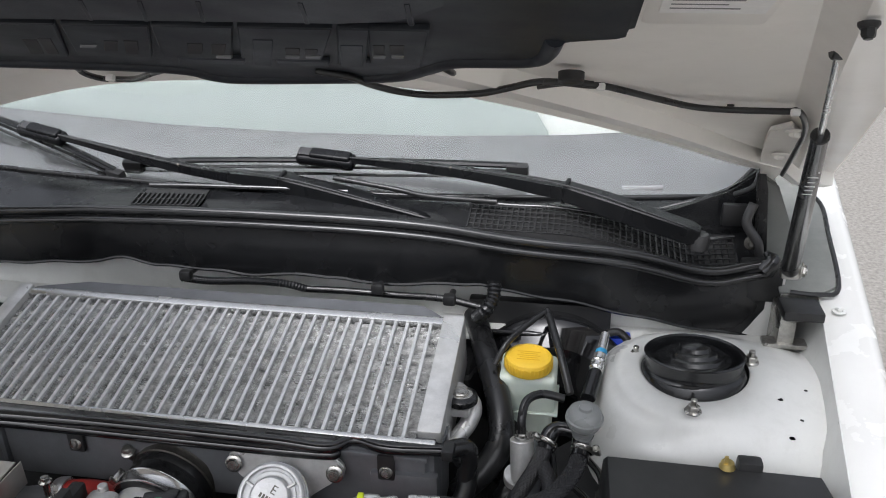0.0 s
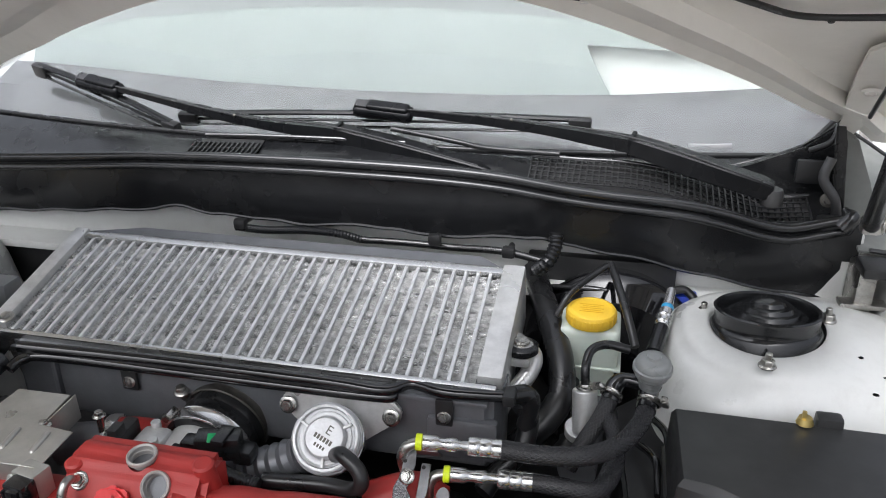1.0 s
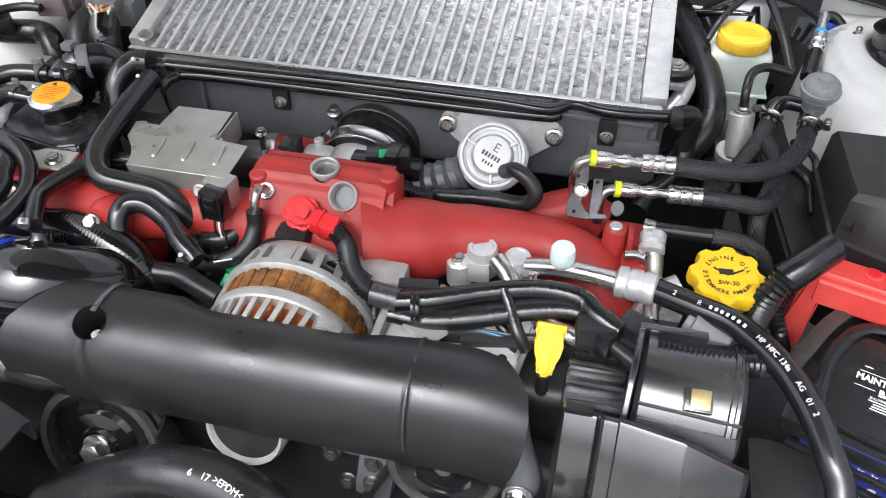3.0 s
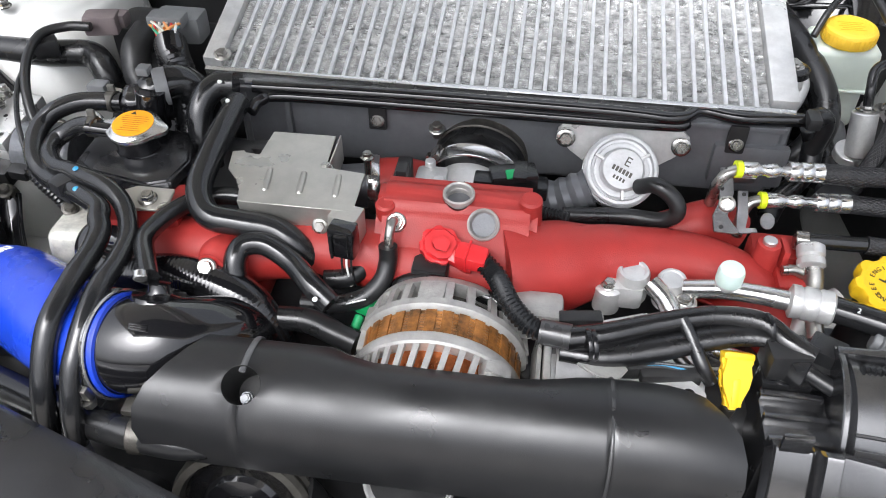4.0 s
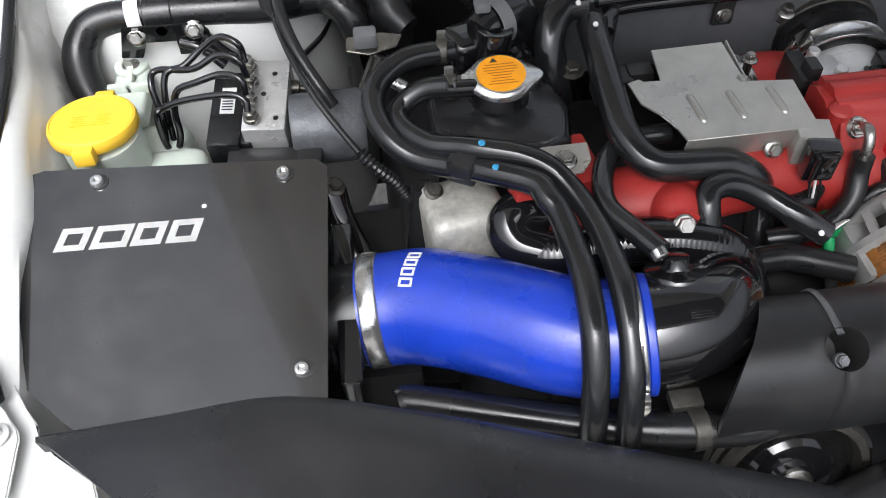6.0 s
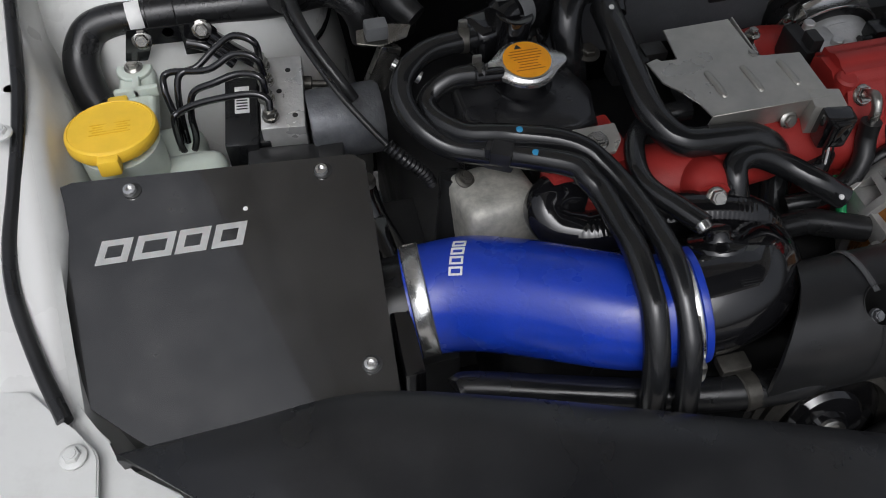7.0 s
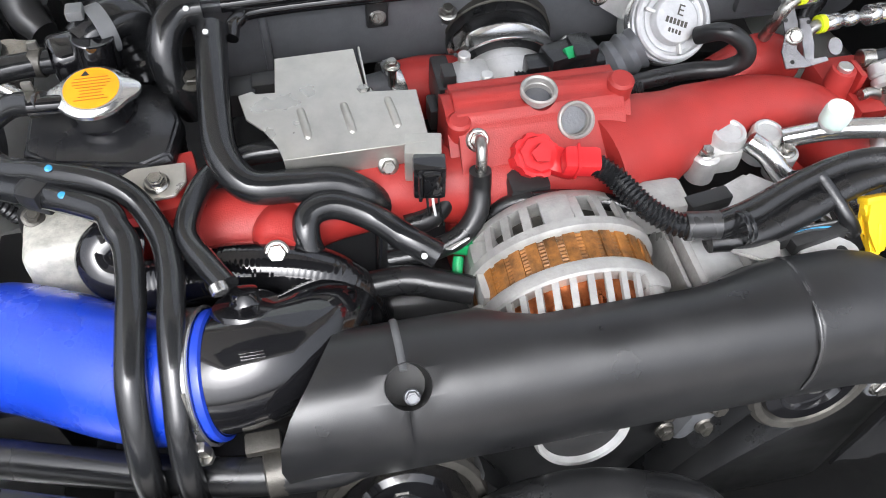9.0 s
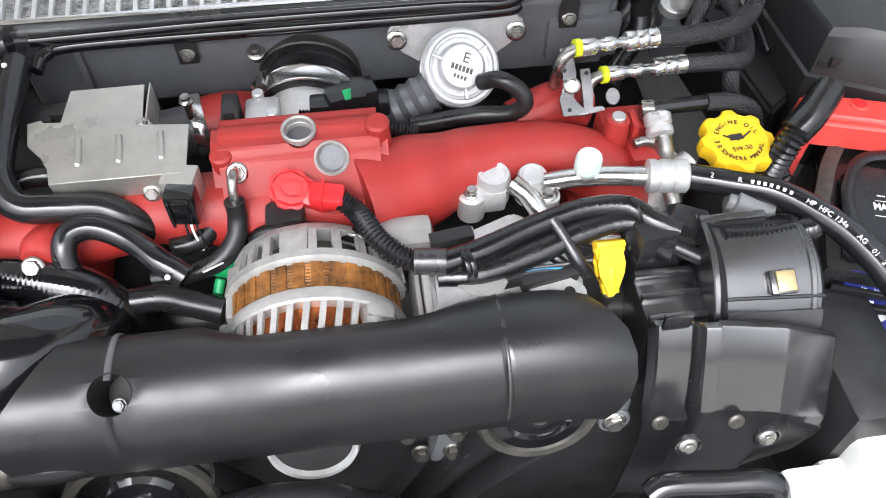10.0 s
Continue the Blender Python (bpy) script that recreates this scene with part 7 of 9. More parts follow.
bars([(0.002, 0.0185, 0.088, 0.0008), (-0.034, -0.003, 0.020, 0.0008), (0.036, -0.003, 0.022, 0.0008), (-0.035, 0.026, 0.008, 0.0014)], LM, PRINT, lidb)
lettering("CALIFORNIA PROPOSITION 65 WARNING", 0.0042, LM @ Matrix.Translation((0.008, -0.0135, 0)), PRINT, lidb, width=0.07)
bars([(0.006 + 0.002 * (k % 3), -0.0175 - 0.0035 * k, 0.068 - 0.006 * (k % 2), 0.0016) for k in range(4)], LM, PRINT, lidb)
part("recycle_mark", lathe([(0.0075, 0.0002), (0.009, 0.0004), (0.0055, 0.0004), (0.0055, 0.0)], LM @ Matrix.Translation((0.052, -0.016, 0)), 6, cap=False), PRINT, lidb)
wl_ = part("rating_label", bb(0.100, 0.148, 0.084, 0.116, 0.0022, 0.0028, 0.0002), PRINT, lidb, "white rating label")
lettering("35G", 0.010, BM @ Matrix.Translation((0.133, 0.107, 0.003)), INK_AND_SHADE, wl_)
bars([(0.113, 0.106, 0.018, 0.0014), (0.118, 0.099, 0.028, 0.0014), (0.120, 0.094, 0.032, 0.0014), (0.116, 0.089, 0.024, 0.0014)], BM @ Matrix.Translation((0, 0, 0.0029)), INK_AND_SHADE, wl_)
fs = BM @ Matrix.Translation((0.02, 0.0018, -0.040)) @ Matrix.Rotation(radians(90), 4, "X")
stk = part("flag_sticker", slab([(0, -0.06), (0.17, -0.06), (0.17, 0.034), (0, 0.034)], 0, 0.0006, fs, 0), NAVY, bt, "navy sticker with white stars and red stripes")
stars = None
for i in range(9):
    for j in range(2):
        c = fs @ Matrix.Translation((0.010 + i * 0.010 + 0.005 * (j % 2), 0.025 - j * 0.011, 0.0008)) @ Matrix.Rotation(0.3, 4, "Z")
        pts5 = [((0.0042 if k % 2 == 0 else 0.0017) * math.cos(math.pi / 2 + k * math.pi / 5), (0.0042 if k % 2 == 0 else 0.0017) * math.sin(math.pi / 2 + k * math.pi / 5)) for k in range(10)]
        b = slab(pts5, 0, 0.0002, c, 0)
        stars = b if stars is None else join(stars, b)
part("stars", stars, PRINT, stk)["kind"] = "stuff"
for k in range(5):
    part("stripe", slab([(0.10 + 0.008 * k, 0.034 - 0.018 * k - 0.009), (0.17, 0.034 - 0.018 * k - 0.009), (0.17, 0.034 - 0.018 * k), (0.10, 0.034 - 0.018 * k)], 0.0007, 0.0009, fs, 0), RED_PLASTIC if k % 2 else PRINT, stk)
lettering("AM", 0.032, fs @ Matrix.Translation((0.04, -0.012, 0.0009)), PRINT, stk, bold=0.001)
hb = thing("battery_bracket", (0.15, 0.36, 0.795), "greyed black plate bracket overlapping the battery's front edge", "bracket")
edge = [(0.078, 0.337), (0.085, 0.355), (0.092, 0.373), (0.102, 0.386), (0.118, 0.397), (0.129, 0.405), (0.136, 0.416), (0.145, 0.434)]
part("plate", slab([(0.080, 0.315), (0.16, 0.28), (0.23, 0.34), (0.20, 0.43)] + edge[::-1], 0.7945, 0.7995, None, 0.002), GREY_BLACK, hb)
part("edge_lip", tube([(a, b, 0.799) for a, b in edge], 0.0024, 8, 5), SHINY_RUBBER, hb)
part("slot", slab([(0.098, 0.349), (0.104, 0.357), (0.130, 0.347), (0.122, 0.336)], 0.7990, 0.8002, None, 0.0005), INK_AND_SHADE, hb)
part("stud", lathe([(0.0045, 0), (0.0045, 0.004), (0.003, 0.006), (0, 0.006)], Matrix.Translation((0.106, 0.343, 0.799)), 16), STEEL, hb)
rc = thing("terminal_cover", (0.05, 0.51, 0.82), "faded red plastic battery terminal cover", "terminal cover")
RM = Matrix.Translation((0.0655, 0.527, 0.822)) @ Matrix.Rotation(radians(-17.5), 4, "Z")
rsec = [(-0.0190, -0.033), (-0.0190, -0.0045), (-0.0150, 0.0), (0.0130, 0.0), (0.0185, -0.006), (0.0185, -0.033)]
part("cover", slab(rsec, -0.041, 0.042, RM @ Matrix(((0, 0, 1, 0), (1, 0, 0, 0), (0, 1, 0, 0), (0, 0, 0, 1))), 0.0035, 3), FADED_RED, rc)
part("knob", lathe([(0.0080, -0.001), (0.0080, 0.0012), (0.0066, 0.0022), (0, 0.0022)], RM @ Matrix.Translation((0.0, 0.004, 0.0)), 24), FADED_RED, rc)
part("knob_dimple", lathe([(0.0060, 0.0023), (0.004, 0.0025), (0, 0.0023)], RM @ Matrix.Translation((0.0, 0.004, 0.0)), 20), RED_PLASTIC, rc)
part("leg", slab([(-0.011, 0.016), (0.007, 0.016), (0.002, -0.06), (-0.006, -0.115), (-0.026, -0.115), (-0.018, -0.05)], -0.017, 0.016, RM @ Matrix.Translation((-0.036, 0, -0.018)) @ Matrix.Rotation(radians(90), 4, "X"), 0.004, 3), FADED_RED, rc)
part("pale_edge", block((0.009, 0.0300, 0.0012), RM @ Matrix.Translation((0.0355, -0.001, 0.0002)), 0.0005), mat("sun_bleached_red", (0.72, 0.22, 0.20), 0.5), rc)
hd = thing("battery_clamp", (0.1, 0.36, 0.76), "bent steel battery hold-down bar and bracket", "bracket")
part("bar", tube([(-0.006, 0.430, 0.790), (0.015, 0.462, 0.790), (0.034, 0.493, 0.790), (0.056, 0.520, 0.789)], 0.0075, 6, flat=0.5), DARK_STEEL, hd, "grey-brown steel bar")
q0, q1, q2 = [Vector(v) for v in ((0.137, 0.380, 0.800), (0.115, 0.364, 0.795), (0.097, 0.351, 0.775))]
part("bracket", tube([q0 + Vector((0.05, 0.02, 0)), q0, q1, q2, q2 + Vector((0.0, -0.02, -0.06))], [0.014, 0.014, 0.016, 0.018, 0.018], 8, 6, flat=0.3), GLOSS_BLACK, hd, "black painted steel bracket")
part("bolt", hexbolt(q1 + Vector((0.012, -0.010, 0.004)), (0, -0.3, 1), 0.006, 0.006), STEEL, hd)
part("tube_end", rod((0.137, 0.476, 0.815), (0.141, 0.498, 0.830), 0.008), PRINT, hd, "white printed tube end")
hose_thing("battery_cable", "black taped battery cable in ribbed sleeve", [(0.024, 0.524, 0.850), (0.003, 0.503, 0.845), (-0.013, 0.493, 0.835)], 0.0135, TAPE, "cable")
hose_thing("battery_cable", "black ribbed conduit beside the oil cap", [(-0.011, 0.492, 0.840), (-0.021, 0.485, 0.825), (-0.025, 0.484, 0.800), (-0.025, 0.487, 0.770)], 0.0115, SATIN_BLACK, "cable", ribs=0.0045, depth=0.002)
hose_thing("battery_cable", "thin black ribbed conduit by the battery", [(0.001, 0.519, 0.800), (-0.006, 0.506, 0.790), (0.001, 0.494, 0.770), (0.012, 0.507, 0.740)], 0.0075, SATIN_BLACK, "cable", ribs=0.004, depth=0.0015)

# ---- front right: cam covers and radiator edge ----
cc = thing("timing_cover", (-0.11, 0.33, 0.66), "black moulded plastic cam belt cover with bolts", "cover")
rows = []
for x, z, proud in ((-0.1765, 0.806, -0.008), (-0.1735, 0.8155, -0.004), (-0.172, 0.8165, -0.003), (-0.149, 0.817, -0.003), (-0.1475, 0.816, -0.005), (-0.1468, 0.8165, -0.006),
                    (-0.1455, 0.824, 0.003), (-0.1440, 0.827, 0.0055), (-0.1345, 0.8285, 0.0060), (-0.1330, 0.8275, 0.0035), (-0.088, 0.825, 0.0032), (-0.0865, 0.8245, 0.0042),
                    (-0.078, 0.8215, 0.0035), (-0.060, 0.812, 0.000), (-0.044, 0.803, -0.004), (-0.039, 0.798, -0.008), (-0.036, 0.785, -0.016)):
    u = (x + 0.180) / 0.135
    y = 0.334 - 0.020 * u - proud
    end = max(0.0, (x + 0.085) / 0.05)
    low = 0.010 if x < -0.1460 else 0.0
    rows.append([(x, y + 0.006, z - 0.002), (x, y, z), (x, y - 0.002, z - 0.002), (x, y - 0.016, z - 0.027), (x, y - 0.031, z - 0.056 - low), (x, y - 0.0335, z - 0.0605 - low),
                 (x - 0.004 * end, y - 0.034 + proud * 0.7, z - 0.066 - low), (x - 0.012 * end, y - 0.034 + 0.008 * end + proud, z - 0.10), (x - 0.030 * end, y - 0.034 + 0.02 * end + proud, z - 0.15), (x - 0.055 * end, y - 0.032 + 0.03 * end + proud, z - 0.22)])
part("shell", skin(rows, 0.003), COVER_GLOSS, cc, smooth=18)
for p in ((-0.120, 0.281, 0.764), (-0.174, 0.288, 0.762)):
    part("bolt", hexbolt(p, (0, -0.9, 0.4), 0.0042, 0.003, 1.5), DARK_STEEL, cc)
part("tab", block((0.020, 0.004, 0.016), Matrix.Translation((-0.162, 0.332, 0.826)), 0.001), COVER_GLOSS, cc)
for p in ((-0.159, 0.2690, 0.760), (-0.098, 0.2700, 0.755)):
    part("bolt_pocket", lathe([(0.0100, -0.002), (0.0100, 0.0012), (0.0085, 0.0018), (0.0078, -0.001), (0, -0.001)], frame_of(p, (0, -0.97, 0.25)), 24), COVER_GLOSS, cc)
    part("bolt", hexbolt(p, (0, -0.9, 0.4), 0.0046, 0.004, 1.5), STEEL, cc)
bx = thing("relay_housing", (-0.115, 0.36, 0.70), "black plastic housing with a brass clip behind the cam cover", "housing")
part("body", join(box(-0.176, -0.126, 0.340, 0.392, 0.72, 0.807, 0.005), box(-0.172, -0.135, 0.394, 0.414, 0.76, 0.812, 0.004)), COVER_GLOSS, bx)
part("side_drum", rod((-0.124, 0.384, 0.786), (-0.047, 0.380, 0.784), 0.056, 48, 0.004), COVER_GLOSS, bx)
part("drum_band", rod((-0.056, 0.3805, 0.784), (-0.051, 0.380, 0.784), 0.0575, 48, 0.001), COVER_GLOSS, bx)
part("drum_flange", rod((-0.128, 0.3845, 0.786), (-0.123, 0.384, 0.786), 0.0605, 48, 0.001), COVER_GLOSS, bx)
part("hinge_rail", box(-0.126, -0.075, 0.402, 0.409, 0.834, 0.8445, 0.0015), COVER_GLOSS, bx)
for y in (0.345, 0.365, 0.385):
    part("ridge", box(-0.175, -0.130, y - 0.003, y + 0.003, 0.805, 0.813, 0.0015), COVER_GLOSS, bx)
part("seam", tube([(-0.122, 0.3445, 0.8265), (-0.085, 0.3425, 0.8255), (-0.05, 0.3405, 0.8245)], 0.0014, 6), MATT_BLACK, bx)
part("clip", block((0.014, 0.015, 0.003), Matrix.Translation((-0.080, 0.3485, 0.8365)) @ Matrix.Rotation(0.45, 4, "X"), 0.001), mat("brass_clip", (0.52, 0.42, 0.22), 0.3, 0.95, 0.15, 90, 0.1), bx)
part("clip_base", block((0.020, 0.018, 0.006), Matrix.Translation((-0.081, 0.350, 0.8335)) @ Matrix.Rotation(0.45, 4, "X"), 0.002), COVER_GLOSS, bx)
# added strip in a paler colour, for the sky's reflection below the seam
part("front_sheen", skin([[(-0.121, 0.384 + 0.0580 * math.cos(a), 0.785 + 0.0580 * math.sin(a)) for a in [math.pi * (0.80 + 0.03 * k) for k in range(9)]], [(-0.052, 0.380 + 0.0580 * math.cos(a), 0.784 + 0.0580 * math.sin(a)) for a in [math.pi * (0.80 + 0.03 * k) for k in range(9)]]], 0.0015), GREY_BLACK, bx, "paler front strip of the drum, painted as its sky reflection")
part("rear_lug", box(-0.166, -0.136, 0.404, 0.418, 0.811, 0.817, 0.002), GREY_BLACK, bx)
solid("side_duct", join(box(-0.03, 0.03, 0.27, 0.39, 0.60, 0.76, 0.01)), MATT_BLACK, "matt black duct beside the battery", "duct")
for k, q in enumerate(((-0.302, 0.393, 0.818), (-0.226, 0.377, 0.808))):
    lf = thing("lifting_eye", q, "steel lifting eye tab beside the belt cover", "bracket", group="lifting eyes")
    tab = [(0.013 * math.cos(a * 0.5236), 0.011 * math.sin(a * 0.5236)) for a in range(-3, 4)] + [(-0.016, 0.013), (-0.030, 0.009), (-0.030, -0.011), (-0.016, -0.012)]
    lm2 = Matrix.Translation(q) @ Matrix.Rotation(-0.3 if k else 2.6, 4, "Z") @ Matrix.Rotation(0.15, 4, "X")
    part("tab", slab(tab, 0, 0.003, lm2, 0.001), ALU if k else ALT, lf)
    part("eye", lathe([(0.0042, 0.0034), (0, 0.0034)], lm2, 16), INK_AND_SHADE, lf)

fe = thing("front_panel", (-0.05, 0.2, 0.6), "pale grey painted radiator support with brackets", "panel")
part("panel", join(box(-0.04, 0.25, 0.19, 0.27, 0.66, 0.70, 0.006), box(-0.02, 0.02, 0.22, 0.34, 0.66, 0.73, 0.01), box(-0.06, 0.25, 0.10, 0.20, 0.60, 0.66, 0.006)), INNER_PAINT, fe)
part("bracket", block((0.05, 0.026, 0.05), Matrix.Translation((-0.059, 0.245, 0.700)), 0.008), INNER_PAINT, fe, "white plastic bracket")
part("pipe", tube([(-0.189, 0.245, 0.735), (-0.176, 0.249, 0.740), (-0.143, 0.246, 0.740), (-0.103, 0.242, 0.740), (-0.096, 0.235, 0.730)], 0.010, 14), SHINY_RUBBER, fe, "black rubber bumper")
solid("fan_shroud", join(box(-0.80, -0.10, 0.16, 0.235, 0.50, 0.665, 0.01), *[rod((-0.55 + 0.02 * k, 0.232, 0.55), (-0.55 + 0.02 * k, 0.238, 0.65), 0.003) for k in range(3)]), MATT_BLACK, "matt black radiator fan shroud", "shroud")
solid("radiator", box(-0.82, -0.05, 0.10, 0.155, 0.40, 0.70, 0.004), DARK_STEEL, "dark finned radiator behind its cover", "radiator")


# ---- airbox ----
ab = thing("airbox", (-0.96, 0.44, 0.70), "black powder-coated airbox with a screwed lid and white emblem", "airbox")


def az(x, y):
    return 0.849 + 0.165 * (y - 0.51) + 0.03 * (x + 0.884)


lid_outline = [(-1.074, 0.537), (-1.058, 0.541), (-0.86, 0.520), (-0.852, 0.512), (-0.866, 0.30), (-1.00, 0.325), (-1.028, 0.350), (-1.074, 0.395), (-1.078, 0.45)]
lb = bmesh.new()
hi = [lb.verts.new((x, y, az(x, y))) for x, y in lid_outline]
lo2 = [lb.verts.new((x, y, az(x, y) - 0.003)) for x, y in lid_outline]
lb.faces.new(hi)
lb.faces.new(lo2[::-1])
for i in range(len(hi)):
    j = (i + 1) % len(hi)
    lb.faces.new((hi[i], hi[j], lo2[j], lo2[i]))
LID = mat("black_powder_coat", (0.018, 0.0177, 0.0175), 0.17, 0.0, 0.45, 7, 0.02, 900, dust=0.10, rvar=0.09, spec=0.8, coat=0.8)
lid = part("lid", lb, LID, ab, "flat black lid with smudges", smooth=20)
walls = bmesh.new()
ring0 = [(-1.062, 0.533), (-0.858, 0.514), (-0.870, 0.30), (-1.0, 0.325), (-1.060, 0.389)]
a = [walls.verts.new((x, y, az(x, y) - 0.003)) for x, y in ring0]
b = [walls.verts.new((x, y, 0.66)) for x, y in ring0]
for i in range(5):
    walls.faces.new((a[i], a[(i + 1) % 5], b[(i + 1) % 5], b[i]))
part("wall", walls, GLOSS_BLACK, ab, smooth=20)
ln_ = Vector((-0.03, -0.165, 1)).normalized()
for x, y in ((-1.018, 0.524), (-0.884, 0.510), (-0.878, 0.360)):
    p = Vector((x, y, az(x, y)))
    part("washer", lathe([(0.0066, 0), (0.0066, 0.0008), (0.005, 0.0012)], frame_of(p + Vector((0.001, 0.0006, 0)), ln_), 24), INK_AND_SHADE, lid)
    part("screw", allen(p + ln_ * 0.001, ln_, 0.0050), ALU_BRIGHT, lid)
part("drip_mark", slab([(-0.0025, 0.020), (0.0015, 0.022), (0.002, 0.0), (0.0045, -0.004), (0.0042, -0.010), (0.0014, -0.014), (0.001, -0.022), (-0.002, -0.022), (-0.002, -0.013), (-0.004, -0.008), (-0.002, 0.0)], 0.0002, 0.0004, frame_of((-0.926, 0.362, 0.818), ln_), 0), GLOSS_BLACK, lid, "dark dried drip mark")
# four plain white shapes for the emblem
em = frame_of((0, 0, 0), ln_, (0.100, -0.006, 0))


def emblem(origin, m3, w, h, gap, parent, lift):
    for k in range(4):
        wide = w * (1.15 if k == 1 else 0.95)
        x0 = (w + gap) * k + (0.15 * w if k > 1 else 0)
        t = h * 0.26
        sh = 0.25
        for xa, ya, xb, yb in ((0, 0, wide, t), (0, h - t, wide, h), (0, t * 0.9, t * 1.1, h - t * 0.9), (wide - t * 1.1, t * 0.9, wide, h - t * 0.9)):
            q = [Vector((x0 + x + y * sh, y, lift)) for x, y in ((xa, ya), (xb, ya), (xb, yb), (xa, yb))]
            g = bmesh.new()
            g.faces.new([g.verts.new(origin + m3 @ v) for v in q])
            bmesh.ops.solidify(g, geom=g.faces[:], thickness=0.0003)
            part("emblem_shape", g, PRINT, parent)


o = Vector((-1.045, 0.4705, az(-1.045, 0.4705)))
emblem(o, em.to_3x3(), 0.0225, 0.0185, 0.0022, lid, 0.0006)
part("emblem_dot", lathe([(0.0018, 0), (0, 0.0003)], frame_of(Vector((-0.941, 0.492, az(-0.941, 0.492) + 0.0003)), ln_), 12), PRINT, lid)
part("inner_bracket", join(box(-0.857, -0.842, 0.36, 0.50, 0.70, 0.80, 0.002), tube([(-0.862, 0.398, 0.790), (-0.860, 0.388, 0.785), (-0.860, 0.384, 0.780)], 0.003, 8)), GLOSS_BLACK, ab)
part("outlet", lathe([(0.039, 0), (0.039, 0.045), (0.0385, 0.055)], frame_of((-0.885, 0.437, 0.768), (1, -0.04, 0.05)), 40), SATIN_BLACK, ab, "black outlet pipe")
part("small_bolt", hexbolt((-0.853, 0.538, 0.800), (1, 0, 0.4), 0.006, 0.006), DARK_STEEL, ab)

# ---- blue intake hose and black inlet ----
bh = thing("intake_hose", (-0.75, 0.39, 0.74), "bright blue ribbed silicone intake hose with steel clamps", "hose")
BP = [(-0.838, 0.4355, 0.7710), (-0.822, 0.4345, 0.7730), (-0.792, 0.428, 0.779), (-0.755, 0.407, 0.790), (-0.7195, 0.3835, 0.800), (-0.688, 0.3675, 0.8055), (-0.6535, 0.3625, 0.8110)]
bm_ = tube(BP, [0.0418, 0.0420, 0.0432, 0.0425, 0.0412, 0.0400, 0.0396], 56, 14)
line = spline(BP, 14)
part("hose", bm_, BLUE, bh, smooth=80)


def at(line, i):
    return line[i], (line[min(i + 1, len(line) - 1)] - line[max(0, i - 1)]).normalized()


p, t = at(line, 8)
clamp(bh, p, t, 0.0420, 0.0145, 1.05, ALU_BRIGHT)
t = at(line, len(line) - 1)[1]
p = line[-1] - t * 0.0090
screw_to = frame_of(p, t).inverted() @ Vector((-0.668, 0.322, 0.805))
clamp(bh, p, t, 0.0416, 0.0130, math.atan2(screw_to.y, screw_to.x), ALU_BRIGHT, turn=-1, big=1.5)
part("rim", lathe([(0.0398, -0.0025), (0.0409, -0.0015), (0.0412, 0.001), (0.0409, 0.003), (0.0385, 0.004), (0.0375, 0.002)], frame_of(line[-1], line[-1] - line[-2]), 56, cap=False), BLUE, bh)
p, t = at(line, 27)
up = Vector((-0.05, 0.15, 1))
up = (up - t * up.dot(t)).normalized()
for k in range(4):
    a = 0.36 - k * 0.20
    d0 = up * math.cos(a) + t.cross(up) * math.sin(a)
    q = frame_of(p + d0 * 0.0434, d0, t)
    ring = join(block((0.009, 0.0016, 0.0006), q @ Matrix.Translation((0, -0.0026, 0)), 0), block((0.009, 0.0016, 0.0006), q @ Matrix.Translation((0, 0.0026, 0)), 0), block((0.0016, 0.0066, 0.0006), q @ Matrix.Translation((-0.0042, 0, 0)), 0))
    ring = join(ring, block((0.0016, 0.0066, 0.0006), q @ Matrix.Translation((0.0042, 0, 0)), 0))
    part("emblem_shape", ring, PRINT, bh)

inl = thing("turbo_inlet", (-0.60, 0.37, 0.72), "gloss black turbo inlet elbow with a hose barb", "inlet pipe")
part("elbow", tube([(-0.668, 0.364, 0.8085), (-0.645, 0.3615, 0.8130), (-0.622, 0.3645, 0.8145), (-0.600, 0.378, 0.808), (-0.582, 0.400, 0.790), (-0.574, 0.420, 0.755), (-0.574, 0.430, 0.71)], [0.0376, 0.0376, 0.0368, 0.0345, 0.0325, 0.031, 0.031], 48, 10), GLOSS_BLACK, inl, smooth=80)
part("barb_seat", lathe([(0.022, -0.016), (0.022, -0.002), (0.020, 0.001), (0.010, 0.002), (0.0085, 0.004), (0.0085, 0.010), (0, 0.011)], frame_of((-0.630, 0.389, 0.8415), (0.02, 0.50, 0.86)), 36), GLOSS_BLACK, inl)
part("ribs", join(*[block((0.014, 0.0015, 0.001), frame_of((-0.628 + 0.0005 * k, 0.351 - 0.002 * k, 0.8495), (0, -0.3, 1)), 0.0003) for k in range(3)]), GLOSS_BLACK, inl)

tw = thing("coolant_hoses", (-0.74, 0.45, 0.80), "two black coolant hoses clipped side by side", "hose")
OUT = [(-0.748, 0.600, 0.874), (-0.783, 0.592, 0.876), (-0.8025, 0.580, 0.873), (-0.813, 0.5666, 0.866), (-0.813, 0.5486, 0.859), (-0.804, 0.528, 0.853), (-0.787, 0.5134, 0.847), (-0.7655, 0.500, 0.849), (-0.741, 0.484, 0.856), (-0.7106, 0.4638, 0.860), (-0.7037, 0.450, 0.8585), (-0.698, 0.438, 0.855), (-0.695, 0.4127, 0.8535), (-0.694, 0.385, 0.8545), (-0.6955, 0.352, 0.848), (-0.6965, 0.3367, 0.837), (-0.6975, 0.324, 0.820), (-0.699, 0.312, 0.797), (-0.700, 0.302, 0.765)]
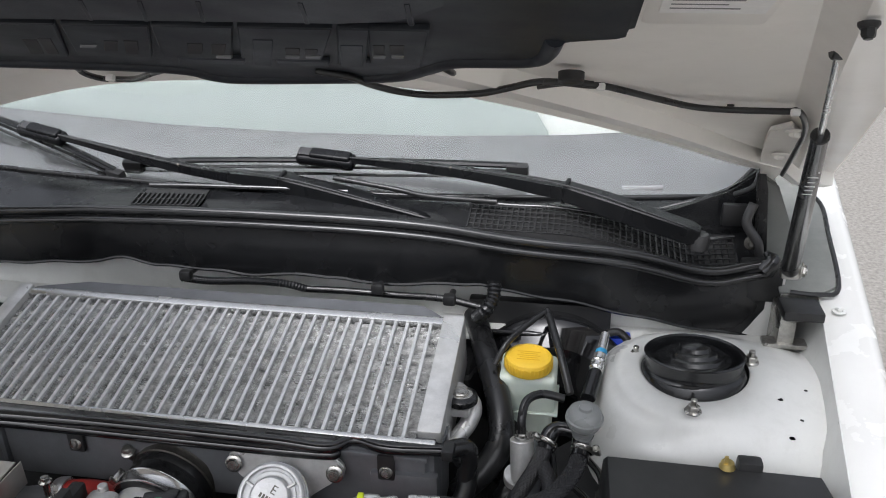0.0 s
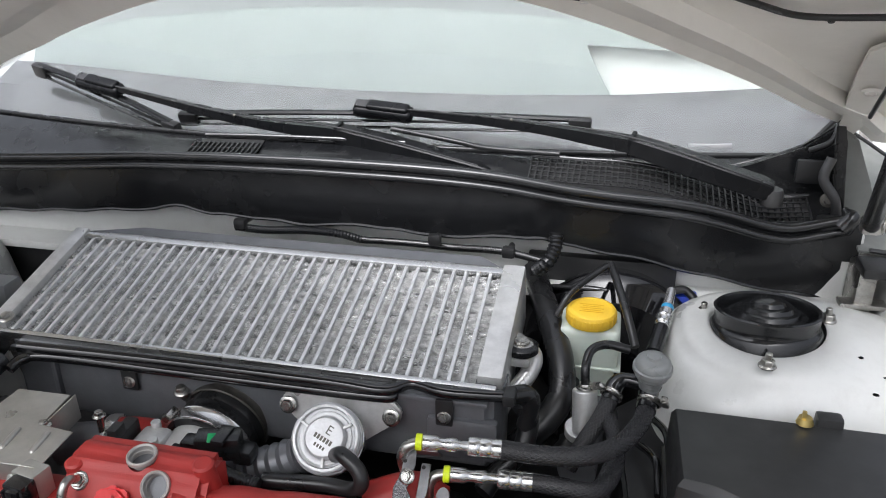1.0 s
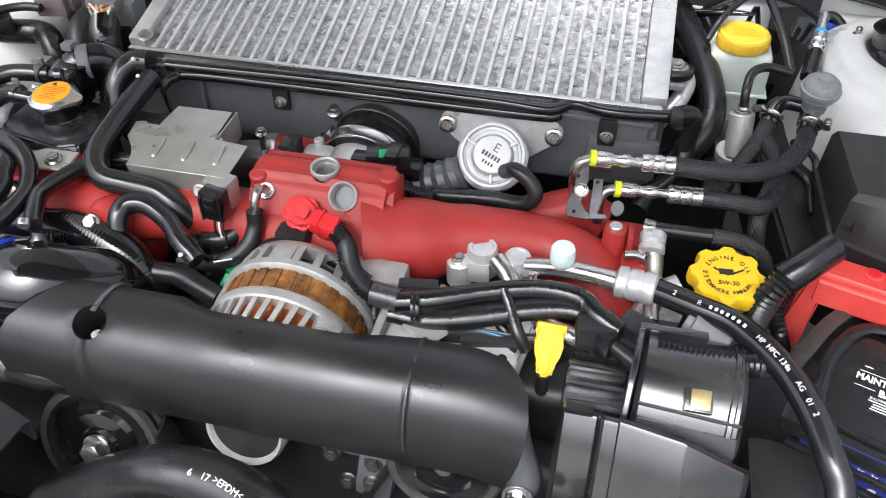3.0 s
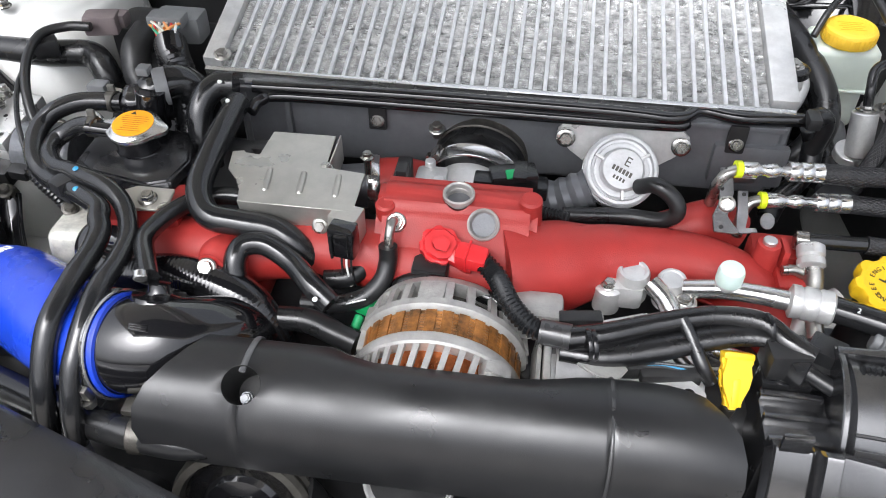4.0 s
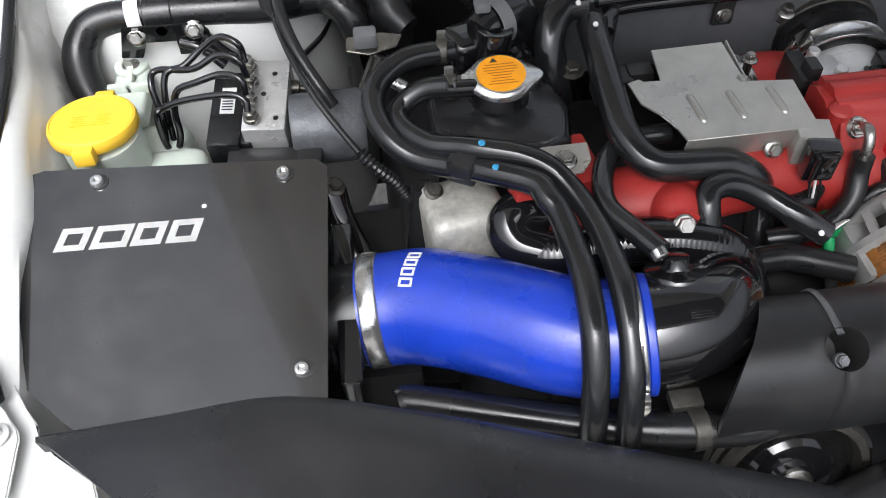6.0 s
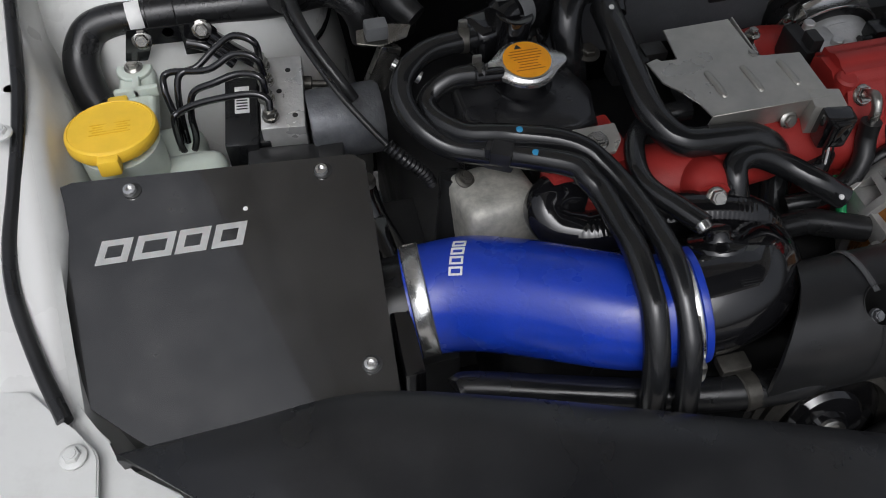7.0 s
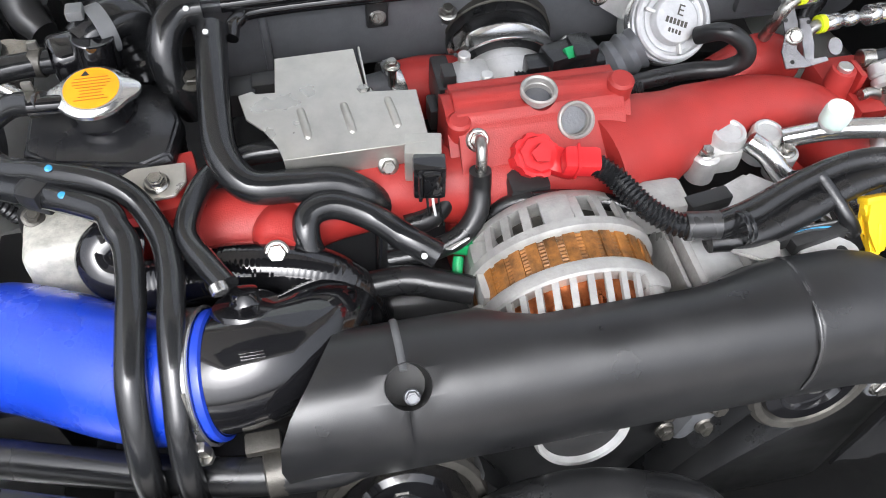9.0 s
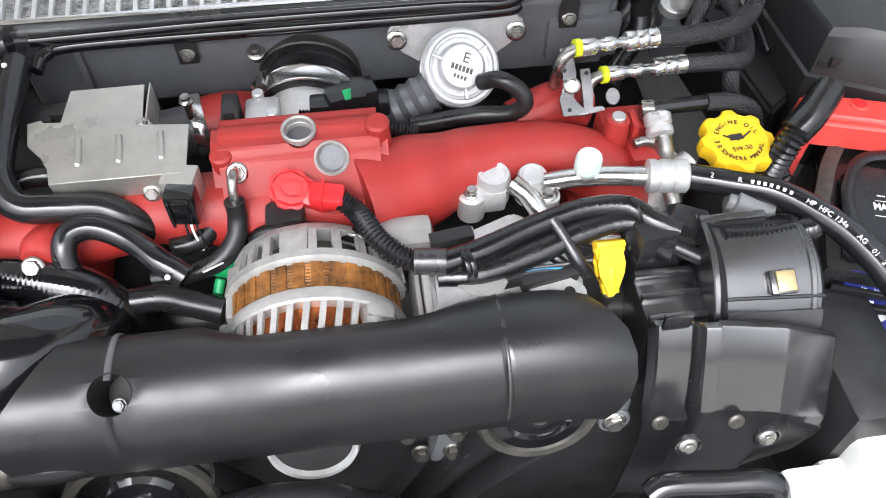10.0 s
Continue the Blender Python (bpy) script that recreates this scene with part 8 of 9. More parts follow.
INN = [(-0.749, 0.554, 0.876), (-0.7725, 0.563, 0.869), (-0.7902, 0.5605, 0.860), (-0.7965, 0.5506, 0.8565), (-0.7915, 0.533, 0.8565), (-0.776, 0.5157, 0.857), (-0.757, 0.506, 0.861), (-0.742, 0.498, 0.864), (-0.7162, 0.487, 0.865), (-0.6993, 0.4773, 0.862), (-0.6873, 0.4646, 0.8555), (-0.6767, 0.4413, 0.850), (-0.672, 0.411, 0.851), (-0.6717, 0.379, 0.8525), (-0.6725, 0.355, 0.845), (-0.6734, 0.334, 0.8315), (-0.6745, 0.3225, 0.8196), (-0.676, 0.308, 0.792), (-0.676, 0.300, 0.765)]
part("hose", tube(OUT, 0.0090, 18, 6), SHINY_RUBBER, tw)
part("hose", tube(INN, 0.0084, 18, 6), SHINY_RUBBER, tw)
for q in ((-0.742, 0.495, 0.873), (-0.735, 0.477, 0.866)):
    part("paint_dot", lathe([(0.0026, 0), (0.0018, 0.0005), (0, 0.0006)], frame_of(q, (0, -0.3, 1)), 14), CYAN, tw)
part("clip", join(block((0.016, 0.032, 0.013), Matrix.Translation((-0.752, 0.496, 0.858)) @ Matrix.Rotation(-0.5, 4, "Z"), 0.003), block((0.022, 0.012, 0.021), Matrix.Translation((-0.756, 0.492, 0.852)) @ Matrix.Rotation(-0.5, 4, "Z"), 0.003)), MATT_BLACK, tw)
for q, ax_, r in (((-0.756, 0.599, 0.8745), (1, -0.2, 0), 0.0094), ((-0.756, 0.557, 0.874), (1, 0.3, -0.2), 0.0088)):
    part("spring_clamp", lathe([(r, -0.0045), (r + 0.001, -0.004), (r + 0.001, 0.004), (r, 0.0045)], frame_of(q, ax_), 28, cap=False), DARK_STEEL, tw)
    part("clamp_ear", block((0.007, 0.0035, 0.008), Matrix.Translation(Vector(q) + Vector((0, 0.003, r + 0.003))), 0.001), STEEL, tw)

# ---- coolant tank ----
ct = thing("coolant_tank", (-0.715, 0.57, 0.76), "gloss black steel coolant tank with a silver and orange cap", "coolant tank")
TANK_BLACK = mat("satin_black_tank_paint", (0.014, 0.0143, 0.016), 0.26, 0, 0.2, 25, 0.05, 500, dust=0.04, spec=0.6)
tk = bmesh.new()
lo_ = [(-0.770, 0.535), (-0.750, 0.521), (-0.690, 0.508), (-0.672, 0.516), (-0.665, 0.549), (-0.678, 0.590), (-0.745, 0.605), (-0.770, 0.575)]
levels = [(0.775, 0.97, 0), (0.832, 0.99, 0), (0.836, 1.02, 0), (0.8405, 1.04, 0), (0.8445, 1.035, 0), (0.8505, 0.965, 0), (0.8525, 0.82, 0.002), (0.8535, 0.45, 0.003)]
cx_, cy_ = -0.717, 0.566
rows = []
for z, k, dy in levels:
    rows.append([tk.verts.new((cx_ + (x - cx_) * k, cy_ + (y - cy_) * k + dy, z + 0.05 * (y - cy_) * 0)) for x, y in lo_])
for a, b in zip(rows, rows[1:]):
    for i in range(8):
        tk.faces.new((a[i], a[(i + 1) % 8], b[(i + 1) % 8], b[i]))
tk.faces.new(rows[-1])
tk.faces.new(rows[0][::-1])
bmesh.ops.bevel(tk, geom=[e for e in tk.edges], offset=0.0022, segments=2, affect="EDGES", clamp_overlap=True)
part("tank", tk, TANK_BLACK, ct, smooth=32)
nm = frame_of((-0.717, 0.561, 0.858), (0.0, -0.10, 1))
part("neck", lathe([(0.025, -0.006), (0.0215, -0.003), (0.0205, 0.000), (0.0205, 0.010), (0.0230, 0.0125), (0.0230, 0.0145)], nm, 40), GLOSS_BLACK, ct)
ring = []
for r0, z in ((0.021, 0.0135), (0.0228, 0.0140), (0.0240, 0.0160), (0.0237, 0.0185), (0.0215, 0.0195), (0.0205, 0.0210), (0.0190, 0.0218), (0.0005, 0.0218)):
    row = []
    for k in range(72):
        a = 2 * math.pi * k / 72
        ear = 0.0082 * max(0, math.cos(a)) ** 18 + 0.0082 * max(0, -math.cos(a)) ** 18 if r0 > 0.0212 else 0
        row.append(nm @ Vector(((r0 + ear) * math.cos(a), (r0 + ear) * math.sin(a), z)))
    ring.append(row)
rcap = part("cap", skin(ring, closed=True), ALU_BRIGHT, ct, "pressed silver pressure cap", smooth=35)
stck = part("sticker", lathe([(0.0185, 0), (0.0185, 0.0004), (0, 0.0004)], nm @ Matrix.Translation((0, 0, 0.0219)), 40), ORANGE, rcap, "round orange warning sticker")
bars([(0, 0.009 - 0.0028 * k, 0.020 + 0.006 * math.sin(k * 0.9 + 0.4), 0.0006) for k in range(8)], nm @ Matrix.Translation((0, 0, 0.0223)), mat("dark_orange_print", (0.45, 0.14, 0.01), 0.5), stck)
part("warning_triangle", slab([(-0.003, 0), (0.003, 0), (0, 0.0045)], 0, 0.0002, nm @ Matrix.Translation((-0.004, 0.0115, 0.0224)), 0), INK_AND_SHADE, stck)
part("nipple", rod((-0.735, 0.598, 0.872), (-0.765, 0.600, 0.873), 0.0070), GLOSS_BLACK, ct)
part("nipple", rod((-0.735, 0.555, 0.872), (-0.760, 0.552, 0.876), 0.0066), GLOSS_BLACK, ct)
part("filler_housing", join(block((0.05, 0.035, 0.03), Matrix.Translation((-0.727, 0.612, 0.868)) @ Matrix.Rotation(0.3, 4, "Z"), 0.010, 3), rod((-0.72, 0.60, 0.85), (-0.715, 0.60, 0.892), 0.015)), GLOSS_BLACK, ct)
part("elbow_hose", tube([(-0.723, 0.607, 0.880), (-0.712, 0.615, 0.886), (-0.697, 0.626, 0.885), (-0.686, 0.631, 0.870), (-0.684, 0.641, 0.840)], 0.0165, 20), SHINY_RUBBER, ct)
q = Vector((-0.711, 0.613, 0.886))
part("spring_clamp", lathe([(0.0172, -0.006), (0.0182, -0.0055), (0.0182, 0.0055), (0.0172, 0.006)], frame_of(q, (0.9, 0.5, 0)), 32, cap=False), GREY_PLASTIC, ct)
part("clamp_ear", block((0.012, 0.012, 0.008), Matrix.Translation(q + Vector((-0.012, -0.002, 0.018))), 0.002), GREY_PLASTIC, ct)
part("bracket", slab([(-0.026, -0.008), (-0.018, -0.014), (0.014, -0.012), (0.022, -0.002), (0.022, 0.014), (-0.012, 0.014), (-0.026, 0.006)], -0.0015, 0.0015, frame_of((-0.684, 0.492, 0.8485), (0.0, -0.15, 1)), 0.0007), SHIELD, ct, "galvanised steel tank bracket")
part("bolt", hexbolt((-0.681, 0.491, 0.850), (0, -0.1, 1), 0.0066, 0.006, 1.3), STEEL, ct)
part("bolt", hexbolt((-0.655, 0.585, 0.853), (0, -0.1, 1), 0.007, 0.007), DARK_STEEL, ct)

# ---- hoses over the left manifold ----
hb = thing("breather_hose", (-0.62, 0.5, 0.82), "black rubber breather hose bending round the heat shield", "hose")
part("hose", tube([(-0.636, 0.610, 0.878), (-0.637, 0.574, 0.874), (-0.638, 0.537, 0.868), (-0.636, 0.499, 0.860), (-0.621, 0.476, 0.852), (-0.592, 0.474, 0.848), (-0.564, 0.474, 0.844), (-0.544, 0.469, 0.832), (-0.530, 0.471, 0.805), (-0.535, 0.44, 0.76)], 0.0115, 20, 10), SHINY_RUBBER, hb)
hc = thing("breather_hose", (-0.66, 0.6, 0.84), "short thick black hose beside the intercooler corner", "hose")
part("hose", tube([(-0.640, 0.621, 0.890), (-0.656, 0.619, 0.889), (-0.667, 0.609, 0.882), (-0.671, 0.597, 0.868), (-0.667, 0.588, 0.845), (-0.661, 0.593, 0.820)], 0.0125, 20), SHINY_RUBBER, hc)
for q, ob in (((-0.638, 0.592, 0.890), hb), ((-0.649, 0.607, 0.900), hc)):
    part("paint_spot", lathe([(0.0022, 0), (0.0018, 0.001), (0, 0.0014)], frame_of(q, (0, -0.4, 1)), 14), PRINT, ob, "pale paint spot")
he = thing("vacuum_hose", (-0.64, 0.45, 0.84), "black rubber hose ending in a silver-tipped barb", "hose")
part("hose", tube([(-0.597, 0.512, 0.845), (-0.626, 0.510, 0.845), (-0.648, 0.494, 0.846), (-0.660, 0.466, 0.848), (-0.662, 0.441, 0.850), (-0.650, 0.416, 0.852), (-0.639, 0.397, 0.852)], 0.0080, 16, 10), SHINY_RUBBER, he)
part("hose_tip", rod((-0.644, 0.396, 0.858), (-0.642, 0.390, 0.856), 0.0055), ALU_BRIGHT, he, "silver hose end clip")
hd_ = thing("breather_hose", (-0.53, 0.45, 0.80), "black rubber hose looping beside the alternator", "hose")
part("hose", tube([(-0.585, 0.429, 0.815), (-0.589, 0.441, 0.834), (-0.584, 0.453, 0.842), (-0.567, 0.457, 0.842), (-0.544, 0.449, 0.834), (-0.524, 0.432, 0.828), (-0.505, 0.421, 0.818)], 0.0095, 18, 10), SHINY_RUBBER, hd_)
part("paint_spot", lathe([(0.0022, 0), (0.0018, 0.001), (0, 0.0014)], frame_of((-0.515, 0.414, 0.829), (0, -0.4, 1)), 14), PRINT, hd_, "pale paint spot")
hose_thing("water_hose", "black rubber hose low beside the alternator", [(-0.551, 0.421, 0.795), (-0.526, 0.421, 0.795), (-0.504, 0.414, 0.793), (-0.482, 0.407, 0.790)], 0.0105)
hose_thing("nipple_hose", "black vacuum hose from the manifold nipple", [(-0.466, 0.466, 0.846), (-0.466, 0.463, 0.832), (-0.470, 0.452, 0.818), (-0.485, 0.442, 0.806), (-0.51, 0.438, 0.80), (-0.535, 0.44, 0.795)], 0.0078)
hose_thing("solenoid_hose", "black hose under the solenoid connector", [(-0.488, 0.485, 0.825), (-0.489, 0.472, 0.815), (-0.502, 0.461, 0.810), (-0.520, 0.458, 0.808)], 0.0085)
solid("cable_tag", block((0.016, 0.0012, 0.011), frame_of((-0.488, 0.434, 0.810), (0.3, -0.6, 0.7), (1, 0.5, 0)), 0.0003), PRINT, "small white printed cable tag", "tag")
pcv = thing("crankcase_hose", (-0.62, 0.44, 0.78), "glossy black convoluted crankcase hose", "hose")
part("hose", tube([(-0.716, 0.454, 0.800), (-0.700, 0.442, 0.805), (-0.670, 0.438, 0.812), (-0.639, 0.435, 0.818), (-0.606, 0.429, 0.818), (-0.579, 0.423, 0.810), (-0.562, 0.418, 0.790), (-0.554, 0.419, 0.760)], 0.0180, 24, ribs=0.0034, depth=0.00016), GLOSS_BLACK, pcv, smooth=80)
part("elbow", tube([(-0.702, 0.444, 0.806), (-0.720, 0.453, 0.808), (-0.726, 0.465, 0.815), (-0.716, 0.473, 0.820), (-0.699, 0.474, 0.815)], 0.0170, 20), GLOSS_BLACK, pcv)

# ---- radiator pipe, cover, hose ----
hose_thing("radiator_pipe", "black painted steel pipe in front of the intake hose", [(-0.820, 0.358, 0.765), (-0.809, 0.358, 0.766), (-0.752, 0.340, 0.768), (-0.678, 0.317, 0.772), (-0.619, 0.306, 0.775), (-0.580, 0.307, 0.775), (-0.55, 0.33, 0.77)], 0.0125, SATIN_BLACK, "pipe", seg=20)
solid("pipe_clamp", join(lathe([(0.0135, -0.006), (0.0145, -0.005), (0.0145, 0.005), (0.0135, 0.006)], frame_of((-0.628, 0.308, 0.774), (1, 0.05, 0)), 28, cap=False), block((0.022, 0.014, 0.008), Matrix.Translation((-0.633, 0.324, 0.785)), 0.002)), DARK_STEEL, "dark steel clamp on the black pipe", "clamp")
rcv = thing("radiator_cover", (-0.85, 0.2, 0.78), "smooth satin black plastic radiator cover", "cover")
ctl = [Vector(v) for v in ((-1.030, 0.328, 0.845), (-0.960, 0.331, 0.845), (-0.886, 0.335, 0.842), (-0.803, 0.315, 0.836), (-0.708, 0.289, 0.822), (-0.628, 0.268, 0.808), (-0.564, 0.251, 0.795))]
edge = spline(ctl, 4)
dirs = [Vector((0.74, -0.67, 0)), Vector((0.35, -0.93, 0)), Vector((0.05, -1, 0)), Vector((0, -1, 0)), Vector((0, -1, 0)), Vector((0, -1, 0)), Vector((0.1, -1, 0))]
rows = []
for i, e in enumerate(edge):
    k = i / (len(edge) - 1) * 6
    d_ = dirs[min(5, int(k))].lerp(dirs[min(6, int(k) + 1)], k - int(k)).normalized()
    rows.append([e + Vector((0, 0, -0.022)) + d_ * 0.002, e + Vector((0, 0, -0.003)), e + d_ * 0.006 + Vector((0, 0, 0.001)), e + d_ * 0.03 + Vector((0, 0, 0.004)), e + d_ * 0.09 + Vector((0, 0, 0.003)), e + d_ * 0.18 + Vector((0, 0, -0.004)), e + d_ * 0.34 + Vector((0, 0, -0.03))])
part("panel", skin(rows, 0.003), mat("polished_shroud_plastic", (0.012, 0.0125, 0.014), 0.32, 0, 0.15, 12, 0.06, 1800, dust=0.03, rvar=0.10, spec=0.7), rcv, smooth=45)
for q in ((-0.686, 0.235, 0.815), (-0.931, 0.281, 0.845)):
    part("dust_fleck", lathe([(0.0012, 0), (0, 0.0006)], Matrix.Translation(q), 8), PRINT, rcv)
uh = thing("radiator_hose", (-0.44, 0.23, 0.72), "thick black rubber radiator hose with white stamped lettering", "hose")
RP = [(-0.585, 0.235, 0.648), (-0.572, 0.246, 0.686), (-0.499, 0.260, 0.726), (-0.469, 0.263, 0.736), (-0.437, 0.262, 0.739), (-0.403, 0.254, 0.739), (-0.369, 0.236, 0.736), (-0.385, 0.195, 0.712), (-0.368, 0.14, 0.692)]
part("hose", tube(RP, 0.0235, 28, 10), RUBBER, uh, smooth=80)
line = spline(RP, 10)
for i, txt in ((39, "6"), (43, "17"), (49, ">EPDM<"), (56, "17"), (61, "TS")):
    p, t = at(line, i)
    up = Vector((0.05, -0.35, 0.95))
    up = (up - t * up.dot(t)).normalized()
    lettering(txt, 0.0078, frame_of(p + up * 0.0236, up, t), PRINT, uh)

# ---- anti-lock brake unit ----
ab_ = thing("brake_modulator", (-0.89, 0.62, 0.74), "aluminium brake modulator block with black pipes and motor", "brake modulator")
AM = Matrix.Translation((-0.902, 0.632, 0.8235)) @ Matrix.Rotation(radians(9), 4, "X") @ Matrix.Rotation(radians(-6), 4, "Z")
part("block", block((0.036, 0.076, 0.055), AM @ Matrix.Translation((0, 0, -0.0275)), 0.002), ALU, ab_, "machined aluminium valve block")
for x, y in ((0.006, 0.022), (0.010, -0.026), (-0.002, 0.0)):
    part("hole", lathe([(0.0024, 0.0003), (0, 0.0003)], AM @ Matrix.Translation((x, y, 0)), 12), INK_AND_SHADE, ab_)
part("controller", join(block((0.028, 0.080, 0.07), AM @ Matrix.Translation((-0.035, -0.005, -0.045)), 0.004), block((0.012, 0.070, 0.05), AM @ Matrix.Translation((-0.018, -0.005, -0.04)), 0.003)), SATIN_BLACK, ab_)
part("plug", join(block((0.06, 0.022, 0.02), AM @ Matrix.Translation((-0.002, -0.052, -0.028)), 0.004), block((0.022, 0.016, 0.012), AM @ Matrix.Translation((0.036, -0.05, -0.024)), 0.003)), MATT_BLACK, ab_)
part("label", block((0.012, 0.028, 0.0006), AM @ Matrix.Translation((-0.034, 0.002, -0.0095)), 0), PRINT, ab_, "white bar code label")
bars([(-0.034, -0.008 + 0.003 * k, 0.009, 0.0012) for k in range(6)], AM @ Matrix.Translation((0, 0, -0.0091)), INK_AND_SHADE, ab_)
part("motor", lathe([(0.030, 0), (0.031, 0.002), (0.031, 0.058), (0.028, 0.062), (0, 0.062)], frame_of((-0.884, 0.618, 0.792), (1, 0.0, 0.0)), 44), mat("grey_motor_can", (0.11, 0.115, 0.125), 0.5, 0.3, 0.3, 60, 0.4, 300, dust=0.3), ab_, "grey pump motor can")
nuts = [(-0.914, 0.657, 0.832), (-0.913, 0.640, 0.829), (-0.915, 0.623, 0.826), (-0.914, 0.605, 0.822)]
for n_ in nuts:
    part("pipe_nut", join(hexbolt(n_, (0, -0.1, 1), 0.0058, 0.008, 1.2, False), rod(n_, Vector(n_) + Vector((0, 0, 0.013)), 0.0036)), STEEL, ab_)
arcs = [
    [(-0.914, 0.644, 0.850), (-0.916, 0.643, 0.868), (-0.931, 0.652, 0.870), (-0.948, 0.652, 0.860), (-0.964, 0.646, 0.850), (-0.980, 0.643, 0.845), (-0.985, 0.630, 0.820), (-0.986, 0.619, 0.785)],
    [(-0.913, 0.627, 0.847), (-0.917, 0.631, 0.862), (-0.934, 0.639, 0.862), (-0.956, 0.638, 0.852), (-0.988, 0.650, 0.845), (-0.993, 0.639, 0.838), (-0.990, 0.626, 0.815), (-0.992, 0.605, 0.780)],
    [(-0.914, 0.609, 0.844), (-0.916, 0.614, 0.856), (-0.932, 0.622, 0.856), (-0.953, 0.623, 0.850), (-0.970, 0.625, 0.842), (-0.976, 0.619, 0.825), (-0.978, 0.615, 0.800), (-0.991, 0.610, 0.775)],
    [(-0.913, 0.593, 0.840), (-0.914, 0.598, 0.848), (-0.928, 0.604, 0.850), (-0.964, 0.612, 0.842), (-0.983, 0.614, 0.834), (-0.989, 0.612, 0.828), (-0.990, 0.611, 0.800), (-0.985, 0.613, 0.780)],
]
for arc in arcs:
    part("brake_pipe", tube(arc, 0.0029, 10, 8), GLOSS_BLACK, ab_)
for a, b in (((-0.879, 0.623, 0.805), (-0.849, 0.617, 0.808)), ((-0.883, 0.654, 0.810), (-0.853, 0.651, 0.805))):
    part("side_pipe", join(tube([a, Vector(a).lerp(Vector(b), 0.6), b, Vector(b) + Vector((0.015, -0.02, -0.02))], 0.003, 10), rod(a, Vector(a).lerp(Vector(b), 0.25), 0.0062)), DARK_STEEL, ab_)

# ---- washer tank, bracket and pipes on the left wing ----
ws = thing("washer_tank", (-1.03, 0.60, 0.72), "milky washer tank with a large yellow flip cap", "washer tank")
part("neck", lathe([(0.030, -0.06), (0.031, -0.02), (0.031, 0.0), (0.0315, 0.004)], frame_of((-1.030, 0.592, 0.832), (0, -0.05, 1)), 44), MILKY, ws)
part("body", join(block((0.085, 0.10, 0.08), Matrix.Translation((-1.015, 0.60, 0.755)), 0.02, 4), block((0.06, 0.05, 0.05), Matrix.Translation((-0.985, 0.585, 0.775)), 0.018, 4)), MILKY, ws)
wm = frame_of((-1.0325, 0.5935, 0.837), (0.0, 0.10, 1))
wcap = part("cap", lathe([(0.0330, 0), (0.0345, 0.002), (0.0345, 0.008), (0.0335, 0.0105), (0.0316, 0.0115), (0.0312, 0.0108), (0.010, 0.0108), (0.0035, 0.0112), (0, 0.0112)], wm, 56), YELLOW, ws, "yellow disc cap with finger tabs")
part("tab", block((0.016, 0.012, 0.012), wm @ Matrix.Translation((0.004, 0.0350, 0.004)), 0.003), YELLOW, wcap)
part("tab", block((0.016, 0.012, 0.014), wm @ Matrix.Translation((-0.001, -0.0355, 0.003)), 0.003), YELLOW, wcap)
bars([(0, -0.008 + 0.003 * k, 0.030 - 0.004 * (k % 2), 0.0010) for k in range(5)], wm @ Matrix.Translation((0, 0, 0.0108)), mat("embossed_cap_yellow", (0.74, 0.42, 0.01), 0.45), wcap)
part("ear", join(block((0.030, 0.075, 0.02), Matrix.Translation((-1.021, 0.672, 0.806)), 0.006, 3), rod((-1.022, 0.697, 0.80), (-1.022, 0.697, 0.819), 0.0150), block((0.036, 0.006, 0.01), Matrix.Translation((-1.02, 0.665, 0.818)), 0.002), block((0.006, 0.02, 0.01), Matrix.Translation((-1.02, 0.672, 0.818)), 0.002)), MILKY, ws)
part("bolt", hexbolt((-1.022, 0.697, 0.819), (0, -0.1, 1), 0.0056, 0.006, 1.4), STEEL, ws)
ap = thing("aircon_line", (-1.0, 0.76, 0.78), "thick black insulated pipe along the inner wing", "pipe")
part("pipe", tube([(-1.050, 0.667, 0.800), (-1.058, 0.678, 0.815), (-1.060, 0.694, 0.835), (-1.050, 0.713, 0.848), (-1.029, 0.720, 0.852), (-0.997, 0.720, 0.852), (-0.945, 0.718, 0.852), (-0.892, 0.716, 0.852), (-0.850, 0.724, 0.850), (-0.830, 0.712, 0.845), (-0.821, 0.704, 0.830), (-0.818, 0.702, 0.810)], 0.0145, 20), RUBBER, ap)
part("tape", lathe([(0.0148, -0.006), (0.0152, -0.0055), (0.0152, 0.0055), (0.0148, 0.006)], frame_of((-1.010, 0.718, 0.852), (1, 0.1, 0)), 28, cap=False), PRINT, ap, "white tape band")
part("sleeve", rod((-1.001, 0.719, 0.852), (-0.977, 0.720, 0.852), 0.0163), RUBBER, ap)
lb_ = thing("line_bracket", (-0.98, 0.72, 0.80), "black steel bracket with bolts on the inner wing", "bracket")
bpl = [(-1.016, 0.692, 0.861), (-0.951, 0.692, 0.859), (-0.945, 0.692, 0.850), (-0.950, 0.692, 0.828), (-0.975, 0.692, 0.829), (-0.974, 0.692, 0.844), (-1.000, 0.692, 0.845), (-1.007, 0.692, 0.829), (-1.025, 0.692, 0.831)]
part("plate", slab([(v[0], v[2]) for v in bpl], -0.692, -0.690, SCREEN, 0.0006), GLOSS_BLACK, lb_)
part("arm", tube([(-0.952, 0.690, 0.846), (-0.933, 0.685, 0.829), (-0.913, 0.680, 0.814)], 0.009, 8, 6, flat=0.4), GLOSS_BLACK, lb_)
part("arm", tube([(-0.971, 0.689, 0.842), (-0.954, 0.682, 0.839), (-0.937, 0.675, 0.824)], 0.0045, 10), GLOSS_BLACK, lb_)
for p in ((-1.006, 0.690, 0.851), (-0.957, 0.690, 0.853)):
    part("bolt", hexbolt(p, (0, -1, 0.45), 0.0056, 0.007, 1.45), STEEL, lb_)
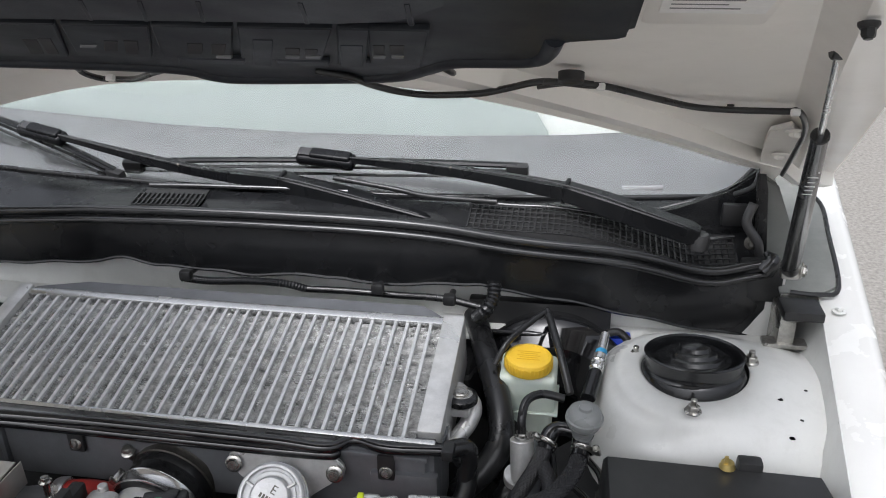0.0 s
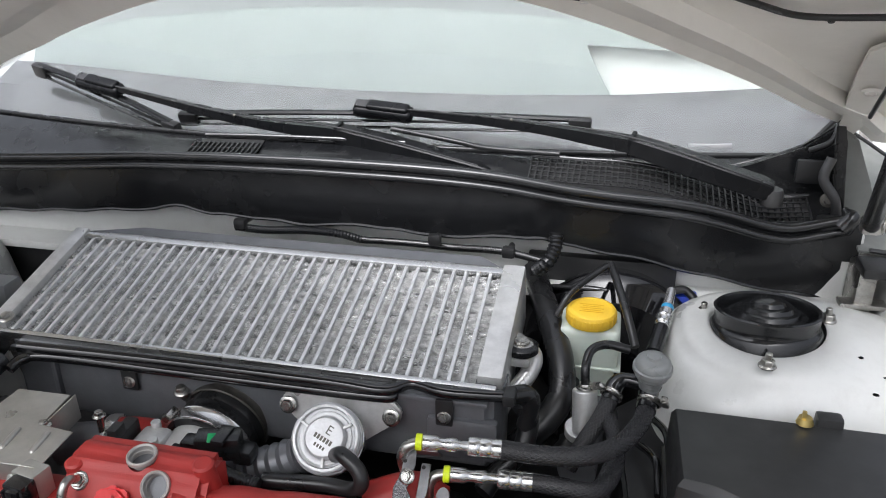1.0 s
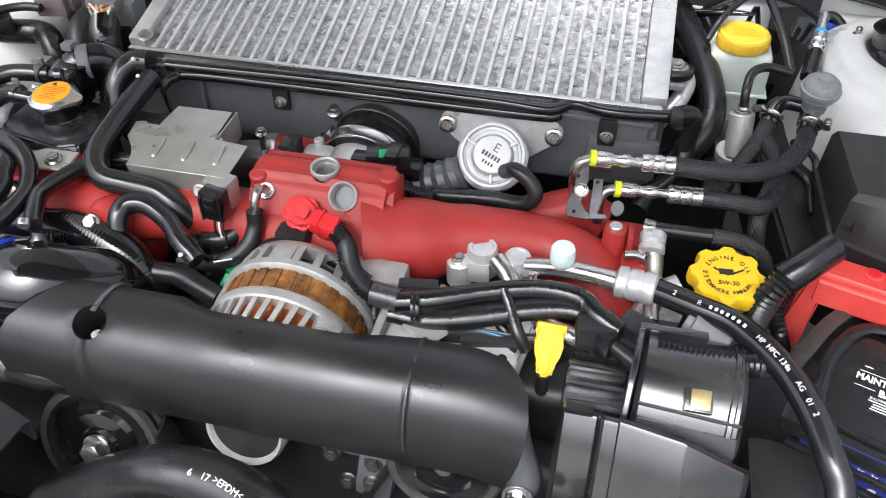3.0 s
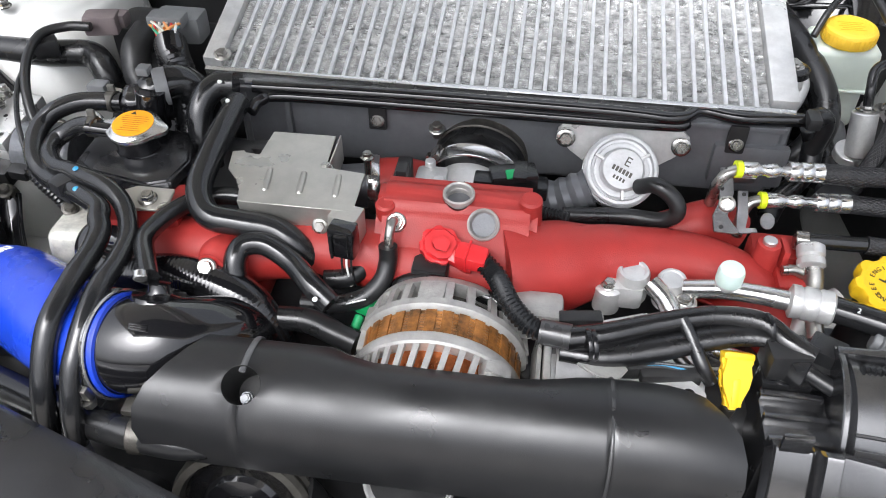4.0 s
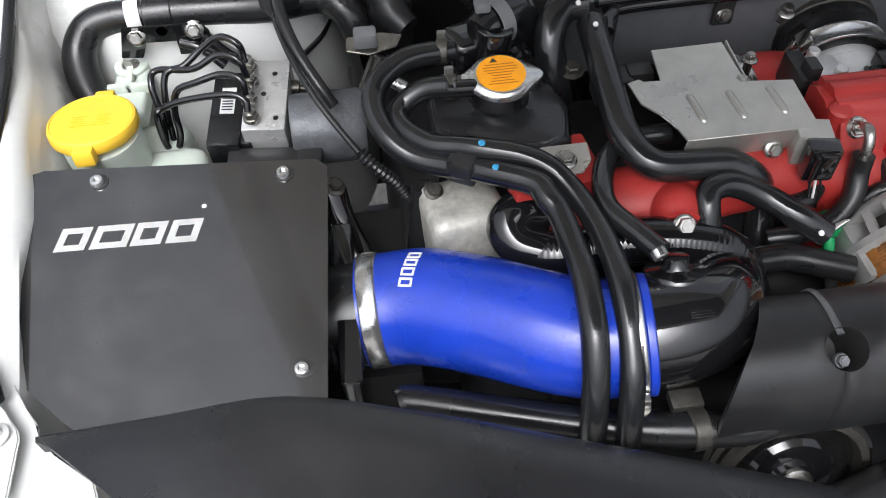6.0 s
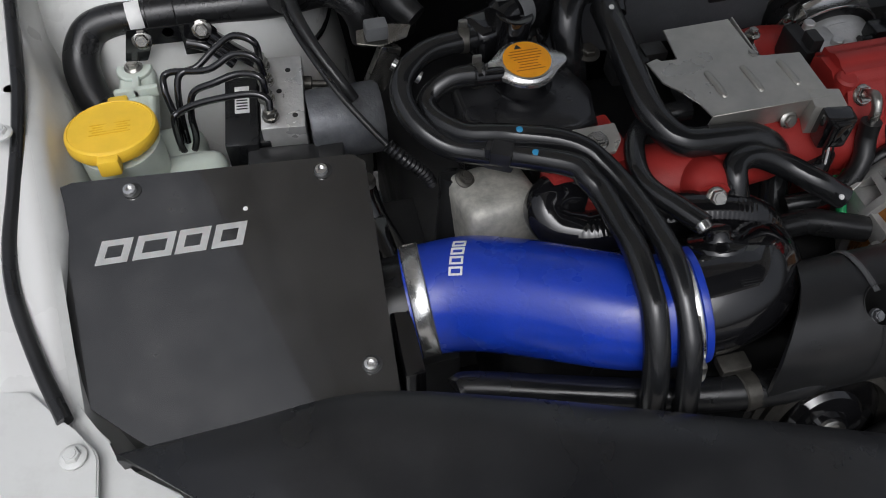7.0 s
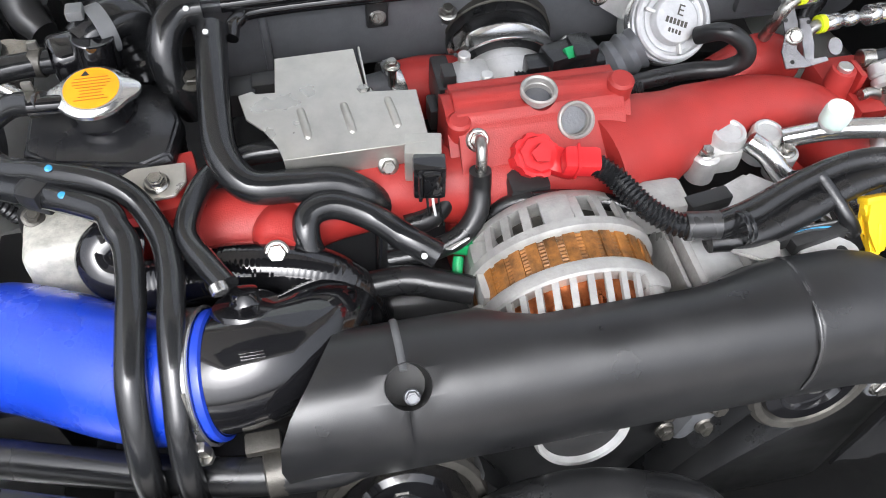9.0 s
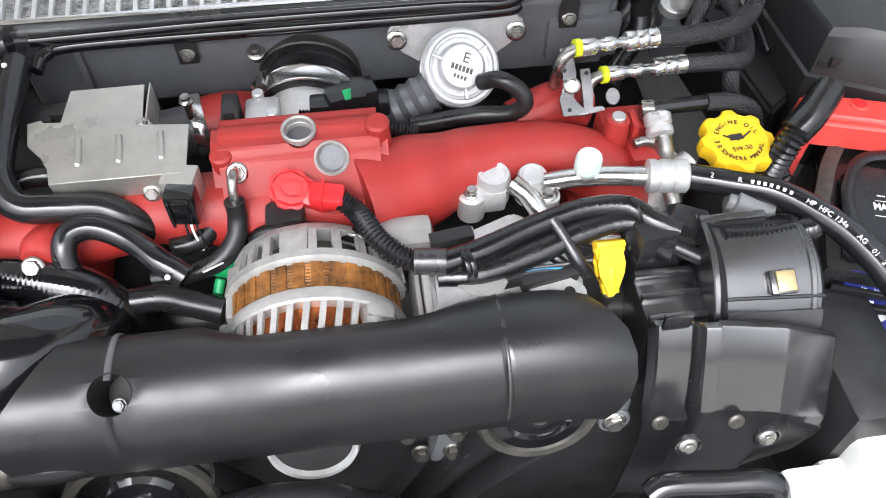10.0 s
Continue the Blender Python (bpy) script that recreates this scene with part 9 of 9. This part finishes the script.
part("hole", lathe([(0.0045, 0.0006), (0, 0.0006)], frame_of((-0.984, 0.690, 0.855), (0, -1, 0)), 16), PRINT, lb_)
hose_thing("clutch_cable", "black cable sheath curving over the brake unit", [(-0.886, 0.701, 0.862), (-0.886, 0.672, 0.866), (-0.876, 0.631, 0.862), (-0.859, 0.592, 0.848), (-0.839, 0.562, 0.832), (-0.829, 0.547, 0.826)], 0.0026, RUBBER, "cable")
hose_thing("clutch_cable", "ribbed end sleeve of a black cable", [(-0.829, 0.547, 0.826), (-0.817, 0.539, 0.815), (-0.804, 0.537, 0.800), (-0.797, 0.537, 0.785)], 0.0058, RUBBER, "cable", ribs=0.004, depth=0.0012)
hose_thing("brake_line", "thin black pipes behind the brake unit", [(-0.878, 0.722, 0.800), (-0.861, 0.748, 0.800), (-0.848, 0.781, 0.800)], 0.0028, GLOSS_BLACK, "pipe")
hose_thing("brake_line", "thin black pipes behind the brake unit", [(-0.873, 0.709, 0.800), (-0.854, 0.738, 0.800), (-0.840, 0.779, 0.800)], 0.0028, GLOSS_BLACK, "pipe")
cl = thing("cable_clip", (-0.9, 0.75, 0.86), "black plastic clip holding a cable to the pipe", "clip")
part("clip", block((0.03, 0.022, 0.02), Matrix.Translation((-0.883, 0.700, 0.868)) @ Matrix.Rotation(0.6, 4, "Z"), 0.005), MATT_BLACK, cl)

# ---- left rear corner: plugs, conduits and brackets ----
ec = thing("engine_harness", (-0.76, 0.72, 0.80), "ribbed black engine harness with a multicoloured plug", "wiring harness")
part("conduit", tube([(-0.732, 0.688, 0.890), (-0.720, 0.666, 0.885), (-0.709, 0.651, 0.875), (-0.702, 0.639, 0.860), (-0.703, 0.629, 0.840)], 0.0165, 20, ribs=0.0045, depth=0.0018), GLOSS_BLACK, ec)
hx = Vector((-0.741, 0.711, 0.905))
part("plug", join(block((0.038, 0.02, 0.012), Matrix.Translation(hx), 0.003), block((0.05, 0.03, 0.03), Matrix.Translation(hx + Vector((0.004, 0.02, -0.016))), 0.005)), GREY_PLASTIC, ec, "grey multi-way plug")
cols = [(0.75, 0.25, 0.02), (0.7, 0.68, 0.6), (0.05, 0.35, 0.2), (0.6, 0.03, 0.03), (0.72, 0.6, 0.2), (0.75, 0.75, 0.72), (0.1, 0.4, 0.5), (0.7, 0.3, 0.1)]
for k in range(16):
    c = cols[k % 8]
    wm_ = bpy.data.materials.get("wire_%d" % (k % 8)) or mat("wire_%d" % (k % 8), c, 0.4, 0, 0.05, 50, 0.02)
    s_ = hx + Vector((-0.017 + 0.0023 * k, -0.008, -0.003 + 0.004 * (k % 2)))
    e_ = Vector((-0.732, 0.684, 0.890)) + Vector((0.007 * math.cos(k), 0.0, 0.007 * math.sin(k)))
    part("wire", tube([s_, s_.lerp(e_, 0.5) + Vector((0.003 * math.sin(k * 2), -0.004, 0.004)), e_], 0.0015, 6), wm_, ec)
part("dark_sheath", tube([(-0.790, 0.750, 0.870), (-0.792, 0.724, 0.860), (-0.788, 0.706, 0.842), (-0.775, 0.690, 0.832)], [0.014, 0.016, 0.015, 0.012], 14), MATT_BLACK, ec)
part("plug", join(block((0.036, 0.024, 0.022), Matrix.Translation((-0.833, 0.741, 0.880)) @ Matrix.Rotation(0.2, 4, "Z"), 0.004), block((0.022, 0.018, 0.016), Matrix.Translation((-0.820, 0.752, 0.880)), 0.004)), mat("brown_grey_plastic", (0.16, 0.13, 0.13), 0.5, 0, 0.15, 50, 0.1), ec, "brown-grey sensor plug")
part("sensor_cable", tube([(-0.835, 0.720, 0.885), (-0.860, 0.717, 0.885), (-0.880, 0.699, 0.884), (-0.880, 0.667, 0.876), (-0.870, 0.635, 0.862), (-0.855, 0.609, 0.845), (-0.846, 0.601, 0.830)], 0.005, 12), RUBBER, ec)
part("hose", tube([(-0.700, 0.629, 0.858), (-0.693, 0.615, 0.845), (-0.698, 0.613, 0.825)], 0.014, 18, ribs=0.006, depth=0.002), SHINY_RUBBER, ec)
part("black_box", join(block((0.05, 0.06, 0.07), Matrix.Translation((-0.815, 0.789, 0.830)), 0.01), block((0.04, 0.04, 0.05), Matrix.Translation((-0.789, 0.731, 0.820)), 0.008)), MATT_BLACK, ec)
tc = thing("clutch_fork_shield", (-0.745, 0.45, 0.74), "mottled grey cast metal cover beside the intake hose", "cover")
part("cover", block((0.062, 0.06, 0.07), Matrix.Translation((-0.754, 0.499, 0.775)) @ Matrix.Rotation(radians(8), 4, "Z") @ Matrix.Rotation(radians(-10), 4, "X"), 0.014, 4), mat("mottled_casting", (0.48, 0.47, 0.42), 0.6, 0.3, 0.3, 90, 0.4, 300, dust=0.5), tc)
part("strap", block((0.02, 0.012, 0.05), Matrix.Translation((-0.809, 0.683, 0.790)) @ Matrix.Rotation(0.4, 4, "Y"), 0.003), STEEL, tc)
sb = thing("steel_bracket", (-0.80, 0.70, 0.80), "bent steel bracket with a silver pipe end", "bracket")
part("plate", slab([(-0.020, -0.006), (0.0, -0.012), (0.024, -0.006), (0.030, 0.006), (0.012, 0.010), (-0.018, 0.008)], 0, 0.002, Matrix.Translation((-0.812, 0.672, 0.833)) @ Matrix.Rotation(0.3, 4, "X"), 0.0006), STEEL, sb)
part("pipe_end", tube([(-0.807, 0.637, 0.830), (-0.797, 0.631, 0.825), (-0.785, 0.625, 0.820)], 0.0055, 12), ALU_BRIGHT, sb)
part("clip", block((0.02, 0.016, 0.014), Matrix.Translation((-0.814, 0.670, 0.842)), 0.003), GREY_PLASTIC, sb)
vb = thing("black_bracket", (-0.82, 0.52, 0.70), "black steel straps between the airbox and engine", "bracket")
part("strap", tube([(-0.855, 0.536, 0.800), (-0.848, 0.518, 0.780), (-0.839, 0.494, 0.760)], [0.012, 0.010, 0.012], 8, flat=0.4), GLOSS_BLACK, vb)
part("strap", tube([(-0.780, 0.528, 0.800), (-0.784, 0.519, 0.770), (-0.789, 0.509, 0.740)], 0.012, 14), RUBBER, vb)
part("plate", box(-0.852, -0.80, 0.42, 0.60, 0.58, 0.70, 0.004), MATT_BLACK, vb)
for q in ((-0.851, 0.529, 0.810), (-0.776, 0.513, 0.810)):
    part("bolt", hexbolt(q, (0.3, -0.3, 1), 0.0055, 0.006), DARK_STEEL, vb)
gbx = thing("gearbox", (-0.70, 0.60, 0.48), "dark shaded lower engine castings", "casting")
part("bell_housing", block((0.22, 0.30, 0.22), Matrix.Translation((-0.70, 0.66, 0.60)), 0.04, 3), MATT_BLACK, gbx)
part("front_case", block((0.12, 0.22, 0.16), Matrix.Translation((-0.70, 0.42, 0.60)), 0.03, 3), MATT_BLACK, gbx)
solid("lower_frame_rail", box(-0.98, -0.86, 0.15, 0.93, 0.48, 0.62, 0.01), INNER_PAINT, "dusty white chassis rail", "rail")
